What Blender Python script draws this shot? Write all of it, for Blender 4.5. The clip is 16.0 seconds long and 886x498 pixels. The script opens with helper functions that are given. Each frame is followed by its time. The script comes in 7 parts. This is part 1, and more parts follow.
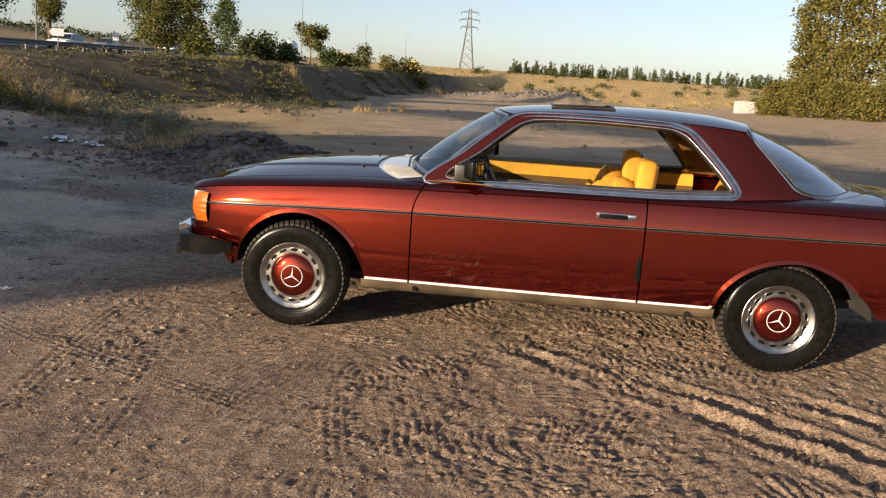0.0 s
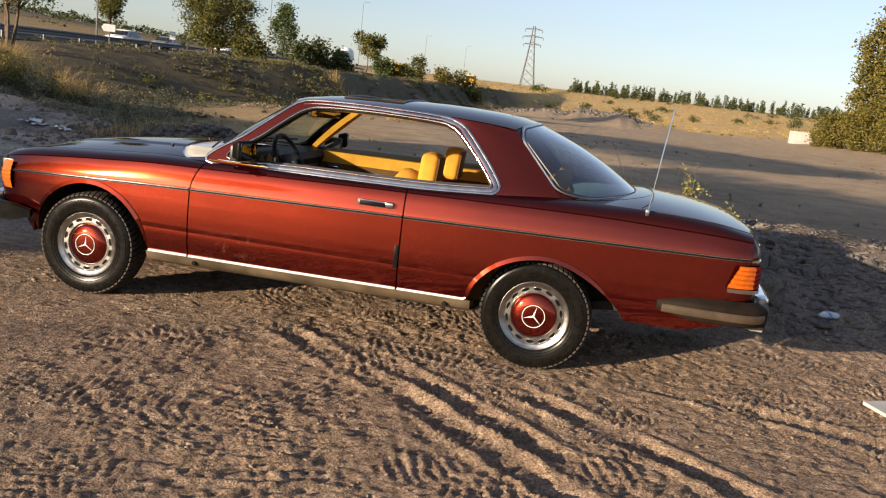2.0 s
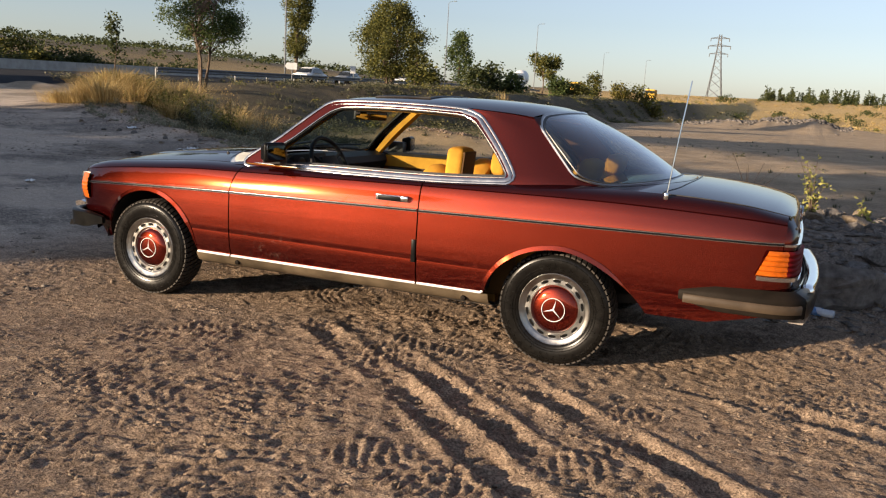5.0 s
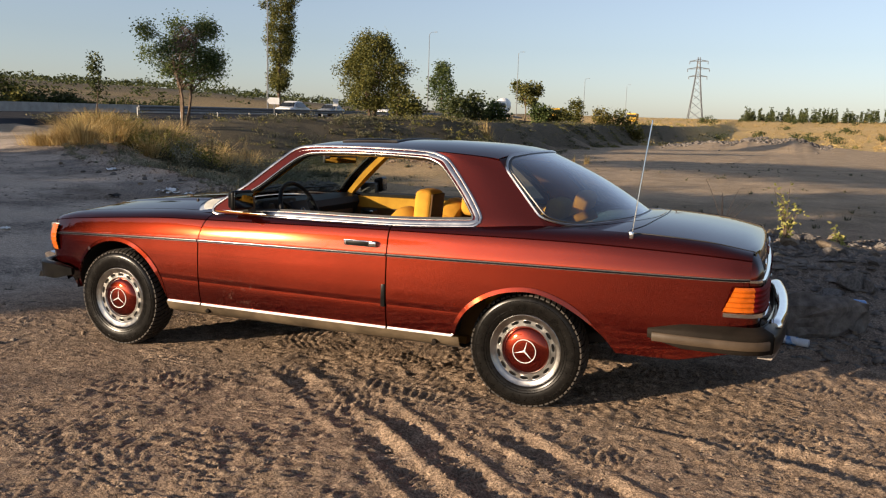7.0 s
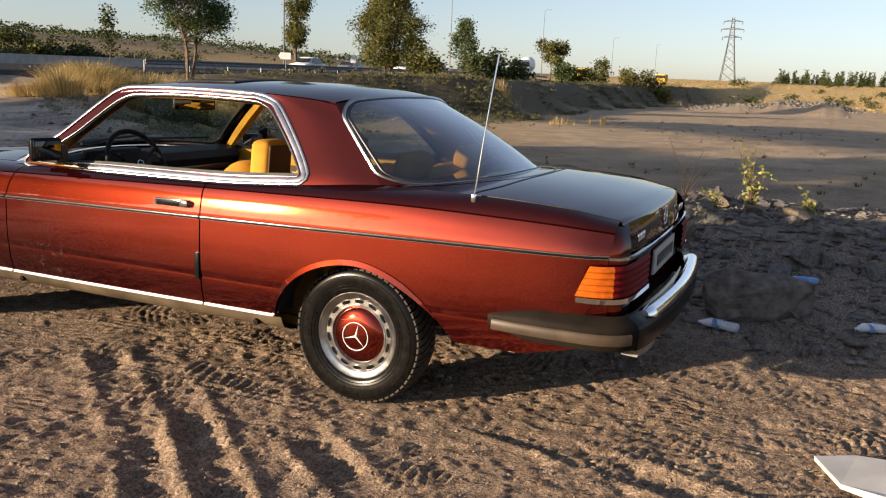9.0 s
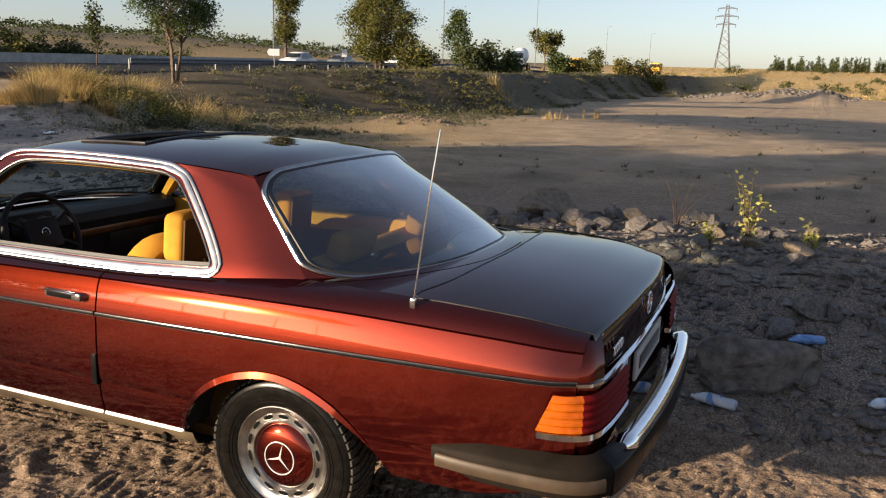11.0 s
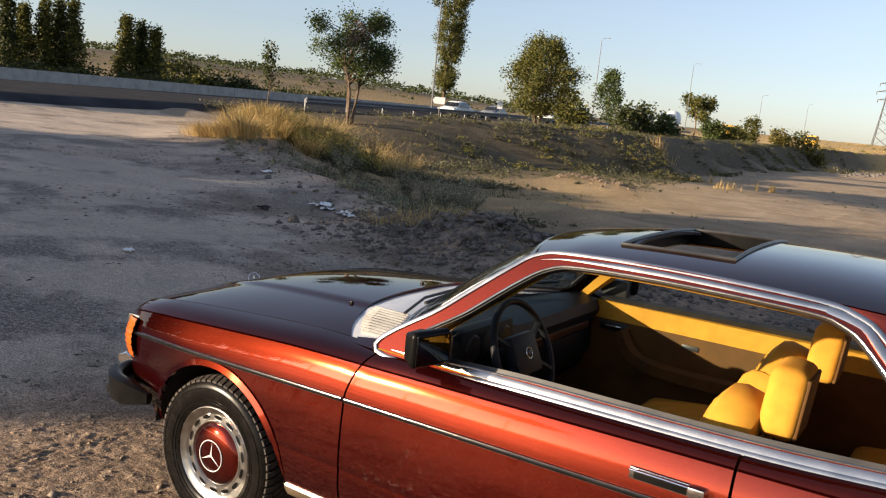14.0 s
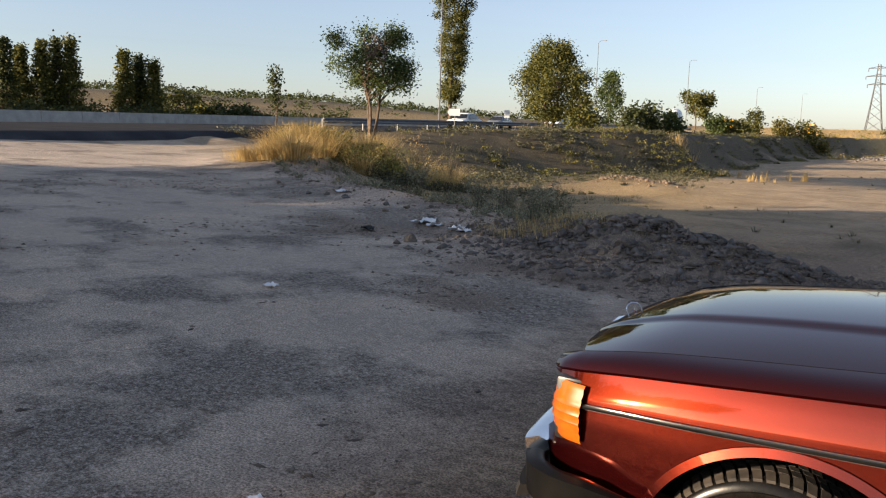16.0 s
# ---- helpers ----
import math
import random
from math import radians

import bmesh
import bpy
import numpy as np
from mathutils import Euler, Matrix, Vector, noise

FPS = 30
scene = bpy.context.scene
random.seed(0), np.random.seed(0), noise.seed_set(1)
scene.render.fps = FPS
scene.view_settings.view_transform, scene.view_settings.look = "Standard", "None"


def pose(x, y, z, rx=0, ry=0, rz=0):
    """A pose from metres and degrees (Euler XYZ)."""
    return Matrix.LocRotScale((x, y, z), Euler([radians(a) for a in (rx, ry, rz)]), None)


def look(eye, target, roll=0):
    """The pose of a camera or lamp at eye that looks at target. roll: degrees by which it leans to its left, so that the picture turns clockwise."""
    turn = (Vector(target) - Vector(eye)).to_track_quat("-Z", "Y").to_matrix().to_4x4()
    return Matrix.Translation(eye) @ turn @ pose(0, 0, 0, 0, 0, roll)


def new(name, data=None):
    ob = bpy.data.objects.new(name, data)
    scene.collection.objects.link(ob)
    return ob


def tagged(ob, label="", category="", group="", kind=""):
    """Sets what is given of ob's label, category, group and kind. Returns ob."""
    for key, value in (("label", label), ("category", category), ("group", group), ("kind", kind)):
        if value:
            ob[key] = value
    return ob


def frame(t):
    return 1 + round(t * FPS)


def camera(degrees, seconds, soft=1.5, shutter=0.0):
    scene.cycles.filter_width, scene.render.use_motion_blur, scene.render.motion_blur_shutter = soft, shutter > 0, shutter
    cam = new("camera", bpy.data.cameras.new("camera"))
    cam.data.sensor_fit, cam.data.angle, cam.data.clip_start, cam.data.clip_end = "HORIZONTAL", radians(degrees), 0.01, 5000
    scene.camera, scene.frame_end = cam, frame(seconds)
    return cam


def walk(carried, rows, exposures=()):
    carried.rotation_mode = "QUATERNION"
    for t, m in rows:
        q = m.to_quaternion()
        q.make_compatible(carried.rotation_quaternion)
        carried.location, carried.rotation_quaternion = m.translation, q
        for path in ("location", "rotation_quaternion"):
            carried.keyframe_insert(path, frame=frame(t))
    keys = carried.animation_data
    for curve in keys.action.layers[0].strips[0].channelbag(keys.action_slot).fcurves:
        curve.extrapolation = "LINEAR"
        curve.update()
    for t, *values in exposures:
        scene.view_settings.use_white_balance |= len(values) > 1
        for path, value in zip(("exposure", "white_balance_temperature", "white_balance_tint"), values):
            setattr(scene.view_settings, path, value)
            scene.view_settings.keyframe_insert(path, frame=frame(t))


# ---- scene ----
cam = camera(56.7, 16.0, soft=1.2)
PATH = [
    (0, (-0.036, -5.283, 1.443), (-0.237, -3.332, 1.049), 3.9),
    (0.5, (0.470, -5.385, 1.465), (0.280, -3.430, 1.090), 5.2),
    (1, (0.826, -5.324, 1.444), (0.620, -3.372, 1.062), 4.4),
    (1.5, (1.173, -5.227, 1.458), (0.904, -3.281, 1.083), 5.8),
    (2, (1.560, -5.199, 1.450), (1.230, -3.262, 1.077), 6.8),
    (2.5, (1.877, -5.058, 1.423), (1.503, -3.126, 1.066), 7.5),
    (3, (2.158, -4.937, 1.394), (1.716, -3.015, 1.059), 6.0),
    (3.5, (2.425, -4.886, 1.379), (1.883, -2.990, 1.047), 5.8),
    (4, (2.481, -4.904, 1.364), (1.811, -3.051, 1.020), 5.0),
    (4.5, (2.436, -4.912, 1.359), (1.694, -3.091, 0.999), 3.9),
    (4.7, (2.426, -4.902, 1.357), (1.670, -3.087, 0.992), 3.5),
    (6.8, (2.473, -4.883, 1.464), (1.734, -3.046, 1.186), 2.1),
    (7, (2.510, -4.835, 1.447), (1.768, -3.000, 1.156), 1.7),
    (7.5, (2.547, -4.591, 1.417), (1.788, -2.765, 1.120), 1.4),
    (8, (2.636, -4.363, 1.448), (1.863, -2.546, 1.126), 1.5),
    (8.5, (2.905, -4.077, 1.412), (2.067, -2.296, 1.056), 2.1),
    (9, (3.062, -3.782, 1.383), (2.272, -1.986, 0.995), 2.4),
    (9.2, (3.111, -3.666, 1.385), (2.382, -1.848, 0.982), 2.7),
    (11.3, (2.893, -3.072, 1.728), (2.084, -1.289, 1.322), 1.2),
    (11.5, (2.809, -3.049, 1.759), (1.952, -1.278, 1.401), 1.3),
    (12, (2.543, -2.923, 1.831), (1.616, -1.178, 1.523), 1.7),
    (12.5, (2.170, -2.963, 1.842), (1.235, -1.221, 1.532), 2.5),
    (13, (1.849, -3.000, 1.857), (0.854, -1.284, 1.604), 3.7),
    (13.5, (1.459, -2.911, 1.815), (0.385, -1.247, 1.535), 5.6),
    (14, (0.970, -2.955, 1.692), (-0.085, -1.284, 1.383), 5.7),
    (14.5, (0.512, -2.991, 1.591), (-0.541, -1.323, 1.260), 5.9),
    (15, (0.004, -2.994, 1.572), (-1.217, -1.444, 1.248), 4.8),
    (15.5, (-0.584, -2.914, 1.453), (-1.767, -1.315, 1.243), 2.7),
    (16, (-1.04, -2.86, 1.414), (-2.096, -1.184, 1.141), 1.7),
]
walk(cam, [(t, look(eye, target, roll)) for t, eye, target, roll in PATH], exposures=[(t, stops + 0.4, 6000, 11) for t, stops in ((0.0, 0.90), (2.5, 0.91), (4.7, 0.88), (7.0, 0.80), (9.0, 0.98), (12.5, 0.98), (13.5, 1.04), (14.5, 1.15), (15.2, 1.25), (16.0, 1.15))])

# ---- sky and sun ----
SUN_EL = radians(11)
SUN_TO = Vector((-0.61 * math.cos(SUN_EL), -0.792 * math.cos(SUN_EL), math.sin(SUN_EL)))
world = bpy.data.worlds.new("evening_sky")
scene.world = world
world.use_nodes = True
wn = world.node_tree.nodes
sky = wn.new("ShaderNodeTexSky")
sky.sky_type, sky.sun_disc = "NISHITA", False
sky.sun_elevation, sky.sun_rotation = SUN_EL, math.atan2(SUN_TO.x, SUN_TO.y)
sky.air_density, sky.dust_density, sky.ozone_density = 1.0, 0.7, 2.2
wn["Background"].inputs["Strength"].default_value = 0.0735
hazy, cast = wn.new("ShaderNodeHueSaturation"), wn.new("ShaderNodeMix")
hazy.inputs["Saturation"].default_value = 0.66
cast.data_type, cast.blend_type = "RGBA", "MULTIPLY"
cast.inputs[0].default_value, cast.inputs[7].default_value = 1.0, (1.04, 0.985, 1.005, 1)
world.node_tree.links.new(sky.outputs[0], hazy.inputs["Color"])
world.node_tree.links.new(hazy.outputs[0], cast.inputs[6])
world.node_tree.links.new(cast.outputs[2], wn["Background"].inputs["Color"])
sun = new("sun", bpy.data.lights.new("sun", "SUN"))
sun.data.energy, sun.data.angle, sun.data.color = 5.0, radians(0.6), (1.0, 0.76, 0.50)
sun.matrix_world = look(SUN_TO * 50, (0, 0, 0))


# ---- materials ----
def nodes_of(name):
    m = bpy.data.materials.new(name)
    m.use_nodes = True
    nt = m.node_tree
    return m, nt, nt.nodes["Principled BSDF"]


def noise_node(nt, scale, detail=4.0, rough=0.55, dim="3D"):
    tc = nt.nodes.new("ShaderNodeTexCoord")
    n = nt.nodes.new("ShaderNodeTexNoise")
    n.inputs["Scale"].default_value, n.inputs["Detail"].default_value, n.inputs["Roughness"].default_value = scale, detail, rough
    nt.links.new(tc.outputs["Object"], n.inputs["Vector"])
    return n


def ramp(nt, source, stops):
    r = nt.nodes.new("ShaderNodeValToRGB")
    while len(r.color_ramp.elements) < len(stops):
        r.color_ramp.elements.new(0.5)
    for e, (p, c) in zip(r.color_ramp.elements, stops):
        e.position, e.color = p, (*c, 1)
    nt.links.new(source, r.inputs[0])
    return r


def bump(nt, height, strength, distance, base=None):
    b = nt.nodes.new("ShaderNodeBump")
    b.inputs["Strength"].default_value, b.inputs["Distance"].default_value = strength, distance
    nt.links.new(height, b.inputs["Height"])
    if base:
        nt.links.new(base.outputs[0], b.inputs["Normal"])
    return b


def surface(name, dark, light, scale=6.0, rough=0.6, metal=0.0, bumpy=0.2, grain=80.0, grain_depth=0.002, coat=0.0, spec=0.5, rough_var=0.1):
    """A plain surface with stains at one scale and grain at another."""
    m, nt, p = nodes_of(name)
    n = noise_node(nt, scale)
    nt.links.new(ramp(nt, n.outputs[0], [(0.3, dark), (0.7, light)]).outputs[0], p.inputs["Base Color"])
    g = noise_node(nt, grain, 3)
    if bumpy:
        nt.links.new(bump(nt, g.outputs[0], bumpy, grain_depth).outputs[0], p.inputs["Normal"])
    mr = nt.nodes.new("ShaderNodeMapRange")
    mr.inputs["To Min"].default_value, mr.inputs["To Max"].default_value = max(rough - rough_var, 0.02), min(rough + rough_var, 1)
    nt.links.new(n.outputs[0], mr.inputs["Value"])
    nt.links.new(mr.outputs[0], p.inputs["Roughness"])
    p.inputs["Metallic"].default_value, p.inputs["Coat Weight"].default_value = metal, coat
    p.inputs["Specular IOR Level"].default_value = spec
    return m


def leaf_material(name, a, b, c, through_light=0.3):
    m, nt, p = nodes_of(name)
    geo = nt.nodes.new("ShaderNodeNewGeometry")
    r = ramp(nt, geo.outputs["Random Per Island"], [(0.0, a), (0.55, b), (1.0, c)])
    nt.links.new(r.outputs[0], p.inputs["Base Color"])
    p.inputs["Roughness"].default_value = 0.65
    p.inputs["Specular IOR Level"].default_value = 0.25
    tr = nt.nodes.new("ShaderNodeBsdfTranslucent")
    nt.links.new(r.outputs[0], tr.inputs["Color"])
    mix = nt.nodes.new("ShaderNodeMixShader")
    mix.inputs[0].default_value = through_light
    nt.links.new(p.outputs[0], mix.inputs[1]), nt.links.new(tr.outputs[0], mix.inputs[2])
    nt.links.new(mix.outputs[0], nt.nodes["Material Output"].inputs["Surface"])
    return m


def paint_material():
    """Metallic paint: a red flake lobe over a dark ground coat, under a clear lacquer."""
    m, nt, p = nodes_of("maroon_metallic_paint")
    n = noise_node(nt, 2.2, 5)
    flake = noise_node(nt, 900, 1)
    grain = bump(nt, flake.outputs[0], 0.08, 0.0006)
    gl = nt.nodes.new("ShaderNodeBsdfGlossy")
    gl.distribution = "BECKMANN"
    gl.inputs["Roughness"].default_value = 0.43
    nt.links.new(ramp(nt, n.outputs[0], [(0.3, (0.029, 0.0036, 0.0012)), (0.72, (0.037, 0.0046, 0.0016))]).outputs[0], gl.inputs["Color"])
    nt.links.new(grain.outputs[0], gl.inputs["Normal"])
    # fine dust dulls the lacquer in places
    dust = noise_node(nt, 9, 6, 0.7)
    mr = nt.nodes.new("ShaderNodeMapRange")
    mr.inputs["From Min"].default_value, mr.inputs["From Max"].default_value = 0.35, 0.75
    mr.inputs["To Min"].default_value, mr.inputs["To Max"].default_value = 0.01, 0.035
    nt.links.new(dust.outputs[0], mr.inputs["Value"]), nt.links.new(mr.outputs[0], p.inputs["Coat Roughness"])
    # pale scuffs low on the driver's door
    tc, vm, near_, scuff = nt.nodes.new("ShaderNodeTexCoord"), nt.nodes.new("ShaderNodeVectorMath"), nt.nodes.new("ShaderNodeMapRange"), noise_node(nt, 26, 7, 0.75)
    vm.operation = "DISTANCE"
    vm.inputs[1].default_value = (-0.40, -0.87, 0.50)
    near_.inputs["From Min"].default_value, near_.inputs["From Max"].default_value = 0.05, 0.27
    near_.inputs["To Min"].default_value, near_.inputs["To Max"].default_value = 1.0, 0.0
    times_ = nt.nodes.new("ShaderNodeMath")
    times_.operation = "MULTIPLY"
    nt.links.new(tc.outputs["Object"], vm.inputs[0]), nt.links.new(vm.outputs["Value"], near_.inputs["Value"])
    nt.links.new(near_.outputs[0], times_.inputs[0])
    nt.links.new(ramp(nt, scuff.outputs[0], [(0.56, (0, 0, 0)), (0.80, (0.24, 0.24, 0.24))]).outputs[0], times_.inputs[1])
    tint = nt.nodes.new("ShaderNodeMix")
    tint.data_type = "RGBA"
    nt.links.new(times_.outputs[0], tint.inputs[0])
    tint.inputs[6].default_value, tint.inputs[7].default_value = (0.010, 0.0010, 0.0011, 1), (0.34, 0.25, 0.20, 1)
    nt.links.new(tint.outputs[2], p.inputs["Base Color"])
    p.inputs["Roughness"].default_value, p.inputs["Specular IOR Level"].default_value = 0.6, 0.0
    p.inputs["Coat Weight"].default_value, p.inputs["Coat IOR"].default_value = 1.0, 1.37
    add = nt.nodes.new("ShaderNodeAddShader")
    # flake gloss dies away at flat angles
    lw, sink = nt.nodes.new("ShaderNodeLayerWeight"), nt.nodes.new("ShaderNodeMixShader")
    lw.inputs["Blend"].default_value = 0.5
    curve = nt.nodes.new("ShaderNodeMapRange")
    curve.inputs["From Min"].default_value, curve.inputs["From Max"].default_value = 0.12, 0.52
    nt.links.new(lw.outputs["Facing"], curve.inputs["Value"])
    clear = nt.nodes.new("ShaderNodeBsdfGlossy")
    clear.inputs["Roughness"].default_value = 0.085
    nt.links.new(ramp(nt, n.outputs[0], [(0.3, (0.225, 0.028, 0.0105)), (0.72, (0.275, 0.035, 0.013))]).outputs[0], clear.inputs["Color"])
    flakes = nt.nodes.new("ShaderNodeAddShader")
    nt.links.new(gl.outputs[0], flakes.inputs[0]), nt.links.new(clear.outputs[0], flakes.inputs[1])
    nt.links.new(curve.outputs[0], sink.inputs[0]), nt.links.new(flakes.outputs[0], sink.inputs[1])
    nt.links.new(p.outputs[0], add.inputs[0]), nt.links.new(sink.outputs[0], add.inputs[1])
    nt.links.new(add.outputs[0], nt.nodes["Material Output"].inputs["Surface"])
    return m


def glass_material(name, tint, power, strength=0.9, least=0.05):
    """Thin glass: a mirror coat, stronger at flat angles, over a clear, slightly tinted pane."""
    m, nt, p = nodes_of(name)
    nt.nodes.remove(p)
    lw, up, gain = nt.nodes.new("ShaderNodeLayerWeight"), nt.nodes.new("ShaderNodeMath"), nt.nodes.new("ShaderNodeMath")
    lw.inputs["Blend"].default_value = 0.5
    up.operation, up.inputs[1].default_value = "POWER", power
    gain.operation, gain.use_clamp = "MULTIPLY_ADD", True
    gain.inputs[1].default_value, gain.inputs[2].default_value = strength, least
    nt.links.new(lw.outputs["Facing"], up.inputs[0]), nt.links.new(up.outputs[0], gain.inputs[0])
    tr, gl, mix = nt.nodes.new("ShaderNodeBsdfTransparent"), nt.nodes.new("ShaderNodeBsdfGlossy"), nt.nodes.new("ShaderNodeMixShader")
    tr.inputs["Color"].default_value = (*tint, 1)
    gl.inputs["Roughness"].default_value = 0.02
    nt.links.new(gain.outputs[0], mix.inputs[0]), nt.links.new(tr.outputs[0], mix.inputs[1]), nt.links.new(gl.outputs[0], mix.inputs[2])
    nt.links.new(mix.outputs[0], nt.nodes["Material Output"].inputs["Surface"])
    return m


def lens_material(name, colour, coat=1.0, rough=0.25, spec=0.5):
    m, nt, p = nodes_of(name)
    n = noise_node(nt, 40, 2)
    nt.links.new(ramp(nt, n.outputs[0], [(0.3, tuple(0.7 * v for v in colour)), (0.7, colour)]).outputs[0], p.inputs["Base Color"])
    p.inputs["Roughness"].default_value, p.inputs["Coat Weight"].default_value = rough, coat
    p.inputs["Specular IOR Level"].default_value = spec
    return m


PAINT = paint_material()
CHROME = surface("chrome", (0.72, 0.72, 0.72), (0.82, 0.81, 0.8), 12, 0.09, 1.0, 0.05, 60, 0.001, rough_var=0.05)
SATIN = surface("satin_bright_moulding", (0.42, 0.40, 0.375), (0.54, 0.52, 0.49), 12, 0.22, 1.0, 0.05, 60, 0.001, rough_var=0.05)
STEEL = surface("brushed_wheel_steel", (0.26, 0.25, 0.235), (0.42, 0.41, 0.39), 20, 0.32, 1.0, 0.1, 120, 0.001)
RUBBER = surface("tyre_rubber", (0.0035, 0.0033, 0.0031), (0.0075, 0.0068, 0.006), 30, 0.26, 0.0, 0.05, 160, 0.001, spec=0.16, rough_var=0.05)
DUSTY_RUBBER = surface("dusty_tread_rubber", (0.010, 0.0085, 0.007), (0.045, 0.035, 0.026), 18, 0.75, 0.0, 0.4, 160, 0.002)
BLACK_PLASTIC = surface("black_trim_rubber", (0.012, 0.012, 0.012), (0.028, 0.026, 0.024), 10, 0.42, 0.0, 0.2, 200, 0.001)
FADED_RUBBER = surface("sun_faded_bumper_rubber", (0.008, 0.0065, 0.005), (0.017, 0.013, 0.010), 7, 0.6, 0.0, 0.2, 150, 0.001, spec=0.05)
# Dust, plus light reflected from the sand put into the tan colour.
DUSTY_SILL = surface("dust_coated_sill", (0.045, 0.034, 0.022), (0.13, 0.098, 0.062), 5, 0.5, 0.0, 0.2, 90, 0.001, spec=0.2)
UNDERBODY = surface("dark_underbody", (0.008, 0.007, 0.006), (0.025, 0.02, 0.016), 8, 0.9)
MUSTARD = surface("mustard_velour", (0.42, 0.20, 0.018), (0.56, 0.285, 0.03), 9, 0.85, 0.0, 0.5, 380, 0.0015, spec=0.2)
# Brown backings; also stands in for shade on lower linings and rear pillar trim.
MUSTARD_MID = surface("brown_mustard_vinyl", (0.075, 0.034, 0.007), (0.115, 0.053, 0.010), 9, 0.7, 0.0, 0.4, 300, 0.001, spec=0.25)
MUSTARD_DARK = surface("mustard_carpet", (0.12, 0.055, 0.012), (0.20, 0.095, 0.02), 14, 0.95, 0.0, 0.5, 420, 0.002, spec=0.1)
DASH = surface("black_dashboard_vinyl", (0.006, 0.0065, 0.008), (0.015, 0.0155, 0.0175), 8, 0.55, 0.0, 0.4, 320, 0.001, spec=0.2)
GLASS = glass_material("green_tinted_glass", (0.68, 0.78, 0.76), 4.0)
REAR_GLASS = glass_material("dark_tinted_glass", (0.50, 0.57, 0.56), 2.0, 0.95, 0.15)
STRIP_RUBBER = surface("grey_bumper_strip_rubber", (0.040, 0.029, 0.019), (0.070, 0.050, 0.033), 9, 0.42, 0.0, 0.2, 150, 0.001, spec=0.2)
TRIM_BLACK = surface("black_glossy_rubber", (0.0035, 0.0035, 0.0035), (0.0075, 0.0072, 0.007), 10, 0.32, 0.0, 0.1, 200, 0.001, spec=0.09)
LIP_PLASTIC = surface("dull_beige_plastic", (0.13, 0.115, 0.10), (0.22, 0.195, 0.17), 9, 0.5, 0.0, 0.2, 120, 0.001, spec=0.2)
AMBER = lens_material("amber_lens", (0.47, 0.098, 0.002), 0.5, 0.3, 0.3)
RED_LENS = lens_material("red_lens", (0.15, 0.006, 0.007), 0.0, 0.65, 0.08)
CLEAR_LENS = lens_material("clear_lens", (0.6, 0.6, 0.58))
SILVER_COWL = surface("silver_cowl_paint", (0.62, 0.61, 0.59), (0.76, 0.75, 0.73), 8, 0.36, 0.3, 0.1, 90, 0.001, coat=0.5)
GALVANISED_DARK = surface("grey_louvre_paint", (0.16, 0.16, 0.155), (0.24, 0.24, 0.23), 8, 0.5)
WHITE_PAINT = surface("white_paint", (0.70, 0.70, 0.68), (0.82, 0.82, 0.80), 5, 0.4)
# Mirror colour darkened in place of the dark scene it would reflect.
DARK_MIRROR = surface("dim_mirror_glass", (0.075, 0.08, 0.085), (0.10, 0.105, 0.11), 4, 0.03, 1.0, 0.0, rough_var=0.01)
MIRROR = surface("mirror_glass", (0.26, 0.28, 0.29), (0.34, 0.35, 0.36), 4, 0.03, 1.0, 0.0, rough_var=0.01)


# ---- mesh helpers ----
def part(name, bm, material, parent=None, label="", smooth=True):
    """Links a bmesh, or a pair of vertices and faces, as one mesh object under a thing or a part."""
    me = bpy.data.meshes.new(name)
    if isinstance(bm, tuple):
        me.from_pydata([tuple(v) for v in bm[0]], [], bm[1])
    else:
        bm.to_mesh(me)
        bm.free()
    me.materials.append(material)
    if smooth:
        me.polygons.foreach_set("use_smooth", [True] * len(me.polygons))
        me.set_sharp_from_angle(angle=radians(38))
    me.update()
    ob = new(name, me)
    if parent is not None:
        ob.parent = parent
    if label:
        ob["label"] = label
    return ob


def thing(name, label, category, group="", place=(0, 0, 0), rz=0.0):
    ob = new(name)
    ob.empty_display_size = 0.2
    ob.matrix_basis = pose(*place, 0, 0, rz)
    return tagged(ob, label, category, group)


def grid(rows, closed=False, flip=False):
    """Vertices and faces of a sheet through rows of points."""
    n = len(rows[0])
    verts = [p for r in rows for p in r]
    faces = []
    for i in range(len(rows) - 1):
        for j in range(n if closed else n - 1):
            a, b, c, d = i * n + j, i * n + (j + 1) % n, (i + 1) * n + (j + 1) % n, (i + 1) * n + j
            faces.append((a, d, c, b) if flip else (a, b, c, d))
    return verts, faces


def both(*sheets):
    verts, faces = [], []
    for v, f in sheets:
        k = len(verts)
        verts += list(v)
        faces += [tuple(i + k for i in q) for q in f]
    return verts, faces


def mirrored(sheet):
    v, f = sheet
    return [(p[0], -p[1], p[2]) for p in v], [tuple(reversed(q)) for q in f]


def smooth_curve(*pts):
    """A function through (x, value) pairs, with smooth slopes."""
    xs, ys = np.array([p[0] for p in pts], float), np.array([p[1] for p in pts], float)
    d = np.diff(ys) / np.diff(xs)
    m = np.concatenate([[d[0]], [0 if a * b <= 0 else 2 * a * b / (a + b) for a, b in zip(d[:-1], d[1:])], [d[-1]]])

    def f(x):
        x = min(max(x, xs[0]), xs[-1])
        i = min(max(int(np.searchsorted(xs, x)) - 1, 0), len(xs) - 2)
        h = xs[i + 1] - xs[i]
        t = (x - xs[i]) / h
        return float((2 * t**3 - 3 * t**2 + 1) * ys[i] + (t**3 - 2 * t**2 + t) * h * m[i] + (-2 * t**3 + 3 * t**2) * ys[i + 1] + (t**3 - t**2) * h * m[i + 1])
    return f


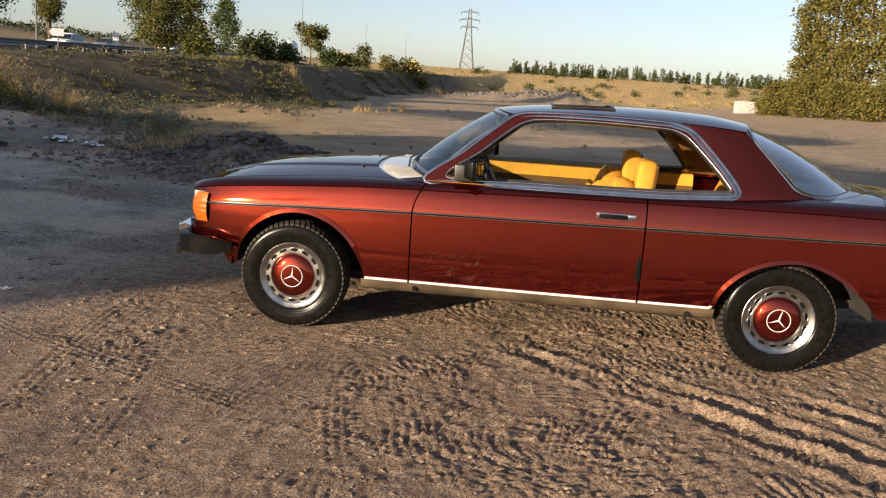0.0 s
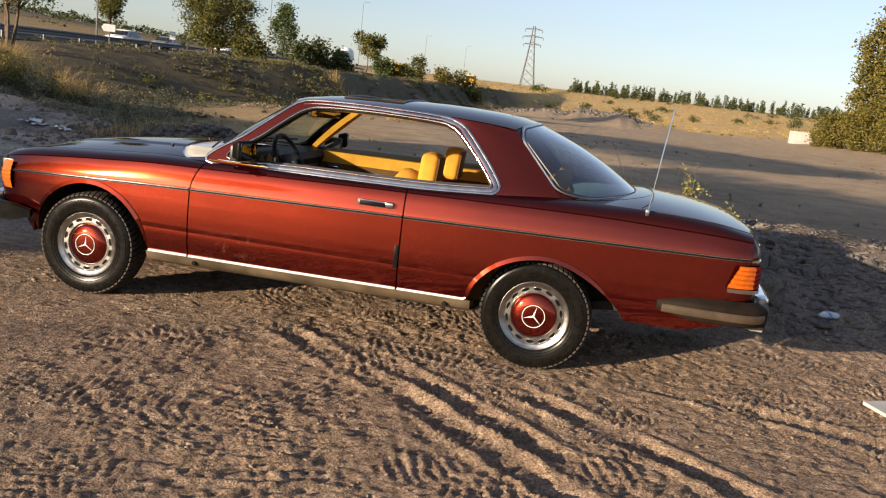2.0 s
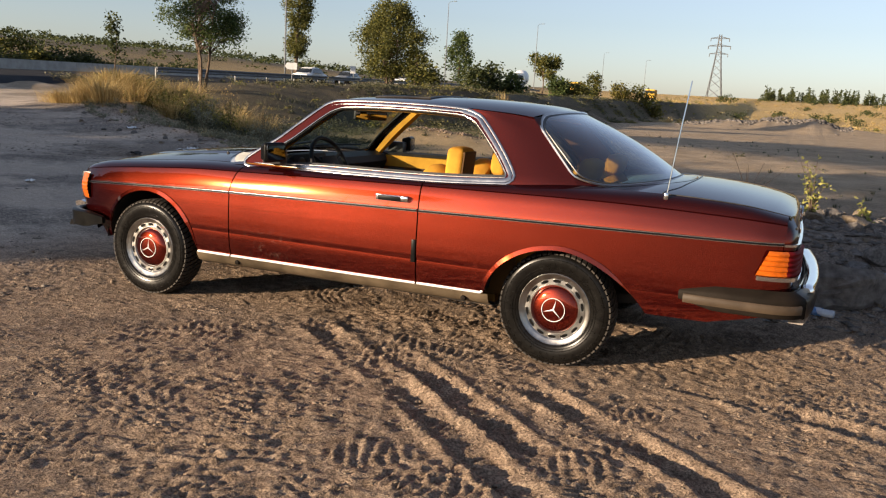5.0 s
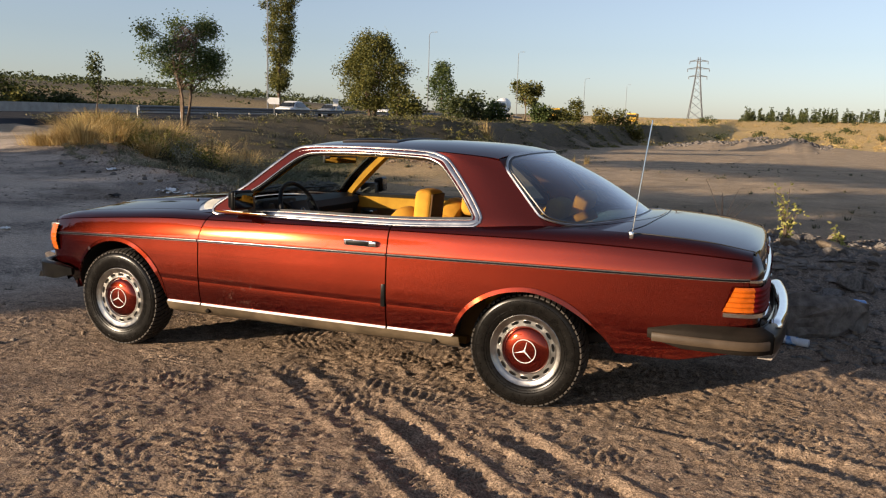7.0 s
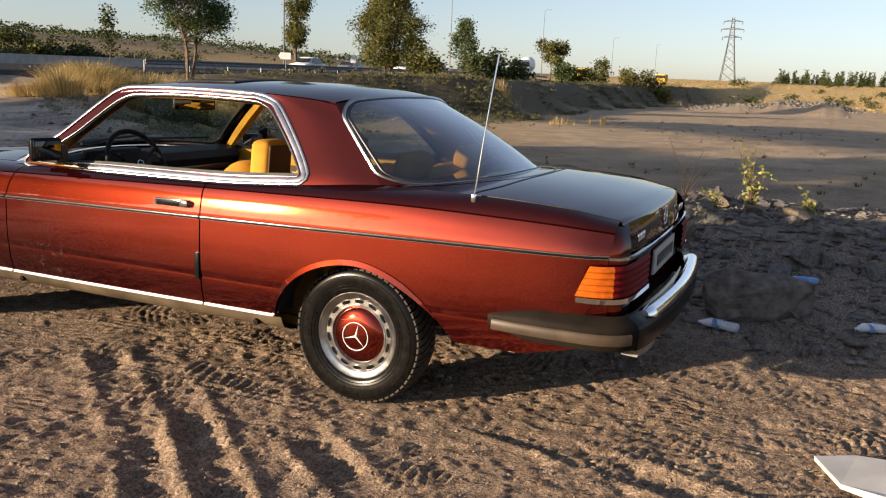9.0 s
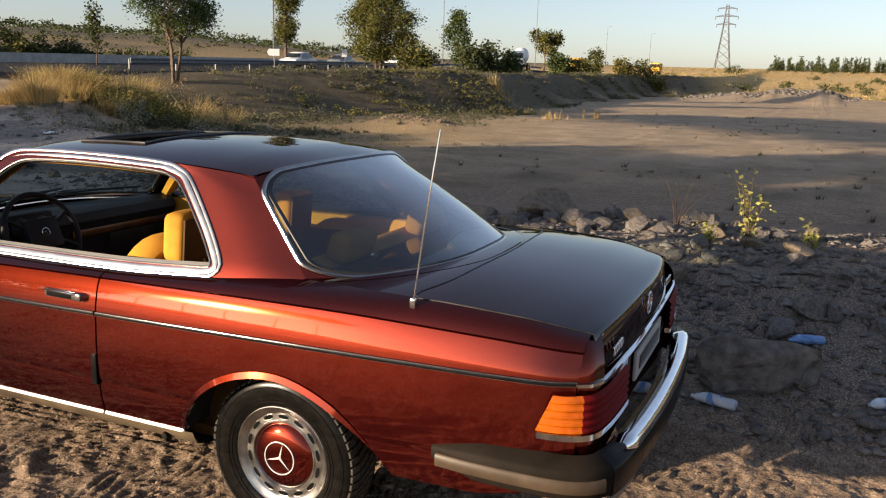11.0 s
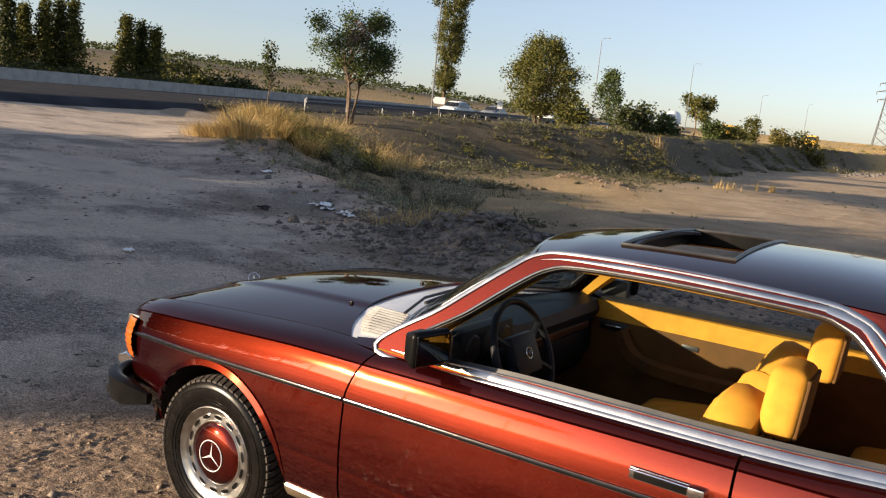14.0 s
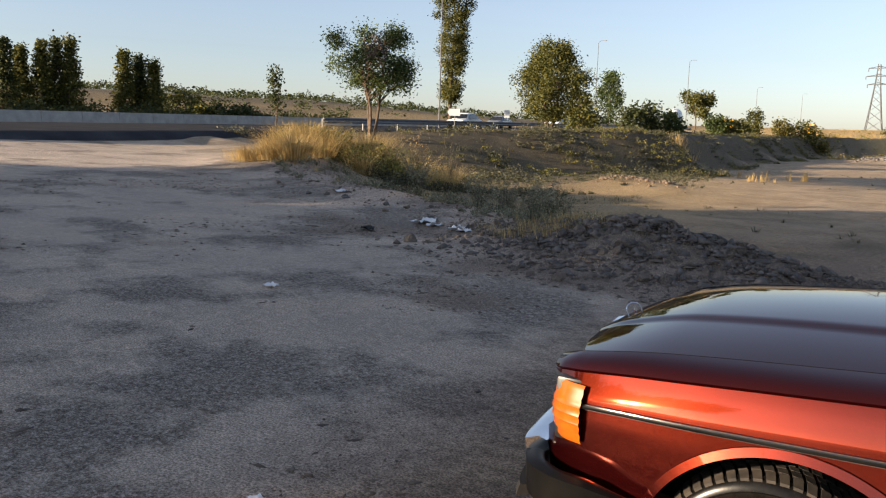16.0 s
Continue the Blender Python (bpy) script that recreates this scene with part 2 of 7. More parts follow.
def resample(path, n, closed=False):
    """n points evenly along a path, after rounding it once with a Catmull curve."""
    P = [Vector(p) for p in path]
    m = len(P)
    fine = []
    for i in range(m if closed else m - 1):
        g = (lambda k: P[k % m]) if closed else (lambda k: P[min(max(k, 0), m - 1)])
        a, b, c, d = g(i - 1), g(i), g(i + 1), g(i + 2)
        for s in range(8):
            t = s / 8
            fine.append(0.5 * (2 * b + (c - a) * t + (2 * a - 5 * b + 4 * c - d) * t * t + (3 * b - a - 3 * c + d) * t**3))
    fine.append(P[0] if closed else P[-1])
    L = np.concatenate([[0], np.cumsum([(q - p).length for p, q in zip(fine, fine[1:])])])
    out = []
    for s in np.linspace(0, L[-1], n + 1 if closed else n)[: n]:
        i = min(int(np.searchsorted(L, s, "right")) - 1, len(fine) - 2)
        out.append(fine[i].lerp(fine[i + 1], (s - L[i]) / max(L[i + 1] - L[i], 1e-9)))
    return out


def sweep(path, section, up=(0, 0, 1), closed=False, cap=True, scale=None):
    """Carries a section of (side, up) offsets along a path; side is to the right of the way ahead."""
    P = [Vector(p) for p in path]
    n = len(P)
    rows = []
    for i in range(n):
        a, b = (P[(i - 1) % n], P[(i + 1) % n]) if closed else (P[max(i - 1, 0)], P[min(i + 1, n - 1)])
        t = (b - a).normalized()
        u = Vector(up(i) if callable(up) else up)
        s = t.cross(u).normalized()
        w = s.cross(t).normalized()
        k = scale(i / (n - 1)) if scale else 1.0
        rows.append([P[i] + s * (x * k) + w * (y * k) for x, y in section])
    if closed:
        rows.append(rows[0])
    v, f = grid(rows, closed=True)
    if cap and not closed:
        m = len(section)
        f += [tuple(reversed(range(m))), tuple(range((n - 1) * m, n * m))]
    return v, f


def tube(path, r, sides=8, closed=False, up=(0, 0, 1), scale=None):
    sec = [(r * math.cos(2 * math.pi * k / sides), r * math.sin(2 * math.pi * k / sides)) for k in range(sides)]
    return sweep(path, sec, up, closed, scale=scale)


def box(x0, x1, y0, y1, z0, z1, bevel=0.0, seg=2):
    bm = bmesh.new()
    bmesh.ops.create_cube(bm, size=1)
    for v in bm.verts:
        v.co = Vector(((x0 + x1) / 2 + v.co.x * (x1 - x0), (y0 + y1) / 2 + v.co.y * (y1 - y0), (z0 + z1) / 2 + v.co.z * (z1 - z0)))
    if bevel:
        bmesh.ops.bevel(bm, geom=bm.edges[:], offset=bevel, segments=seg, profile=0.6, affect="EDGES")
    return bm


def to_sheet(bm, m=None):
    bm.verts.index_update()
    v = [(m @ q.co if m else q.co.copy()) for q in bm.verts]
    f = [tuple(q.index for q in p.verts) for p in bm.faces]
    bm.free()
    return v, f


def moved(sheet, m):
    return [m @ Vector(p) for p in sheet[0]], sheet[1]


def lathe(profile, n=48, axis_y=True):
    """Turns (radius, depth) pairs round the y axis."""
    rows = []
    for r, d in profile:
        rows.append([(r * math.cos(2 * math.pi * k / n), d, r * math.sin(2 * math.pi * k / n)) for k in range(n)])
    return grid(rows, closed=True, flip=True)


def fan_ring(inner, outer, steps=3, bulge=None):
    """A sheet from one closed path to another with as many points."""
    rows = []
    for k in range(steps + 1):
        rows.append([Vector(a).lerp(Vector(b), k / steps) for a, b in zip(inner, outer)])
    return grid(rows, closed=True)


# ---- the car: nose towards -x, driver's side towards -y ----
car = thing("coupe_car", "maroon metallic two-door coupe with open windows standing on sand", "car")
half_width = smooth_curve((-2.04, 0.70), (-1.99, 0.755), (-1.9, 0.797), (-1.75, 0.825), (-1.5, 0.853), (-1.1, 0.870), (-0.6, 0.878), (0.2, 0.885), (0.9, 0.884), (1.5, 0.876), (2.0, 0.858), (2.3, 0.838), (2.40, 0.815), (2.46, 0.765))
trim_z = smooth_curve((-2.05, 0.676), (-1.72, 0.700), (-0.68, 0.738), (0.585, 0.760), (1.5, 0.775), (2.46, 0.785))
crease_z = smooth_curve((-2.05, 0.745), (-1.95, 0.766), (-1.74, 0.792), (-1.3, 0.830), (-0.89, 0.855), (-0.45, 0.866), (0.63, 0.890), (1.56, 0.902), (2.1, 0.890), (2.36, 0.876), (2.46, 0.862))
edge_y = smooth_curve((-2.05, 0.60), (-1.95, 0.66), (-1.8, 0.685), (-1.0, 0.70), (-0.78, 0.715), (-0.62, 0.785), (-0.5, 0.796), (0.6, 0.796), (1.05, 0.782), (1.25, 0.75), (1.45, 0.715), (1.87, 0.735), (2.25, 0.715), (2.46, 0.66))
edge_z = smooth_curve((-2.05, 0.772), (-1.95, 0.805), (-1.74, 0.838), (-1.3, 0.875), (-0.89, 0.900), (-0.62, 0.905), (0.0, 0.908), (0.6, 0.915), (1.05, 0.938), (1.45, 0.962), (1.87, 0.962), (2.2, 0.945), (2.46, 0.900))
F_AXLE, R_AXLE, HUB_Z = -1.355, 1.355, 0.300


def rear_arch(x):
    u = (x - 1.385) / (0.405 if x < 1.385 else 0.47)
    return 0.325 + 0.318 * (math.sqrt(max(0, 1 - u * u)) if u < 0 else max(0, 1 - u**1.7) ** 0.75)


def bottom_z(x):
    """The lower edge of the painted side, with the wheel arches."""
    z = 0.345 + 0.006 * (x + 0.9) if -1.8 < x < 1.8 else (0.44 if x < 0 else 0.372 + 0.06 * min(max((x - 2.12) / 0.25, 0), 1))
    if abs(x + 1.315) < 0.385:
        z = max(z, 0.305 + math.sqrt(0.385**2 - (x + 1.315) ** 2))
    if -0.405 < x - 1.385 < 0.47:
        z = max(z, rear_arch(x))
    return z


def inset(z, zt, zc, x=0.0):
    tuck = 0.11 * min(max((-1.15 - x) / 0.75, 0), 1) * max(zt - 0.02 - z, 0)
    return tuck + float(np.interp(z, [0.28, 0.35, 0.42, 0.478, 0.486, 0.492, 0.504, 0.57, 0.65, zt - 0.02, zt + 0.02, zc - 0.03, zc], [0.050, 0.024, 0.007, 0.0015, 0.002, 0.002, -0.0022, -0.0045, -0.0038, 0.0, 0.0015, 0.017, 0.030]))


LEVELS = (0.345, 0.385, 0.425, 0.455, 0.478, 0.486, 0.492, 0.504, 0.52)


def side_row(x, n=24):
    W, zt, zc, zb = half_width(x), trim_z(x), crease_z(x), bottom_z(x)
    row = []
    for k in range(n):
        z = max(zb + 0.0004 * k, LEVELS[k] if k < len(LEVELS) else 0.52 + (zc - 0.52) * (k - len(LEVELS) + 1) / (n - len(LEVELS)))
        row.append((x, -(W - inset(z, zt, zc, x)), z))
    row += [(x, -(W - 0.0385), zc + 0.0015), (x, -(W - 0.0345), zc + 0.006)]
    y0, z0, y1, z1 = W - 0.0345, zc + 0.006, edge_y(x), edge_z(x)
    ym, zm = y0 - 0.2 * (y0 - y1) - 0.004, z0 + 0.62 * (z1 - z0) + 0.004
    for k in range(1, 8):
        t = k / 7
        row.append((x, -((1 - t) ** 2 * y0 + 2 * t * (1 - t) * ym + t * t * y1), (1 - t) ** 2 * z0 + 2 * t * (1 - t) * zm + t * t * z1))
    return row


def stations(a, b, step=0.05):
    xs = set(np.round(np.linspace(a, b, max(int((b - a) / step), 2) + 1), 4))
    for c, r in ((-1.315, 0.385), (1.385, 0.405), (1.385, 0.47)):
        for k in range(41):
            v = round(c - r * math.cos(math.pi * k / 40), 4)
            if a < v < b:
                xs.add(v)
    return sorted(xs)


GAP = 0.004
FRONT_GAP, REAR_GAP = -0.675, 0.583


def door_gap_x(z):
    """The front door gap sweeps back towards the windscreen above the trim."""
    return FRONT_GAP + (0.06 * max(0, (z - 0.74) / 0.16) ** 1.6)


def skin(a, b, warp_a=None, warp_b=None):
    rows = []
    xs = stations(a, b)
    for x in xs:
        row = side_row(x)
        out = []
        for p in row:
            dx = 0
            if warp_a:
                dx += warp_a(p[2]) * max(0, 1 - (x - a) / 0.25)
            if warp_b:
                dx += warp_b(p[2]) * max(0, 1 - (b - x) / 0.25)
            out.append((p[0] + dx, p[1], p[2]))
        rows.append(out)
    # turned-in edges at the panel gaps
    for idx, s in ((0, 1), (-1, -1)) if a > -1.9 else ((-1, -1),):
        lip = [(p[0] + s * 0.001, p[1] + 0.025, p[2]) for p in rows[idx]]
        rows.insert(0 if idx == 0 else len(rows), lip)
    return grid(rows, flip=True)


warp = lambda z: door_gap_x(z) - FRONT_GAP
FENDER_FRONT = -1.908
for side_name, fix in (("", lambda s: s), ("far", mirrored)):
    part("front_fender", fix(skin(FENDER_FRONT, FRONT_GAP - GAP, None, warp)), PAINT, car)
    door = part("door", fix(skin(FRONT_GAP + GAP, REAR_GAP - GAP, warp, None)), PAINT, car)
    part("rear_quarter_panel", fix(skin(REAR_GAP + GAP, 2.43)), PAINT, car)
    # handle: chrome blade over a dark recess
    hx0, hx1, hz = 0.325, 0.522, 0.812
    hw = half_width(0.42) - 0.006
    rec = resample([(hx0, -hw - 0.001, hz), (hx0 + 0.06, -hw - 0.004, hz + 0.002), (hx1, -hw - 0.002, hz)], 10)
    part("door_handle", fix(sweep([p + Vector((0, -0.015, 0.012)) for p in rec], [(-0.003, -0.0022), (0.003, -0.0022), (0.004, 0.0), (0.003, 0.0022), (-0.003, 0.0022)])), CHROME, door, "chrome pull handle")
    part("handle_plate", fix(to_sheet(box(hx0 - 0.004, hx1 + 0.002, -hw - 0.005, -hw + 0.02, hz - 0.018, hz + 0.016, 0.004))), CHROME, door)
    part("handle_recess", fix(to_sheet(box(hx0 + 0.010, hx1 - 0.038, -hw - 0.0095, -hw + 0.02, hz - 0.014, hz + 0.012, 0.004))), TRIM_BLACK, door)
    part("lock_button", fix(to_sheet(box(hx1 - 0.04, hx1 + 0.006, -hw - 0.026, -hw + 0.01, hz - 0.012, hz + 0.018, 0.008))), CHROME, door)
    part("edge_guard", fix(to_sheet(box(0.557, 0.583, -half_width(0.57) - 0.012, -half_width(0.57) + 0.01, 0.475, 0.600, 0.005))), TRIM_BLACK, door, "black door edge guard")
    # side trim strips, chrome-edged black
    for a, b, owner in ((FENDER_FRONT + 0.012, FRONT_GAP - 0.006, car), (FRONT_GAP + 0.006, REAR_GAP - 0.006, door), (REAR_GAP + 0.006, 2.425, car)):
        line = [(x, -half_width(x) - 0.003, trim_z(x)) for x in np.linspace(a, b, 30)]
        part("side_moulding", fix(sweep(line, [(-0.004, -0.0085), (0.004, -0.0075), (0.004, 0.0075), (-0.004, 0.0085)])), CHROME, owner, "chrome body side moulding")
        line = [(x, -half_width(x) - 0.009, trim_z(x)) for x in np.linspace(a, b, 30)]
        part("moulding_insert", fix(sweep(line, [(-0.003, -0.0050), (0.003, -0.0046), (0.004, 0), (0.003, 0.0040), (-0.003, 0.0044)])), TRIM_BLACK, owner)
    # sill with chrome strip
    for a, b, owner in ((-0.925, FRONT_GAP - 0.006, car), (FRONT_GAP + 0.006, REAR_GAP - 0.006, car), (REAR_GAP + 0.006, 0.985, car)):
        line = [(x, -half_width(x) + 0.020, bottom_z(x) + 0.001) for x in np.linspace(a, b, 20)]
        part("sill_moulding", fix(sweep(line, [(-0.010, -0.006), (0.005, -0.006), (0.006, -0.002), (0.002, 0.006), (-0.010, 0.007)])), SILVER_COWL, owner)
    rows = []
    for x in np.linspace(-0.95, 1.0, 30):
        W, zb = half_width(x), bottom_z(min(max(x, -0.92), 0.97))
        rows.append([(x, -(W - 0.034), zb - 0.008), (x, -(W - 0.042), zb - 0.03), (x, -(W - 0.060), zb - 0.06), (x, -(W - 0.12), zb - 0.085), (x, -(W - 0.2), zb - 0.09)])
    part("sill_panel", fix(grid(rows, flip=False)), DUSTY_SILL, car, "dusty tan-coated sill panel")
    for x in (-0.64, 0.86):
        part("jack_point_plug", fix(moved(lathe([(0.0, -0.012), (0.013, -0.010), (0.016, 0.0), (0.016, 0.02)], 14), pose(x, -half_width(x) + 0.045, 0.305))), FADED_RUBBER, car)
    # arch lips and dark wheel houses
    for cx, cz, rx, rz_, a0, a1 in ((-1.315, 0.305, 0.385, 0.385, 10, 158), (1.385, 0.325, 0.405, 0.318, 38, 172)):
        line = []
        for k in range(41):
            an = radians(a0 + (a1 - a0) * k / 40)
            x, z = cx + rx * math.cos(an), cz + rz_ * math.sin(an)
            if cx > 0 and x > cx:
                x = cx + 0.47 * math.cos(an)
                z = rear_arch(x)
            line.append((x, -(half_width(x) - inset(z, trim_z(x), crease_z(x), x)) - 0.001, z))
        part("arch_lip", fix(sweep(line, [(-0.012, -0.004), (0.004, -0.005), (0.0065, -0.002), (0.006, 0.003), (0.003, 0.008), (-0.001, 0.013), (-0.005, 0.018)], up=lambda i, l=line, c=(cx, cz): (l[i][0] - c[0], 0, l[i][2] - c[1]), scale=lambda t: min(1.0, 0.15 + 5 * t))), PAINT, car)
        rows = []
        for k in range(25):
            an = radians(4 + 172 * k / 24)
            x, z = cx + (rx + 0.03) * math.cos(an), cz + (rz_ + 0.03) * math.sin(an)
            y = half_width(min(max(x, -1.95), 2.4)) - 0.035
            rows.append([(x, -y, z), (x, -0.45, z)])
        part("wheel_house", fix(both(grid(rows), ([r[1] for r in rows], [tuple(range(25))]))), UNDERBODY, car)

# ---- hood, cowl, nose ----
hood_mid = smooth_curve((-2.12, 0.74), (-2.06, 0.785), (-1.96, 0.828), (-1.68, 0.891), (-1.17, 0.943), (-0.80, 0.966))


def hood_z(x, y):
    s = min(abs(y) / (edge_y(x) - 0.004), 1)
    e, c = edge_z(max(x, -2.03)) - 0.001, hood_mid(x)
    if x < -2.03:
        e = c - 0.03
    width = 0.26 + 0.16 * (x + 2.1) / 1.3
    b = min(max((width + 0.03 - abs(y)) / 0.06, 0), 1)
    return e + (c - 0.008 - e) * (1 - s**2.0) + 0.008 * b * b * (3 - 2 * b)


def hood_rear(y):
    return -0.785 - 0.21 * (1 - min(abs(y) / 0.70, 1) ** 3.4)


def hood_front(y):
    return -2.075 + 0.11 * (abs(y) / 0.66) ** 2.5


rows = []
for v in [-1 + 2 * k / 72 for k in range(73)]:
    row = []
    for k in range(41):
        u = k / 40
        y0 = v * 0.69
        x = hood_front(y0) + (hood_rear(y0) - hood_front(y0)) * u
        y = v * (edge_y(x) - 0.004)
        row.append((x, y, hood_z(x, y)))
    row.insert(0, (row[0][0] + 0.012, row[0][1], row[0][2] - 0.03))
    row.append((row[-1][0] + 0.002, row[-1][1], row[-1][2] - 0.02))
    rows.append(row)
hood = part("hood", grid(rows, flip=True), PAINT, car, "dark glossy engine hood with raised centre")
for y in (-0.40, 0.10):
    part("washer_nozzle", to_sheet(box(-1.06, -1.045, y - 0.006, y + 0.006, hood_z(-1.05, y) - 0.01, hood_z(-1.05, y) + 0.009, 0.003)), TRIM_BLACK, hood)
hseam = [Vector((x, sg * (edge_y(x) - 0.002), edge_z(x) + 0.0005)) for sg in (-1,) for x in np.linspace(-2.0, -0.80, 30)]
for fix in (lambda q: q, mirrored):
    part("hood_seam", fix(tube([p - Vector((0, 0, 0.0018)) for p in hseam], 0.0026, 5)), TRIM_BLACK, hood)
# cowl intake panel with louvres between hood and windscreen
rows = []
for v in [-1 + 2 * k / 40 for k in range(41)]:
    y = v * 0.735
    xa, xb = hood_rear(y * 0.7 / 0.735) + 0.006, -0.800 + 0.235 * abs(v) ** 2.2
    za, zb = hood_z(hood_rear(y * 0.94), y * 0.9) - 0.012, 0.945 - 0.045 * v * v
    rows.append([(xa + (xb - xa) * u, y, za + (zb - za) * u + 0.006 * math.sin(math.pi * u)) for u in (0, 0.2, 0.4, 0.6, 0.8, 1)])
cowl = part("cowl_panel", grid(rows, flip=True), SILVER_COWL, car, "silver louvred cowl intake panel")
for s in (-1, 1):
    for k in range(11):
        y = s * (0.40 + 0.026 * k)
        xa, xb = hood_rear(y) + 0.03, -0.83 + 0.235 * abs(y / 0.735) ** 2.2
        if xb - xa > 0.02:
            z = 0.953 - 0.045 * (y / 0.735) ** 2
            part("cowl_slat", to_sheet(box(xa, xb, y - 0.0016, y + 0.0016, z - 0.012, z + 0.0025, 0.001, 1)), GALVANISED_DARK, cowl)
# fender noses above and below the corner lamps
for fix in (lambda q: q, mirrored):
    for z0, z1 in ((0.748, None), (0.43, 0.576)):
        rows = []
        for x in np.linspace(-2.035, FENDER_FRONT + 0.002, 14):
            W, zt, zc = half_width(x), trim_z(x), crease_z(x)
            row = [(x, -(W - inset(z, zt, zc, x)), z) for z in np.linspace(z0, min(zc, 0.9) if z1 is None else z1, 8)]
            if z1 is None:
                row += side_row(x)[24:]
            else:
                row.append((x, -W + 0.05, z1 + 0.001))
            rows.append(row)
        part("fender_nose", fix(grid(rows, flip=True)), PAINT, car)
    part("lamp_housing", fix(to_sheet(box(-1.985, -1.90, -0.775, -0.62, 0.57, 0.752, 0.01))), BLACK_PLASTIC, car)
# front panel, lamps, grille
rows = []
for v in [-1 + 2 * k / 48 for k in range(49)]:
    y = v * 0.72
    x = -1.925 - 0.105 * (1 - abs(v) ** 6)
    rows.append([(x + 0.02, y, 0.36), (x - 0.01, y, 0.42), (x, y, 0.56), (x + 0.01, y, 0.575), (x + 0.05, y, 0.60), (x + 0.05, y, 0.76), (x + 0.06, y, 0.79)])
part("front_panel", grid(rows), PAINT, car)
for s in (-1, 1):
    path = [(-1.888, s * 0.806), (-1.94, s * 0.793), (-1.975, s * 0.768), (-1.995, s * 0.73), (-2.005, s * 0.68)]
    P = resample([(x, y, 0) for x, y in path], 16)
    rows = []
    for k in range(15):
        z = 0.578 + 0.168 * k / 14
        g = 0.004 * (k % 2) + 0.020 * math.sin(math.pi * k / 14)
        lean = 0.02 * (k / 14)
        row = []
        for i, p in enumerate(P):
            a, b = P[max(i - 1, 0)], P[min(i + 1, 15)]
            n = Vector((-(b - a).y * s, (b - a).x * s, 0)).normalized() * -s
            n = Vector((b - a).cross(Vector((0, 0, 1)))).normalized() * s
            row.append((p.x + n.x * (g - 0.004) + lean * 0.3, p.y + n.y * (g - 0.004) - s * 0.0, z))
        rows.append(row)
    part("front_indicator", grid(rows, flip=(s < 0)), AMBER, car, "ribbed amber corner indicator")
    for y, r in ((0.53, 0.085), (0.37, 0.07)):
        part("headlight", moved(lathe([(0.0, -0.02), (r * 0.6, -0.015), (r, 0.0), (r + 0.008, 0.004), (r + 0.008, 0.04)], 28), pose(-2.02, s * y, 0.665, 0, 0, -90)), CLEAR_LENS, car, "round headlight under a clear lens")
    part("headlight_bezel", to_sheet(box(-2.022, -1.99, min(s * 0.29, s * 0.66), max(s * 0.29, s * 0.66), 0.575, 0.755, 0.012)), CHROME, car)
grille = part("grille_surround", sweep([(-2.05, -0.26, 0.55), (-2.06, -0.27, 0.735), (-2.075, 0, 0.757), (-2.06, 0.27, 0.735), (-2.05, 0.26, 0.55)], [(-0.012, -0.03), (0.012, -0.03), (0.014, 0.02), (-0.012, 0.025)], up=(-1, 0, 0.1)), CHROME, car, "chrome radiator grille surround")
part("grille_mesh", to_sheet(box(-2.055, -2.03, -0.25, 0.25, 0.55, 0.74, 0.01)), BLACK_PLASTIC, grille)
for k in range(6):
    z = 0.575 + 0.028 * k
    part("grille_bar", to_sheet(box(-2.085, -2.068, -0.245, 0.245, z - 0.003, z + 0.003, 0.002, 1)), CHROME, grille)


def round_emblem(r, wire, star=0.86):
    """A ring with three tapered spokes, standing in the x-z plane."""
    ring = tube([(r * math.cos(2 * math.pi * k / 32), 0, r * math.sin(2 * math.pi * k / 32)) for k in range(32)], wire, 6, closed=True, up=(0, 1, 0))
    v, f = [(0, -wire * 1.3, 0), (0, wire * 1.3, 0)], []
    for k in range(6):
        an = radians(90 + 60 * k)
        q = r * star if k % 2 == 0 else r * 0.085
        v.append((q * math.cos(an), 0, q * math.sin(an)))
    for k in range(6):
        a, b = 2 + k, 2 + (k + 1) % 6
        f += [(0, a, b), (1, b, a)]
    return both(ring, (v, f))


part("hood_emblem", both(moved(round_emblem(0.028, 0.0022), pose(-2.035, 0, 0.806, -24, 0, 38)), tube([(-2.035, 0, 0.77), (-2.035, 0, 0.784)], 0.005)), CHROME, hood, "upright chrome ring emblem")

# ---- bumpers ----
front_line = resample([(-1.70, -0.850, 0), (-1.84, -0.852, 0), (-1.955, -0.832, 0), (-2.035, -0.765, 0), (-2.08, -0.63, 0), (-2.115, -0.35, 0), (-2.125, 0, 0), (-2.115, 0.35, 0), (-2.08, 0.63, 0), (-2.035, 0.765, 0), (-1.955, 0.832, 0), (-1.84, 0.852, 0), (-1.70, 0.850, 0)], 90)
lift = lambda pts, z: [Vector((p.x, p.y, z)) for p in pts]
fb = part("front_bumper", sweep(lift(front_line, 0.455), [(0.0, -0.055), (-0.03, -0.055), (-0.035, 0.040), (-0.012, 0.050), (0.006, 0.050), (0.020, 0.042), (0.029, 0.026), (0.032, 0.004), (0.028, -0.022), (0.018, -0.042), (0.010, -0.052)], scale=lambda t: min(1.0, 0.45 + 9 * min(t, 1 - t))), TRIM_BLACK, car, "black rubber-faced front bumper")
part("bumper_blade", sweep(lift(front_line[16:-16], 0.522), [(-0.035, -0.02), (-0.04, 0.01), (0.0, 0.02), (0.028, 0.008), (0.034, -0.018), (0.02, -0.022)]), CHROME, fb, "chrome bumper top blade")
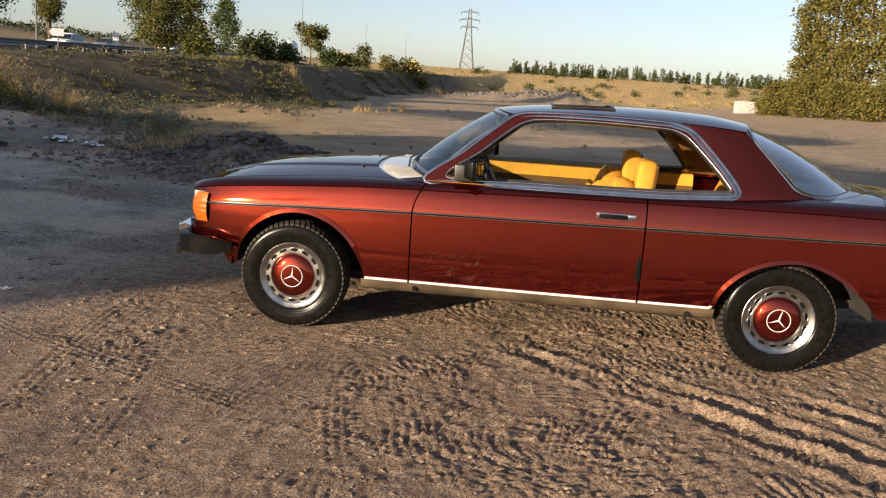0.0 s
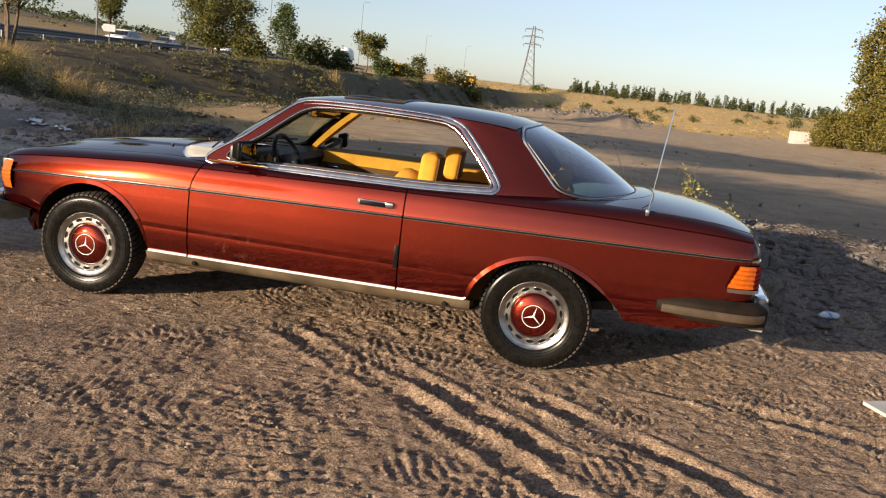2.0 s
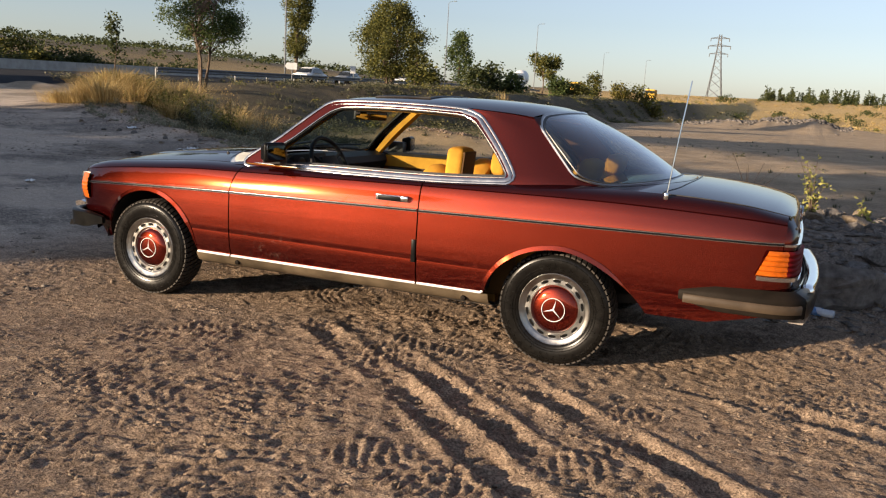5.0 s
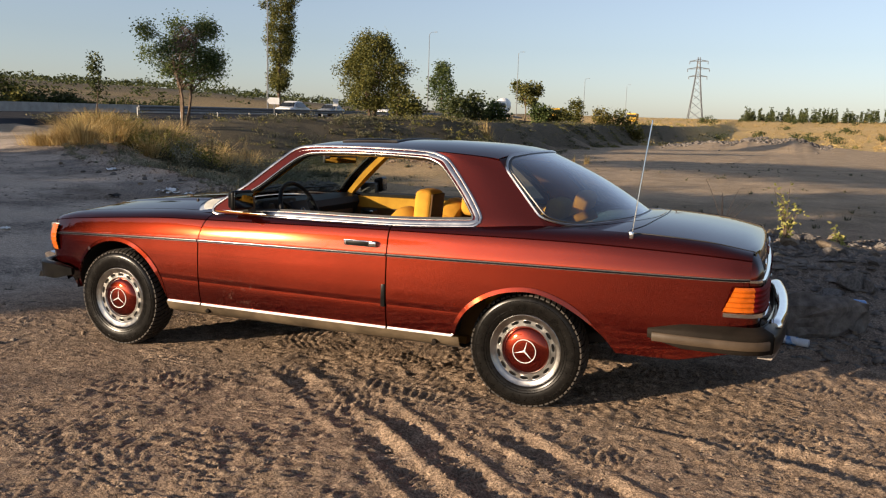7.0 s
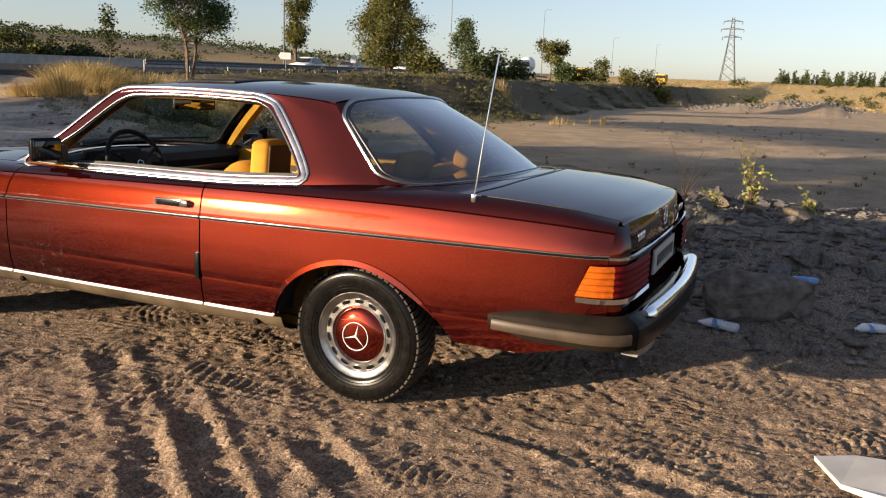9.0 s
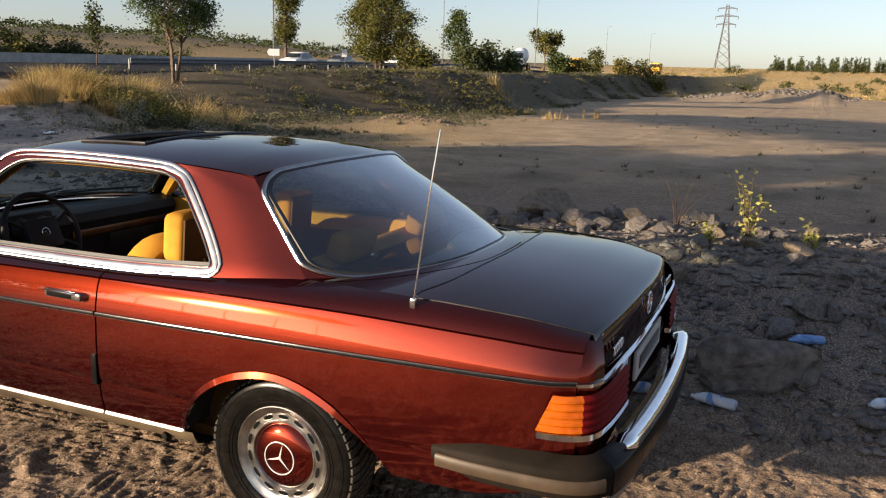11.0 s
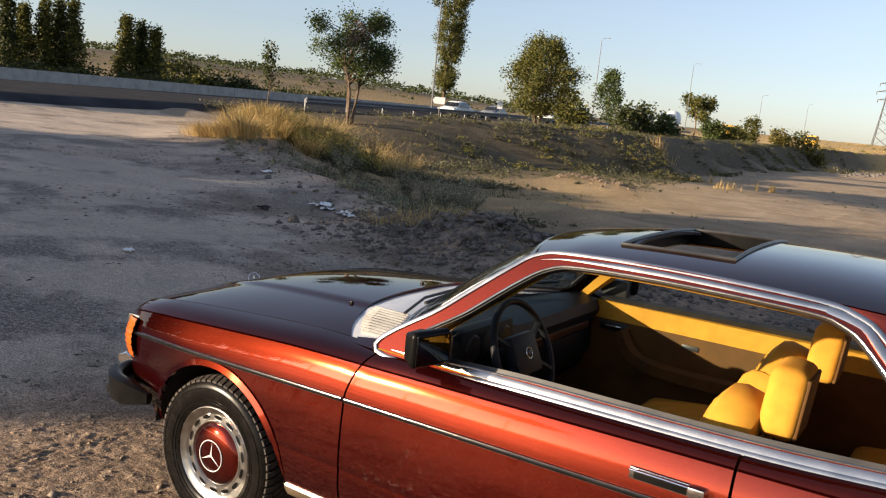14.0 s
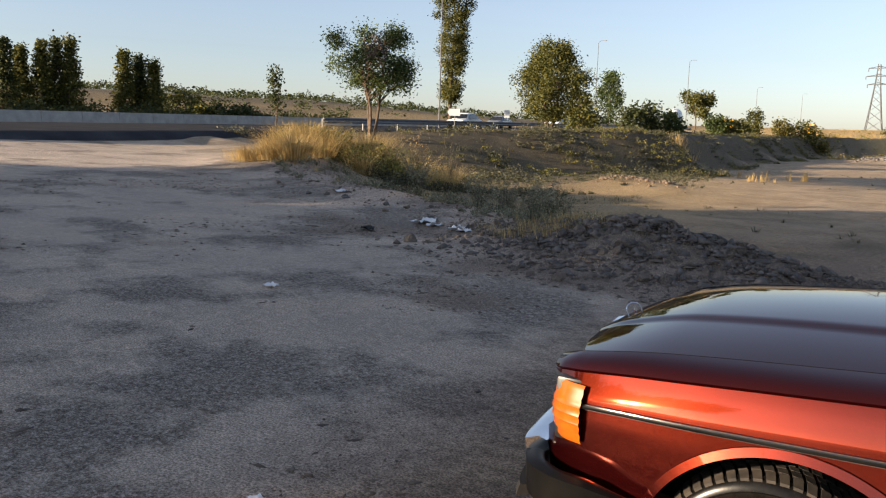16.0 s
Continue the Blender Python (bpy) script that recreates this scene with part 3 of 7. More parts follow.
part("bumper_lower_lip", sweep(lift(front_line[14:-14], 0.398), [(-0.06, -0.02), (-0.025, -0.02), (-0.012, 0.012), (-0.05, 0.015)]), UNDERBODY, fb)
rear_line = resample([(1.985, -0.855, 0), (2.10, -0.866, 0), (2.28, -0.868, 0), (2.42, -0.856, 0), (2.500, -0.81, 0), (2.545, -0.70, 0), (2.58, -0.35, 0), (2.59, 0, 0), (2.58, 0.35, 0), (2.545, 0.70, 0), (2.500, 0.81, 0), (2.42, 0.856, 0), (2.28, 0.868, 0), (2.10, 0.866, 0), (1.985, 0.855, 0)], 100)
rsec = [(0.03, -0.058), (-0.022, -0.06), (-0.028, -0.052), (-0.030, 0.022), (-0.022, 0.036), (0.03, 0.062), (0.045, 0.05), (0.045, -0.05)]
rb = part("rear_bumper", sweep(lift(rear_line, 0.504), [(-x, y) for x, y in rsec], scale=lambda t: min(1.0, 0.45 + 9 * min(t, 1 - t))), FADED_RUBBER, car, "faded black rubber-faced rear bumper")
part("bumper_blade", sweep(lift(rear_line[25:-25], 0.562), [(-0.042, -0.010), (-0.042, 0.004), (-0.022, 0.013), (0.0, 0.017), (0.018, 0.012), (0.030, -0.002), (0.033, -0.022), (0.01, -0.026)], scale=lambda t: min(1.0, 0.5 + 14 * min(t, 1 - t))), CHROME, rb, "chrome bumper top blade")
part("bumper_corner", sweep(lift(rear_line[21:31], 0.502), [(-x * 1.08, y * 1.05) for x, y in rsec]), TRIM_BLACK, rb)
part("bumper_corner", sweep(lift(rear_line[-31:-21], 0.502), [(-x * 1.08, y * 1.05) for x, y in rsec]), TRIM_BLACK, rb)
part("rubber_face", sweep(lift(rear_line[30:-30], 0.500), [(-x * 1.05, y * 1.02) for x, y in rsec]), TRIM_BLACK, rb, "black rubber face of the rear bumper")
for line in (rear_line[1:21], rear_line[-21:-1]):
    # Strip is lighter than the bumper to put low sunlight into its colour.
    part("rubber_strip", sweep(lift(line, 0.502), [(0.010, -0.036), (0.036, -0.034), (0.039, -0.028), (0.038, 0.002), (0.033, 0.008), (0.010, 0.010)]), STRIP_RUBBER, rb, "grey sun-faded rubber strip")
part("bumper_lower_lip", sweep(lift(rear_line[22:29], 0.424), [(-0.05, -0.020), (0.016, -0.018), (0.028, 0.018), (-0.05, 0.018)]), LIP_PLASTIC, rb)

# ---- rear deck and tail ----
deck_mid = smooth_curve((1.40, 0.962), (1.87, 1.000), (2.10, 0.985), (2.30, 0.957), (2.42, 0.930), (2.452, 0.912))


def deck_z(x, y):
    s = min(abs(y) / (edge_y(x) - 0.003), 1)
    e, c = edge_z(x) - 0.001, deck_mid(x)
    return e + (c - e) * (1 - s**2.4)


def deck_rear(v):
    return 2.452 - 0.035 * abs(v) ** 3


rows = []
for v in [-1 + 2 * k / 60 for k in range(61)]:
    row = []
    for k in range(31):
        x = 1.40 + (deck_rear(v) - 1.40) * k / 30
        y = v * (edge_y(x) - 0.003)
        row.append((x, y, deck_z(x, y)))
    xe, ye, ze = row[-1]
    for dx, dz in ((0.016, -0.006), (0.026, -0.022), (0.034, -0.06), (0.046, -0.128)):
        row.append((xe + dx, ye, ze + dz))
    rows.append(row)
trunk = part("trunk_lid", grid(rows, flip=True), PAINT, car, "dark glossy trunk lid")
seam = resample([(2.44, -0.663, 0.903), (2.25, -0.716, 0.944), (1.95, -0.737, 0.964), (1.84, -0.715, 0.966), (1.90, -0.50, 0.985), (1.935, 0, 1.001), (1.90, 0.50, 0.985), (1.84, 0.715, 0.966), (1.95, 0.737, 0.964), (2.25, 0.716, 0.944), (2.44, 0.663, 0.903)], 70)
seam = [Vector((q.x, q.y, deck_z(q.x, q.y) + 0.0005)) for q in seam]
part("trunk_seam", tube(seam, 0.0032, 5), BLACK_PLASTIC, trunk)
part("trunk_chrome_strip", sweep(resample([(2.425, -0.80, 0.780), (2.47, -0.755, 0.778), (2.492, -0.6, 0.772), (2.503, 0, 0.770), (2.492, 0.6, 0.772), (2.47, 0.755, 0.778), (2.425, 0.80, 0.780)], 40), [(-0.006, -0.007), (0.006, -0.006), (0.007, 0.005), (-0.006, 0.007)]), CHROME, car, "chrome strip across the tail")
for s in (-1, 1):
    for side_x in (0,):
        rows = []
        P = resample([(2.428, s * (half_width(2.428) - 0.001), 0), (2.462, s * 0.762, 0), (2.485, s * 0.70, 0)], 10)
        for k in range(9):
            u = k / 8
            z = 0.783 + 0.121 * u
            rows.append([(p.x - 0.045 * u**2.4, p.y - s * (0.075 * u**2.2 + 0.045 * u**6), z) for p in P])
        part("quarter_end_cap", grid(rows, flip=(s < 0)), PAINT, car)
rows = []
for v in [-1 + 2 * k / 40 for k in range(41)]:
    y = v * 0.80
    x = 2.425 + 0.065 * (1 - abs(v) ** 5)
    rows.append([(x, y, z) for z in (0.43, 0.48, 0.55, 0.62, 0.70, 0.79)])
part("tail_panel", grid(rows, flip=True), PAINT, car)
for fix in (lambda q: q, mirrored):
    bend = resample([(2.400, -half_width(2.40) + 0.004, 0), (2.428, -half_width(2.428) + 0.004, 0), (2.455, -0.772, 0), (2.478, -0.735, 0), (2.487, -0.66, 0)], 14)
    part("tail_corner", fix(grid([[(p.x, p.y + 0.05 * max(0, 0.46 - z), z) for z in (0.44, 0.47, 0.54, 0.62, 0.70, 0.776)] for p in bend], flip=True)), PAINT, car)
for s in (-1, 1):
    P = resample([(2.315, s * 0.842, 0), (2.38, s * 0.834, 0), (2.435, s * 0.812, 0), (2.470, s * 0.775, 0), (2.488, s * 0.70, 0), (2.498, s * 0.58, 0), (2.503, s * 0.45, 0)], 34)

    def lamp(i0, i1, mat, name, label):
        rows = []
        for k in range(21):
            z = 0.632 + 0.122 * k / 20
            g = 0.010 + (0.006 if (k % 4) in (1, 2) else 0.0) + (-0.008 if k in (0, 20) else 0)
            row = []
            for i in range(i0, i1 + 1):
                a, b, p = P[max(i - 1, 0)], P[min(i + 1, 33)], P[i]
                n = (b - a).cross(Vector((0, 0, 1))).normalized() * (1 if s < 0 else -1)
                slant = 0.050 * (k / 20) * max(0, 1 - i / 8)
                row.append((p.x + n.x * g + slant, p.y + n.y * g, z))
            rows.append(row)
        part(name, grid(rows, flip=(s > 0)), mat, car, label)
    lamp(0, 9, AMBER, "rear_indicator", "ribbed amber rear indicator")
    lamp(9, 33, RED_LENS, "tail_light", "ribbed dark red tail light")
    part("lamp_base_trim", sweep([p + Vector((0.006, 0, 0.622)) for p in P], [(-0.012, -0.012), (0.012, -0.010), (0.012, 0.009), (-0.012, 0.009)] if s < 0 else [(0.012, -0.012), (0.012, 0.009), (-0.012, 0.009), (-0.012, -0.010)]), CHROME, car)
# Plate white toned down to grey.
CARD_WHITE = surface("dusty_plate_paint", (0.30, 0.29, 0.27), (0.42, 0.41, 0.38), 12, 0.6)
plate = part("number_plate", to_sheet(box(2.494, 2.506, -0.26, 0.26, 0.625, 0.735, 0.004)), CARD_WHITE, car, "white number plate with dark bars")
part("plate_bar", to_sheet(box(2.505, 2.510, -0.20, 0.20, 0.655, 0.705, 0.002)), BLACK_PLASTIC, plate)
for k in range(5):
    y = -0.60 + 0.028 * k
    part("model_badge_bar", to_sheet(box(2.484, 2.492, y, y + (0.019 if k != 2 else 0.014), 0.822, 0.850, 0.002)), CHROME, trunk)
for k in range(4):
    part("model_badge_bar", to_sheet(box(2.484, 2.492, 0.44 + 0.03 * k, 0.46 + 0.03 * k, 0.822, 0.850, 0.002)), CHROME, trunk)
part("trunk_emblem", moved(round_emblem(0.040, 0.004), pose(2.494, 0, 0.855, 0, -10, 90)), CHROME, trunk, "chrome ring emblem")
part("antenna_mast", tube(resample([(1.866, -0.786, 0.935), (1.895, -0.765, 1.23), (1.926, -0.738, 1.515)], 12), 0.0032, 6), CHROME, car, "thin chrome radio antenna")
part("antenna_base", moved(to_sheet(box(-0.011, 0.011, -0.011, 0.011, -0.01, 0.028, 0.008)), pose(1.867, -0.782, 0.945)), CHROME, car)
rows = [[(x, -y, z + 0.07), (x, -y, z + 0.02), (x, 0, z), (x, y, z + 0.02), (x, y, z + 0.07)] for x, y, z in ((-1.95, 0.6, 0.38), (-1.7, 0.6, 0.34), (-0.95, 0.60, 0.24), (-0.9, 0.70, 0.23), (0.98, 0.70, 0.23), (1.03, 0.60, 0.25), (1.75, 0.6, 0.34), (2.40, 0.66, 0.40))]
part("underbody", grid(rows), UNDERBODY, car)
part("rear_valance", to_sheet(box(1.95, 2.44, -0.70, 0.70, 0.42, 0.60, 0.05)), UNDERBODY, car)


# ---- greenhouse: pillars, roof, glass ----
def on_side(x, z, out=0.0):
    """A point on the leaning plane of the side windows."""
    return Vector((x, -0.79 + 0.476 * (z - 0.91) - out * 0.903, z + out * 0.43))


OUTER = [(-0.62, 0.907), (-0.42, 1.088), (-0.235, 1.245), (-0.15, 1.302), (-0.04, 1.320), (0.28, 1.327), (0.66, 1.318), (0.775, 1.297), (0.845, 1.255), (0.985, 1.105), (1.062, 1.005), (1.072, 0.968), (1.048, 0.945), (1.0, 0.937), (0.6, 0.917), (-0.04, 0.910)]
INNER = [(-0.505, 0.940), (-0.33, 1.092), (-0.185, 1.214), (-0.105, 1.264), (-0.01, 1.284), (0.28, 1.292), (0.65, 1.284), (0.745, 1.266), (0.81, 1.226), (0.945, 1.090), (1.020, 0.998), (1.030, 0.982), (1.015, 0.972), (0.98, 0.967), (0.6, 0.948), (-0.04, 0.941)]
outer = resample([on_side(*p) for p in OUTER], 160, closed=True)
inner = resample([on_side(*p) for p in INNER], 160, closed=True)
SIDE_N = Vector((0, -0.903, 0.43))
band = [(-0.0080, -0.004), (-0.0068, 0.006), (0.0, 0.008), (0.0068, 0.006), (0.0080, -0.004)]
for fix in (lambda s: s, mirrored):
    frame_part = part("window_frame", fix(fan_ring(inner, outer, 3)), PAINT, car, "maroon side window frame")
    part("drip_rail", fix(sweep(outer, band, up=SIDE_N, closed=True)), SATIN, frame_part, "chrome window surround")
    part("window_bead", fix(sweep(inner, [(x * 0.42, y * 0.6) for x, y in band], up=SIDE_N, closed=True)), SATIN, frame_part)
    mid = [a.lerp(b, 0.5) for a, b in zip(inner, outer)]
    # broad bright belt and rear part of the surround
    lo = [on_side(x, z) for x, z in ((0.70, 1.300), (0.79, 1.276), (0.83, 1.24), (0.965, 1.098), (1.042, 1.0), (1.052, 0.972), (1.032, 0.958), (0.98, 0.952), (0.6, 0.932), (-0.04, 0.925), (-0.56, 0.922))]
    part("belt_moulding", fix(sweep(resample(lo, 90), [(-0.0125, -0.002), (-0.011, 0.004), (0.0, 0.0060), (0.011, 0.004), (0.0125, -0.002)], up=SIDE_N, scale=lambda t: min(1.0, 0.1 + 6 * (1 - t)))), SATIN, frame_part)
    hi = [on_side(x, z) for x, z in ((-0.14, 1.287), (-0.03, 1.303), (0.28, 1.310), (0.66, 1.302), (0.70, 1.300))]
    part("rail_moulding", fix(sweep(resample(hi, 30), [(-0.009, -0.002), (-0.008, 0.003), (0.0, 0.0055), (0.008, 0.003), (0.009, -0.002)], up=SIDE_N, scale=lambda t: min(1.0, 0.05 + 3 * t))), SATIN, frame_part)
    seal = [p + Vector((0, 0.018, -0.002)) for p in inner]
    part("window_seal", fix(sweep(seal, [(-0.012, -0.014), (0.012, -0.014), (0.012, 0.012), (-0.012, 0.012)], up=SIDE_N, closed=True)), BLACK_PLASTIC, frame_part)

roof_mid = smooth_curve((-0.30, 1.318), (-0.20, 1.335), (0.0, 1.358), (0.25, 1.371), (0.6, 1.377), (0.95, 1.365), (1.12, 1.345), (1.20, 1.325))
rail_z = smooth_curve((-0.30, 1.26), (-0.15, 1.303), (-0.04, 1.321), (0.28, 1.328), (0.66, 1.322), (0.9, 1.312), (1.13, 1.290), (1.20, 1.27))
RW = 0.600


def roof_z(x, y):
    s = min(abs(y) / RW, 1)
    return roof_mid(x) - (roof_mid(x) - rail_z(x)) * s**2.6


def roof_front(v):
    return -0.285 + 0.125 * abs(v) ** 2.2


def roof_back(v):
    return 1.185 - 0.080 * abs(v) ** 2.2


SR_X0, SR_X1, SR_Y = 0.045, 0.40, 0.40
vs = sorted(set([round(-1 + k / 20, 4) for k in range(41)] + [-SR_Y / RW, SR_Y / RW]))
xs_mid = sorted(set([round(-0.10 + 0.04 * k, 4) for k in range(28)] + [SR_X0, SR_X1]))
rows, keep = [], []
for v in vs:
    a, b = roof_front(v), roof_back(v)
    line = [a, a + (xs_mid[0] - a) * 0.33, a + (xs_mid[0] - a) * 0.67] + xs_mid + [xs_mid[-1] + (b - xs_mid[-1]) * 0.5, b]
    rows.append([(x, v * RW, roof_z(x, v * RW)) for x in line])
verts, faces = grid(rows, flip=True)
ok = []
for f in faces:
    cx, cy = np.mean([verts[i][0] for i in f]), np.mean([verts[i][1] for i in f])
    if not (SR_X0 < cx < SR_X1 and abs(cy) < SR_Y):
        ok.append(f)
part("roof", (verts, ok), PAINT, car, "dark glossy roof with open sunroof")
# sunroof well: rolled edge and walls
rim = []
for x, y in [(SR_X0, -SR_Y), (SR_X1, -SR_Y), (SR_X1, SR_Y), (SR_X0, SR_Y)]:
    rim.append((x, y))
loop = [Vector((x, y, 0)) for a, b in zip(rim, rim[1:] + rim[:1]) for x, y in [(a[0] + (b[0] - a[0]) * k / 8, a[1] + (b[1] - a[1]) * k / 8) for k in range(8)]]
top = [Vector((p.x, p.y, roof_z(p.x, p.y) + 0.001)) for p in loop]
low = [Vector((p.x, p.y, roof_z(p.x, p.y) - 0.05)) for p in loop]
part("sunroof_well", fan_ring(low, top, 2), TRIM_BLACK, car, "black edge of the sunroof opening")
part("sunroof_seal", tube([p + Vector((0, 0, 0.002)) for p in top], 0.007, 6, closed=True), BLACK_PLASTIC, car)
part("sunroof_panel", grid([[(x, y, roof_z(x, y) - 0.018) for y in np.linspace(-SR_Y, SR_Y, 12)] for x in np.linspace(SR_X1 - 0.02, SR_X1 + 0.38, 8)]), PAINT, car)
# wind deflector at the front lip
part("wind_deflector", sweep(resample([(SR_X0 + 0.03, -SR_Y + 0.02, roof_z(0, 0.38) + 0.001), (SR_X0 + 0.005, -0.2, roof_z(0, 0.2) + 0.003), (SR_X0 + 0.005, 0.2, roof_z(0, 0.2) + 0.003), (SR_X0 + 0.03, SR_Y - 0.02, roof_z(0, 0.38) + 0.001)], 24), [(-0.010, -0.012), (0.008, -0.012), (0.008, -0.001), (-0.006, 0.001)]), BLACK_PLASTIC, car)
rows = []
for v in vs:
    rows.append([(x, v * RW * 0.985, roof_z(x, v * RW) - 0.055) for x in (list(np.linspace(-0.22 + 0.1 * v * v, SR_X0, 5)) + list(np.linspace(SR_X0 + 0.02, SR_X1 - 0.02, 6)) + list(np.linspace(SR_X1, 1.13 - 0.05 * v * v, 10)))])
verts, faces = grid(rows)
ok = [f for f in faces if not (SR_X0 < np.mean([verts[i][0] for i in f]) < SR_X1 and abs(np.mean([verts[i][1] for i in f])) < SR_Y)]
part("headliner", (verts, ok), MUSTARD, car, "mustard cloth headliner")


def screen_front(s, v):
    """The windscreen: s across from -1 to 1, v from the cowl up to the header."""
    b = Vector((-0.800 + 0.195 * abs(s) ** 2.2, 0.742 * s, 0.950 - 0.042 * s * s))
    t = Vector((roof_front(s) + 0.002, 0.585 * s, roof_z(roof_front(s), RW * s) - 0.004))
    p = b.lerp(t, v)
    return p + Vector((-0.014, 0, 0.014)) * math.sin(math.pi * v)


def screen_back(s, v):
    """The rear window: v from the header down to the deck."""
    t = Vector((roof_back(s) - 0.002, 0.588 * s, roof_z(roof_back(s), RW * s) - 0.003))
    b = Vector((1.846 - 0.428 * abs(s) ** 2.8, 0.705 * s, 0.988 - 0.044 * abs(s) ** 2))
    p = t.lerp(b, v)
    return p + (Vector((0.022, 0, 0.022)) * (1 - s * s) + Vector((0, 0.006 * s, 0))) * math.sin(math.pi * v)


def rounded_rect(s0, s1, v0, v1, rs, rv, n=12):
    out = []
    for cs, cv, a in ((s1 - rs, v1 - rv, 0), (s0 + rs, v1 - rv, 90), (s0 + rs, v0 + rv, 180), (s1 - rs, v0 + rv, 270)):
        for k in range(n + 1):
            an = radians(a + 90 * k / n)
            out.append((cs + rs * math.cos(an), cv + rv * math.sin(an)))
    full = []
    for p, q in zip(out, out[1:] + out[:1]):
        m = max(1, int(math.hypot((q[0] - p[0]) * 6, (q[1] - p[1]) * 5) / 0.25))
        full += [(p[0] + (q[0] - p[0]) * k / m, p[1] + (q[1] - p[1]) * k / m) for k in range(m)]
    return full


def screen(fn, rr, names, normal):
    ring = rounded_rect(*rr)
    cs, cv = (rr[0] + rr[1]) / 2, (rr[2] + rr[3]) / 2
    rows = []
    for k in range(1, 13):
        q = k / 12
        rows.append([fn(cs + (s - cs) * q, cv + (v - cv) * q) for s, v in ring])
    verts, faces = grid(rows, closed=True)
    verts.append(fn(cs, cv))
    n = len(ring)
    faces += [(len(verts) - 1, (k + 1) % n, k) for k in range(n)]
    # glass faces outwards
    a, b, c = (verts[i] for i in faces[0][:3])
    if (b - a).cross(c - a).dot(Vector(normal)) < 0:
        faces = [tuple(reversed(f)) for f in faces]
    pane = part(names[0], (verts, faces), REAR_GLASS if names[0] == "rear_window" else GLASS, car, names[1])
    edge = [fn(s, v) for s, v in ring]
    part("chrome_surround", sweep(edge, [(-0.0105, -0.003), (-0.009, 0.005), (0.0, 0.008), (0.009, 0.005), (0.0105, -0.003)], up=normal, closed=True), SATIN, pane)
    part("glass_seal", sweep([fn(cs + (s - cs) * 0.972, cv + (v - cv) * 0.972) for s, v in ring], [(-0.010, -0.003), (-0.010, 0.003), (0.010, 0.003), (0.010, -0.003)], up=normal, closed=True), BLACK_PLASTIC, pane)
    # painted surround out to the corners
    full = []
    for s, v in ring:
        ds, dv = s - cs, v - cv
        k = min((1.0 / abs(ds)) if abs(ds) > 1e-6 else 9, (0.5 / abs(dv)) if abs(dv) > 1e-6 else 9)
        ts, tv = ds * k, dv * k
        full.append(fn(max(-1, min(1, ts)), max(0, min(1, 0.5 + tv))))
    part("screen_surround", fan_ring(edge, full, 2), PAINT, car)


screen(screen_front, (-0.965, 0.965, 0.045, 0.965, 0.10, 0.12), ("windscreen", "clear curved windscreen"), (-0.6, 0, 0.8))
screen(screen_back, (-0.992, 0.992, 0.010, 0.985, 0.20, 0.20), ("rear_window", "tinted wrap-around rear window"), (0.6, 0, 0.8))
# rear pillars between side window and rear window
for fix in (lambda s: s, mirrored):
    A = resample([on_side(*p) for p in ((0.66, 1.320), (0.775, 1.299), (0.847, 1.256), (0.987, 1.106), (1.064, 1.006), (1.074, 0.968), (1.052, 0.943))], 20)
    B = [screen_back(-1, k / 19) for k in range(20)]
    rows = []
    for k in range(20):
        row = []
        for j in range(9):
            t = j / 8
            p = A[k].lerp(B[k], t)
            row.append(p + Vector((0.0, -0.010, 0.003)) * math.sin(math.pi * t))
        rows.append(row)
    rows.append([p + Vector((0.0, -0.010, -0.03)) for p in rows[-1]])
    part("rear_pillar", fix(grid(rows, flip=False)), PAINT, car)
    # roof rail between rear pillar and roof, front pillars
    rows = []
    for k in range(24):
        x = -0.15 + (1.13 + 0.15) * k / 23
        e = Vector((x, -RW, roof_z(x, RW)))
        o = on_side(x, min(rail_z(x), 1.3265)) if x < 0.68 else A[0].lerp(B[0], (x - 0.66) / 0.47)
        rows.append([e, e.lerp(o, 0.5) + Vector((0, -0.003, 0.003)), o])
    part("roof_rail", fix(grid(rows)), PAINT, car)
    F = [screen_front(-1, k / 19) for k in range(20)]
    O = resample([on_side(*p) for p in ((-0.62, 0.907), (-0.42, 1.088), (-0.235, 1.245), (-0.15, 1.302))], 20)
    part("front_pillar", fix(grid([[a, a.lerp(b, 0.5) + Vector((-0.004, -0.004, 0)), b] for a, b in zip(F, O)])), PAINT, car)
    part("pillar_trim", fix(grid([[a + Vector((0.030, 0.03, -0.012)), a.lerp(b, 0.5) + Vector((0.035, 0.055, -0.012)), b + Vector((0.004, 0.035, -0.012))] for a, b in zip(F, [on_side(x, z) for x, z in zip(np.linspace(-0.50, -0.10, 20), np.linspace(0.94, 1.265, 20))])])), MUSTARD, car, "mustard windscreen pillar trim")
    part("scuttle_corner", fix(grid([[(-0.80, -0.70, 0.90), (-0.80, -0.74, 0.895)], [(-0.70, -0.70, 0.915), (-0.70, -0.765, 0.900)], [(-0.60, -0.70, 0.93), (-0.60, -0.79, 0.905)]])), PAINT, car)
    rows = []
    for k in range(20):
        a, b = A[k] + Vector((0.0, 0.022, -0.004)), B[k] + Vector((-0.018, 0.022, -0.008))
        rows.append([a, a.lerp(b, 0.5), b])
    # Mustard trim coloured darker in place of the shade inside the cabin.
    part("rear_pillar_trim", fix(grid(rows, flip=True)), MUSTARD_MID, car)
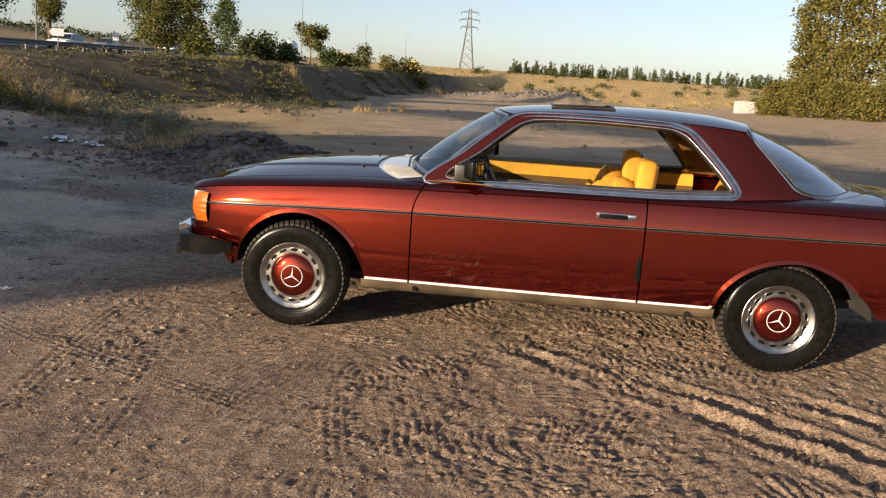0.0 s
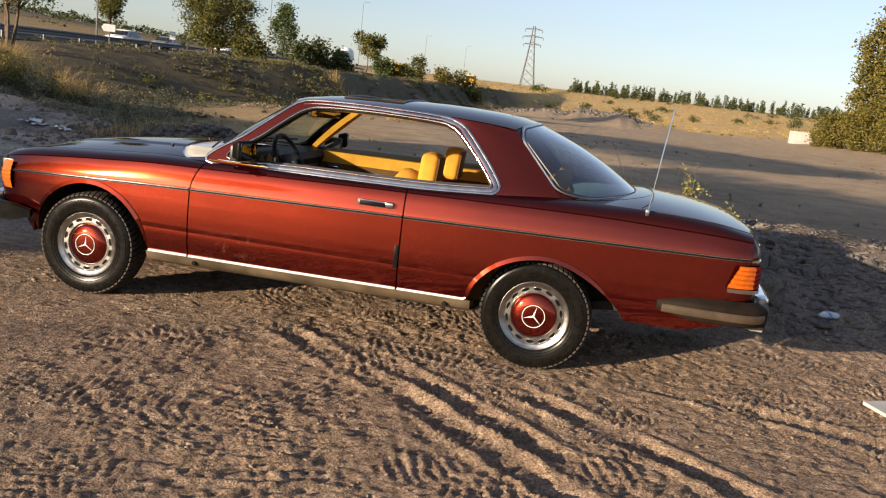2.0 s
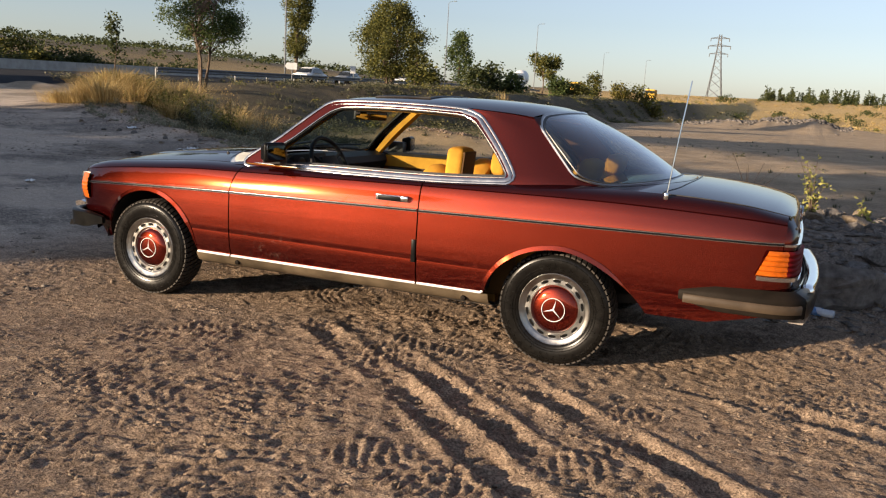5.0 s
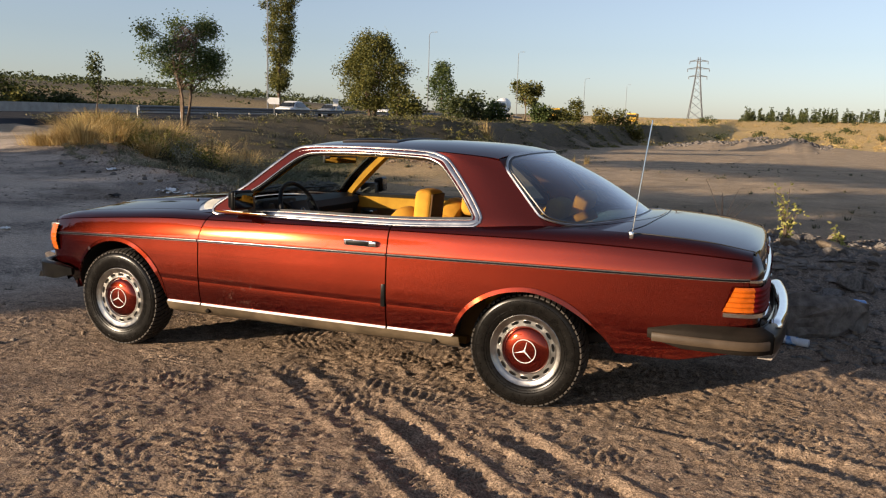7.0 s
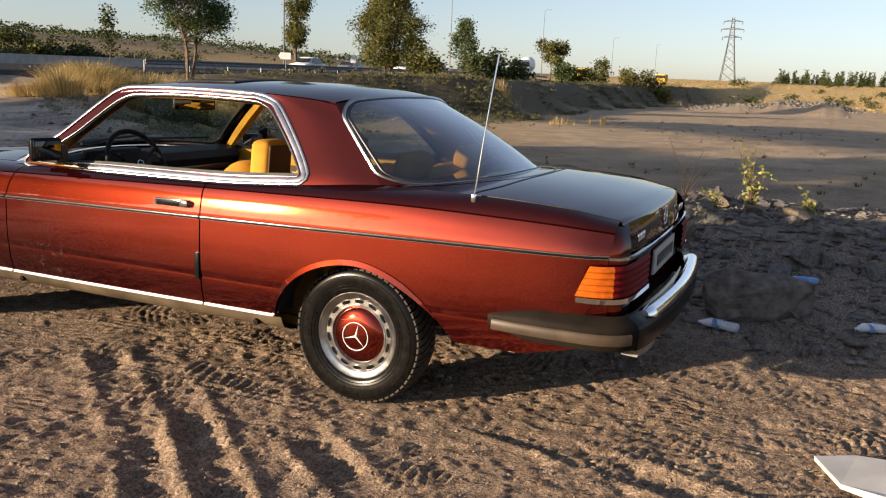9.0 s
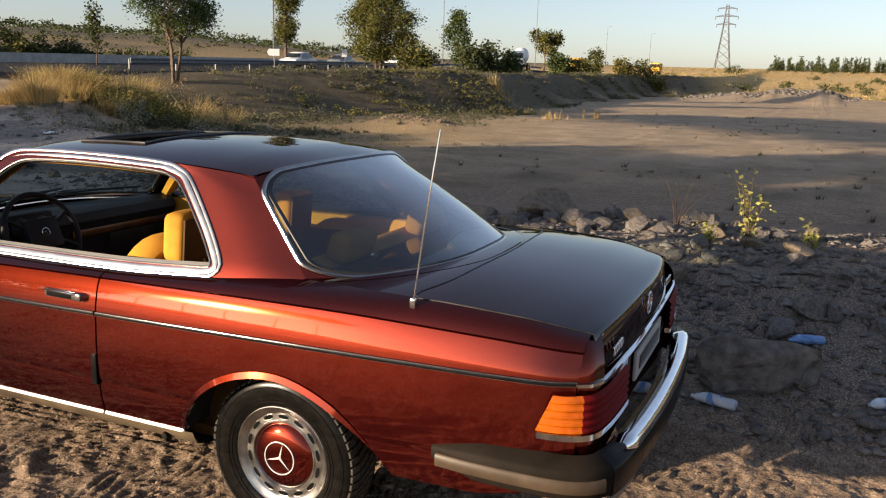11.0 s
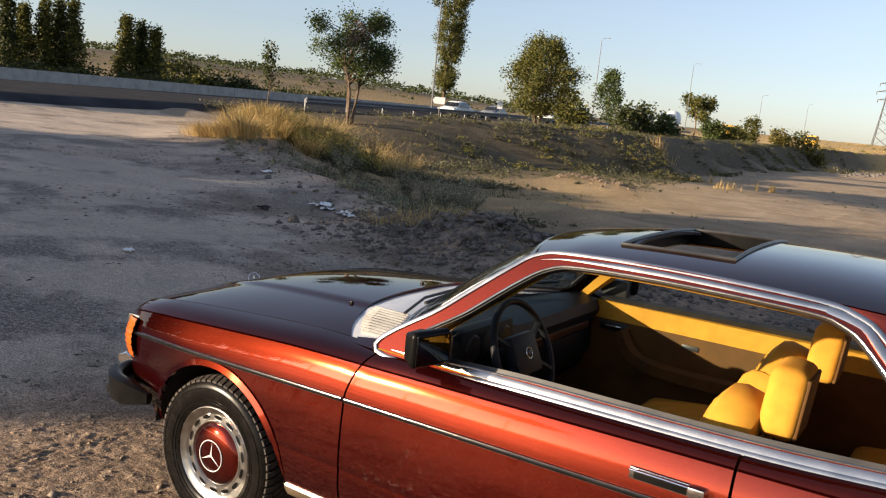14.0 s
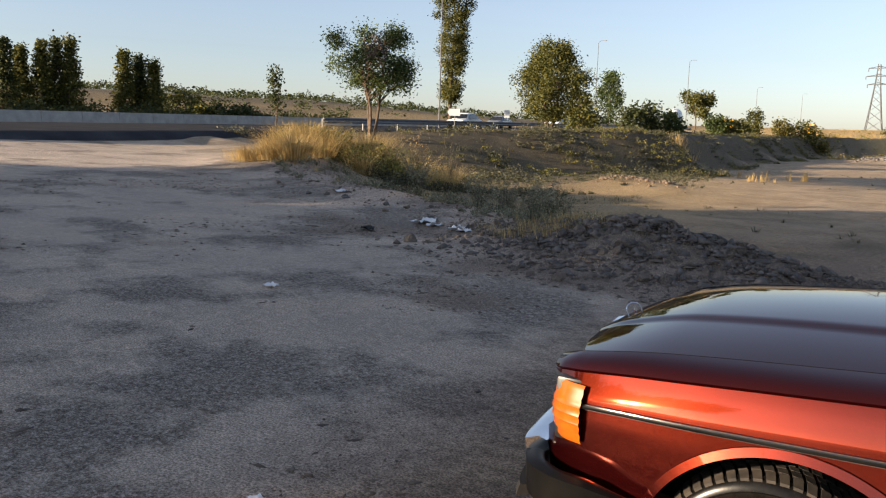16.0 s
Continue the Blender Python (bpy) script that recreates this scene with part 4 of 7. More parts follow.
# sloping panel between the rear window and the trunk lid
rows = []
for k in range(49):
    s = -1 + 2 * k / 48
    a = screen_back(s, 1.0)
    b = Vector((a.x + 0.075 - 0.02 * abs(s) ** 3, a.y * 1.02, 0))
    b.y = max(min(b.y, edge_y(b.x) - 0.004), -edge_y(b.x) + 0.004)
    b.z = deck_z(b.x, b.y) + 0.0015
    rows.append([a + Vector((-0.01, 0, 0.002)), a, a.lerp(b, 0.35) + Vector((0, 0, -0.004)), a.lerp(b, 0.7) + Vector((0, 0, -0.002)), b])
part("rear_scuttle", grid(rows, flip=True), PAINT, car)
# wipers
for y0, y1 in ((-0.42, 0.10), (0.08, 0.56)):
    foot = screen_front(y0 / 0.74, 0.0) + Vector((-0.03, 0, 0.012))
    tip = screen_front(y1 / 0.72, 0.10) + Vector((-0.012, 0, 0.018))
    wiper = part("wiper", tube([foot, foot.lerp(tip, 0.3) + Vector((-0.02, 0, 0.02)), tip], 0.006, 6), BLACK_PLASTIC, car)
    a, b = screen_front((y1 - 0.40) / 0.72, 0.05), screen_front((y1 + 0.06) / 0.72, 0.13)
    part("wiper_blade", tube([a + Vector((-0.012, 0, 0.012)), a.lerp(b, 0.5) + Vector((-0.016, 0, 0.016)), b + Vector((-0.012, 0, 0.012))], 0.007, 6), BLACK_PLASTIC, wiper)
# door mirrors
for fix in (lambda s: s, mirrored):
    shell = box(-0.022, 0.048, -0.082, 0.072, -0.057, 0.057, 0.020, 3)
    for v in shell.verts:
        if v.co.x < 0:
            v.co.y *= 0.82
            v.co.z *= 0.82
    mir = part("door_mirror", fix(moved(to_sheet(shell), pose(-0.365, -0.895, 1.004, 0, 0, -13))), TRIM_BLACK, car, "black door mirror")
    part("mirror_glass", fix(moved(to_sheet(box(0.046, 0.051, -0.076, 0.066, -0.046, 0.046, 0.003)), pose(-0.365, -0.895, 1.004, 0, 0, -13))), DARK_MIRROR, mir)
    part("mirror_rim", fix(moved(tube([(0.046, y, z) for y, z in [(-0.068 + 0.130 * c, -0.043 + 0.086 * d) for c, d in ((0, 0), (1, 0), (1, 1), (0, 1))]], 0.006, 6, closed=True, up=(1, 0, 0)), pose(-0.365, -0.895, 1.004, 0, 0, -13))), TRIM_BLACK, mir)
    part("mirror_foot", fix(to_sheet(box(-0.46, -0.33, -0.85, -0.775, 0.93, 1.02, 0.012))), BLACK_PLASTIC, mir)

# the nose tapers in slightly ahead of the front wheels
for ob in car.children_recursive:
    for v in ob.data.vertices:
        if v.co.x < -1.72:
            v.co.x += 0.024 * min((-1.72 - v.co.x) / 0.20, 1.0)

# ---- wheels ----
TYRE_R = 0.312


def wheel(x, y, s):
    """s is -1 on the driver's side."""
    m = pose(x, y, HUB_Z + 0.006) @ Matrix.Diagonal((1, -s, 1, 1))
    fixer = (lambda sh: (moved(sh, m)[0], [tuple(reversed(q)) for q in sh[1]])) if s > 0 else (lambda sh: moved(sh, m))
    R = TYRE_R
    prof = [(0.186, -0.070), (0.192, -0.082), (0.205, -0.089), (0.235, -0.096), (0.262, -0.098), (0.282, -0.094), (0.296, -0.084), (0.303, -0.074), (0.305, -0.05), (0.306, 0.0), (0.305, 0.06), (0.300, 0.080), (0.280, 0.094), (0.25, 0.096), (0.19, 0.08)]
    rim_ = part("wheel", fixer(lathe([(0.10, -0.03), (0.15, -0.03), (0.18, -0.045), (0.186, -0.05), (0.188, -0.03), (0.19, 0.06)], 64)), STEEL, car, "steel wheel with chrome trim ring")
    part("tyre", fixer(lathe(prof, 72)), RUBBER, rim_, "black dusty all-season tyre")
    for r in (0.213, 0.226, 0.268):
        yy = float(np.interp(r, [q[0] for q in prof[:8]], [q[1] for q in prof[:8]]))
        part("sidewall_ring", fixer(lathe([(r - 0.0025, yy + 0.001), (r - 0.001, yy - 0.0022), (r + 0.001, yy - 0.0022), (r + 0.0025, yy + 0.001)], 64)), RUBBER, rim_)
    v, f = [], []
    n = 60
    for k in range(n):
        for j, (y0, y1, ph) in enumerate(((-0.086, -0.052, 0.0), (-0.047, -0.017, 0.35), (-0.012, 0.012, 0.7), (0.017, 0.047, 0.2), (0.052, 0.086, 0.55))):
            a0 = 2 * math.pi * (k + ph) / n
            a1 = a0 + 2 * math.pi * 0.70 / n
            sk = 0.25 * 2 * math.pi / n
            i0 = len(v)
            for r in (0.300, R):
                for a, yy in ((a0, y0), (a1, y0), (a1 + sk, y1), (a0 + sk, y1)):
                    rr = r - (0.011 if abs(yy) > 0.08 else 0)
                    v.append((rr * math.cos(a), yy, rr * math.sin(a)))
            f += [(i0 + 4, i0 + 5, i0 + 6, i0 + 7), (i0, i0 + 1, i0 + 5, i0 + 4), (i0 + 1, i0 + 2, i0 + 6, i0 + 5), (i0 + 2, i0 + 3, i0 + 7, i0 + 6), (i0 + 3, i0, i0 + 4, i0 + 7)]
    part("tread", fixer((v, f)), DUSTY_RUBBER, rim_, smooth=False)
    # bright steel disc with short dark slots round the painted hub cap
    part("wheel_disc", fixer(lathe([(0.118, -0.052), (0.126, -0.066), (0.130, -0.070), (0.134, -0.070), (0.137, -0.067), (0.160, -0.0665), (0.1635, -0.070), (0.170, -0.074), (0.183, -0.078), (0.191, -0.084), (0.196, -0.081), (0.197, -0.06)], 72)), STEEL, rim_, "bright steel wheel disc")
    n = 14
    for k in range(n):
        v, f = [], []
        for q in range(8):
            a = 2 * math.pi * (k + 0.16 + 0.62 * q / 7) / n
            w = 0.0100 * math.sin(math.pi * (0.10 + 0.80 * q / 7)) ** 0.5
            for r, dy in ((0.1505 - w - 0.0025, -0.0668), (0.1505 - w, -0.0692), (0.1505 - w + 0.002, -0.0680), (0.1505 + w - 0.002, -0.0680), (0.1505 + w, -0.0692), (0.1505 + w + 0.0025, -0.0668)):
                v.append((r * math.cos(a), dy, r * math.sin(a)))
        for q in range(7):
            for j in (0, 1, 3, 4):
                f.append((6 * q + j, 6 * q + 6 + j, 6 * q + 7 + j, 6 * q + 1 + j))
        part("slot_lip", fixer((v, f)), STEEL, rim_)
        part("wheel_slot", fixer((v, [(6 * q + 2, 6 * q + 8, 6 * q + 9, 6 * q + 3) for q in range(7)])), TRIM_BLACK, rim_)
    part("hub_cap", fixer(lathe([(0.0, -0.0925), (0.04, -0.092), (0.075, -0.0895), (0.102, -0.082), (0.118, -0.073), (0.126, -0.063), (0.126, -0.04)], 48)), PAINT, rim_, "maroon painted hub cap")
    part("hub_emblem", fixer(moved(round_emblem(0.062, 0.0024, 0.97), pose(0, -0.0935, 0, 0, 4 if x < 0 else 14, 0))), SILVER_COWL, rim_, "chrome ring emblem")


for x, half_track in ((F_AXLE, 0.728), (R_AXLE, 0.712)):
    wheel(x, -half_track, -1)
    wheel(x, half_track, 1)

# ---- cabin ----
part("cabin_floor", to_sheet(box(-0.85, 1.0, -0.72, 0.72, 0.28, 0.32, 0.0)), MUSTARD_DARK, car)
for fix in (lambda s: s, mirrored):
    rows, low_rows = [], []
    for x in np.linspace(-0.62, 1.10, 20):
        e = 0.918 + 0.015 * max(0, (x - 0.5))
        rows.append([(x, -0.795, e - 0.005), (x, -0.768, e + 0.004), (x, -0.742, e - 0.002), (x, -0.728, e - 0.030), (x, -0.722, e - 0.065), (x, -0.715, e - 0.08)])
        low_rows.append([(x, -0.715, e - 0.08), (x, -0.712, 0.70), (x, -0.712, 0.60), (x, -0.70, 0.45), (x, -0.69, 0.32)])
    lining = part("door_lining", fix(grid(rows, flip=True)), MUSTARD, car, "mustard padded door lining")
    # Lower lining and arm rest carry the shade below the lit band as colour.
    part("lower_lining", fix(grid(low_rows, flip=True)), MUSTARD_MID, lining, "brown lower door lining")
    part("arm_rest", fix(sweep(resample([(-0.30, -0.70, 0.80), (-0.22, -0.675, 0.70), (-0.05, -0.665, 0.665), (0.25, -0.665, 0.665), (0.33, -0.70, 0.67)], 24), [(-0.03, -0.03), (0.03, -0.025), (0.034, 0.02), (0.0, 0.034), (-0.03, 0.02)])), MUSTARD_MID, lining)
    part("door_latch_bezel", fix(to_sheet(box(-0.42, -0.28, -0.725, -0.712, 0.785, 0.83, 0.006))), BLACK_PLASTIC, lining)
    part("door_latch", fix(to_sheet(box(-0.40, -0.31, -0.712, -0.700, 0.80, 0.815, 0.005))), CHROME, lining)
    part("window_switch", fix(to_sheet(box(-0.02, 0.06, -0.722, -0.710, 0.775, 0.80, 0.005))), BLACK_PLASTIC, lining)
# dashboard
rows = []
for v in np.linspace(-1, 1, 31):
    y = 0.70 * v
    cl = 0.03 * math.exp(-((y + 0.36) / 0.20) ** 4)
    rows.append([(-0.80 + 0.2 * v * v, y, 0.925), (-0.62 + 0.08 * v * v, y, 0.945), (-0.50, y, 0.940 + cl), (-0.44, y, 0.925 + cl), (-0.425, y, 0.88 + cl * 0.5), (-0.46, y, 0.80), (-0.45, y, 0.70), (-0.50, y, 0.58), (-0.62, y, 0.50)])
dash = part("dashboard", grid(rows), DASH, car, "black padded dashboard")
part("glovebox_lid", to_sheet(box(-0.462, -0.448, 0.20, 0.60, 0.71, 0.79, 0.006)), DASH, dash)
part("dash_strip", to_sheet(box(-0.452, -0.438, -0.05, 0.62, 0.80, 0.835, 0.004)), surface("dark_wood_veneer", (0.03, 0.012, 0.006), (0.08, 0.03, 0.012), 20, 0.35, coat=0.6), dash)
part("instrument_hood", to_sheet(box(-0.50, -0.425, -0.56, -0.17, 0.83, 0.975, 0.03)), DASH, dash)
for y in (-0.48, -0.365, -0.25):
    part("gauge", moved(lathe([(0.0, -0.004), (0.045, -0.002), (0.052, 0.004), (0.052, 0.02)], 24), pose(-0.422, y, 0.90, 0, 0, 90)), BLACK_PLASTIC, dash)
part("centre_console", to_sheet(box(-0.60, 0.30, -0.10, 0.10, 0.32, 0.56, 0.03)), DASH, car)
# steering wheel
sw = pose(-0.28, -0.365, 0.895, 0, 66, 0)
rim_path = [sw @ Vector((0.195 * math.cos(2 * math.pi * k / 48), 0.195 * math.sin(2 * math.pi * k / 48), 0)) for k in range(48)]
wheel_rim = part("steering_wheel", tube(rim_path, 0.014, 10, closed=True, up=(0.91, 0, 0.41)), DASH, car, "black four-spoke steering wheel")
part("horn_pad", moved(to_sheet(box(-0.075, 0.075, -0.09, 0.09, -0.03, 0.02, 0.018)), sw), DASH, wheel_rim)
part("steering_emblem", moved(round_emblem(0.020, 0.002), sw @ pose(0, 0, 0.024, 90, 0, 90)), CHROME, wheel_rim)
for a in (28, 152, 208, 332):
    an = radians(a + 90)
    part("spoke", tube([sw @ Vector((0.05 * math.cos(an), 0.06 * math.sin(an), -0.005)), sw @ Vector((0.188 * math.cos(an), 0.188 * math.sin(an), 0))], 0.012, 6), DASH, wheel_rim)
part("steering_column", tube([sw @ Vector((0, 0, -0.02)), sw @ Vector((0, 0, -0.25))], 0.04, 12), DASH, wheel_rim)


def cushion(w, d, h, r, m, dome=0.0):
    bm = box(-d / 2, d / 2, -w / 2, w / 2, -h / 2, h / 2, r, 4)
    bmesh.ops.subdivide_edges(bm, edges=[e for e in bm.edges if e.calc_length() > 0.08], cuts=3, use_grid_fill=True)
    for v in bm.verts:
        if v.co.z > 0:
            v.co.z += dome * math.cos(math.pi * v.co.y / w) * math.cos(math.pi * v.co.x / d)
    return to_sheet(bm, m)


def pad(w, d, h, r, m, bow=0.0, top_round=0.0):
    """A padded slab standing in y-z, its top corners rounded off, its faces bowed."""
    rows = []
    n = 30
    for k in range(n):
        an = 2 * math.pi * k / n
        c, q = math.cos(an), math.sin(an)
        ex = 2 / (3.2 if q < 0 else 3.2 - 1.1 * top_round)
        yy = w / 2 * math.copysign(abs(c) ** ex, c)
        zz = h / 2 * math.copysign(abs(q) ** ex, q)
        rows.append((yy, zz))
    rings = []
    for sx, k in ((-0.5, 0.0), (-0.5, 0.6), (-0.47, 0.86), (-0.36, 0.965), (-0.18, 1.0), (0.18, 1.0), (0.36, 0.965), (0.47, 0.86), (0.5, 0.6), (0.5, 0.0)):
        rings.append([m @ Vector((sx * d + (bow * (1 - k * k) * (1 if sx > 0 else -1)), yy * k, zz * k)) for yy, zz in rows])
    return grid(rings, closed=True)


def front_seat(y, dx=0.0):
    base = part("seat", cushion(0.50, 0.52, 0.16, 0.05, pose(0.16 + dx, y, 0.50, 0, -6, 0), 0.03), MUSTARD, car, "mustard velour bucket seat")
    back = part("backrest", pad(0.48, 0.16, 0.78, 0.05, pose(0.395 + dx, y, 0.600, 0, 17, 0), 0.006, 0.6), MUSTARD, base)
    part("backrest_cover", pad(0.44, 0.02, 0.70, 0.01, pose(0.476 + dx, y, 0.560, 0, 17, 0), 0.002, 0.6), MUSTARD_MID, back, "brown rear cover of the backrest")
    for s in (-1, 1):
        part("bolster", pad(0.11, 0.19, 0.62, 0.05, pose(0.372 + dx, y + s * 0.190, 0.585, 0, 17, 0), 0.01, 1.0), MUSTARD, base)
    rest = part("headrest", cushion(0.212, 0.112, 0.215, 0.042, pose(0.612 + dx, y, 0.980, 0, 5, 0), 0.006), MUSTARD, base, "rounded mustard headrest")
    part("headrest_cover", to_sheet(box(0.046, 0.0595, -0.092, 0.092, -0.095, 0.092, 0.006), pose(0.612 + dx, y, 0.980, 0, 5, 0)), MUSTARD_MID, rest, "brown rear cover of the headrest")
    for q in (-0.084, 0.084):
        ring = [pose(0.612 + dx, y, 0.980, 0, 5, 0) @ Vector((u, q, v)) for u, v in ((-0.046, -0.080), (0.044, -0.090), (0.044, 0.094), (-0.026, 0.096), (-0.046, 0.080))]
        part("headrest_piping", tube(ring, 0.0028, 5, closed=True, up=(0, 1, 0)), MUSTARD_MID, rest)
    for s in (-1, 1):
        part("headrest_post", tube([(0.545 + dx, y + s * 0.06, 0.84), (0.590 + dx, y + s * 0.06, 0.90)], 0.006, 6), CHROME, base)


front_seat(-0.39, 0.0)
front_seat(0.39, 0.0)
rear = part("rear_bench", cushion(1.28, 0.48, 0.18, 0.06, pose(0.98, 0, 0.52, 0, -6, 0), 0.02), MUSTARD, car, "mustard velour rear bench")
part("bench_backrest", cushion(1.28, 0.16, 0.50, 0.06, pose(1.27, 0, 0.74, 0, 22, 0)), MUSTARD, rear)
for y in (-0.34, 0.34):
    part("rear_headrest", cushion(0.26, 0.10, 0.12, 0.045, pose(1.385, y, 1.02, 0, 16, 0)), MUSTARD, rear)
part("parcel_shelf", to_sheet(box(1.34, 1.80, -0.62, 0.62, 0.935, 0.955, 0.006)), MUSTARD_DARK, car)
mir = part("rear_view_mirror", moved(to_sheet(box(-0.014, 0.014, -0.118, 0.118, -0.030, 0.030, 0.010, 3)), pose(-0.218, 0.023, 1.224, 0, 8, -39)), BLACK_PLASTIC, car)
part("mirror_face", moved(to_sheet(box(0.013, 0.017, -0.110, 0.110, -0.024, 0.024, 0.001)), pose(-0.218, 0.023, 1.224, 0, 8, -39)), MIRROR, mir)
part("mirror_stem", tube([(-0.218, 0.023, 1.25), (-0.225, 0.0, 1.30)], 0.008, 6, up=(1, 0, 0)), BLACK_PLASTIC, mir)


# ---- the ground ----
def vnoise(x, y, scale, seed):
    """Smooth value noise on arrays, from 0 to 1."""
    x, y = np.asarray(x, float) / scale, np.asarray(y, float) / scale
    i, j = np.floor(x), np.floor(y)
    u, v = x - i, y - j
    u, v = u * u * (3 - 2 * u), v * v * (3 - 2 * v)

    def h(a, b):
        q = np.sin(a * 127.1 + b * 311.7 + seed * 74.7) * 43758.5453
        return q - np.floor(q)
    return (h(i, j) * (1 - u) + h(i + 1, j) * u) * (1 - v) + (h(i, j + 1) * (1 - u) + h(i + 1, j + 1) * u) * v


def fractal(x, y, scale, seed, octaves=4):
    out, amp, tot = 0, 1.0, 0
    for k in range(octaves):
        out = out + amp * vnoise(x, y, scale / 2**k, seed + k)
        tot += amp
        amp *= 0.55
    return out / tot


def step(a, b, x):
    t = np.clip((np.asarray(x, float) - a) / (b - a), 0, 1)
    return t * t * (3 - 2 * t)


BANK = np.array([(-60, 42), (-24, 18.0), (-15.9, 11.2), (-12.0, 8.4), (-9.2, 7.1), (-7.3, 6.3), (-5.7, 5.6), (-5.0, 5.2), (-4.3, 4.7), (-3.4, 4.4), (0.0, 5.0), (2.0, 5.4), (4.0, 5.6), (7.0, 5.4), (12.0, 5.0), (40, 4.0)], float)


def bank_distance(x, y):
    """Metres beyond the edge of the yard, towards the field."""
    x, y = np.asarray(x, float), np.asarray(y, float)
    best = np.full(x.shape, 1e9)
    for (ax, ay), (bx, by) in zip(BANK[:-1], BANK[1:]):
        dx, dy = bx - ax, by - ay
        t = np.clip(((x - ax) * dx + (y - ay) * dy) / (dx * dx + dy * dy), 0, 1)
        best = np.minimum(best, np.hypot(x - ax - t * dx, y - ay - t * dy))
    return np.where(y > np.interp(x, BANK[:, 0], BANK[:, 1]), best, -best)


def road_z(y):
    return np.clip(1.05 + 0.018 * (np.asarray(y, float) - 10), 0.7, 3.2)


def near_edge(y):
    return -29.0 - 0.12 * (np.asarray(y, float) - 33)


def bank_foot(y):
    """Where the highway's embankment meets the field."""
    y = np.asarray(y, float)
    return np.interp(y, [20, 32, 45, 83, 124, 160, 210], [-21, -17.5, -14.6, -18.6, -20.2, -21, -15]) + 0.9 * np.sin(y * 0.31) + 0.5 * np.sin(y * 0.83 + 1)


def prints(x, y, cell, pitch, depth, seed, keep):
    """Scraps of tyre prints, each in its own direction and slightly curved."""
    ox, oy = 0.37 * seed + 0.5 * cell * (vnoise(x, y, 0.7, seed + 320) - 0.5), 0.61 * seed + 0.5 * cell * (vnoise(x, y, 0.7, seed + 330) - 0.5)
    ca, sa = math.cos(seed * 0.9), math.sin(seed * 0.9)
    x, y = x * ca - y * sa, x * sa + y * ca
    i, j = np.floor((x + ox) / cell), np.floor((y + oy) / cell)
    u, v = (x + ox) / cell - i - 0.5, (y + oy) / cell - j - 0.5

    def h(k):
        q = np.sin(i * 127.1 + j * 311.7 + (seed + k) * 74.7) * 43758.5453
        return q - np.floor(q)
    a = (h(1) - 0.5) * 1.9 + 1.3 + seed * 0.9
    s, t = (u * np.sin(a) - v * np.cos(a)) * cell, (u * np.cos(a) + v * np.sin(a)) * cell
    s = s + (h(2) - 0.5) * 1.6 * t * t / cell + 0.045 * (fractal(x, y, 0.11, seed + 310, 2) - 0.5)
    wave = np.clip(1.6 * np.sin(s * 2 * math.pi / (pitch * (0.8 + 0.5 * h(3)))), -1, 1)
    fade = np.clip(1 - (2 * np.abs(u)) ** 5, 0, 1) * np.clip(1 - (2 * np.abs(v)) ** 5, 0, 1) * (h(4) < keep)
    return depth * wave * fade * step(0.38, 0.55, fractal(x, y, 0.22, seed + 300, 2))


def rut(x, y, ax, ay, bx, by, half, depth, wob=0.0):
    """A wheel track from a to b: pressed in, with soil squeezed up at both rims."""
    dx, dy = bx - ax, by - ay
    L = math.hypot(dx, dy)
    t = ((x - ax) * dx + (y - ay) * dy) / L
    s = ((x - ax) * dy - (y - ay) * dx) / L + wob * np.sin(t * 2.1)
    on = step(-0.25, 0.1, t) * (1 - step(L - 0.1, L + 0.3, t))
    press = np.exp(-(s / half) ** 4)
    rim = np.exp(-((np.abs(s) - half * 1.35) / (half * 0.42)) ** 2)
    worn = 0.30 + 0.95 * step(0.36, 0.64, fractal(x, y, 0.30, 301, 3))
    s = s + 0.035 * (fractal(x, y, 0.5, 303, 2) - 0.5)
    tread = 0.0040 * press * np.sin(t * 2 * math.pi / 0.055 + 2.5 * np.sign(s) + 8 * s)
    return on * worn * (-depth * press + 0.55 * depth * rim + tread)


def treads(x, y, ax, ay, bx, by, half, depth, pitch=0.05, curve=0.0):
    """A shallow print of a tyre's lugs along a slightly curved line."""
    dx, dy = bx - ax, by - ay
    L = math.hypot(dx, dy)
    t = ((x - ax) * dx + (y - ay) * dy) / L
    s = ((x - ax) * dy - (y - ay) * dx) / L + curve * (t - L / 2) ** 2
    on = step(-0.2, 0.1, t) * (1 - step(L - 0.1, L + 0.2, t)) * np.exp(-(s / half) ** 8)
    lug = np.maximum(np.sin(s * 2 * math.pi / (half * 0.5)), 0.55 * np.sin(t * 2 * math.pi / pitch + 14 * np.abs(s)))
    worn = step(0.34, 0.58, fractal(x, y, 0.38, 305, 3))
    return 0.68 * on * worn * depth * lug


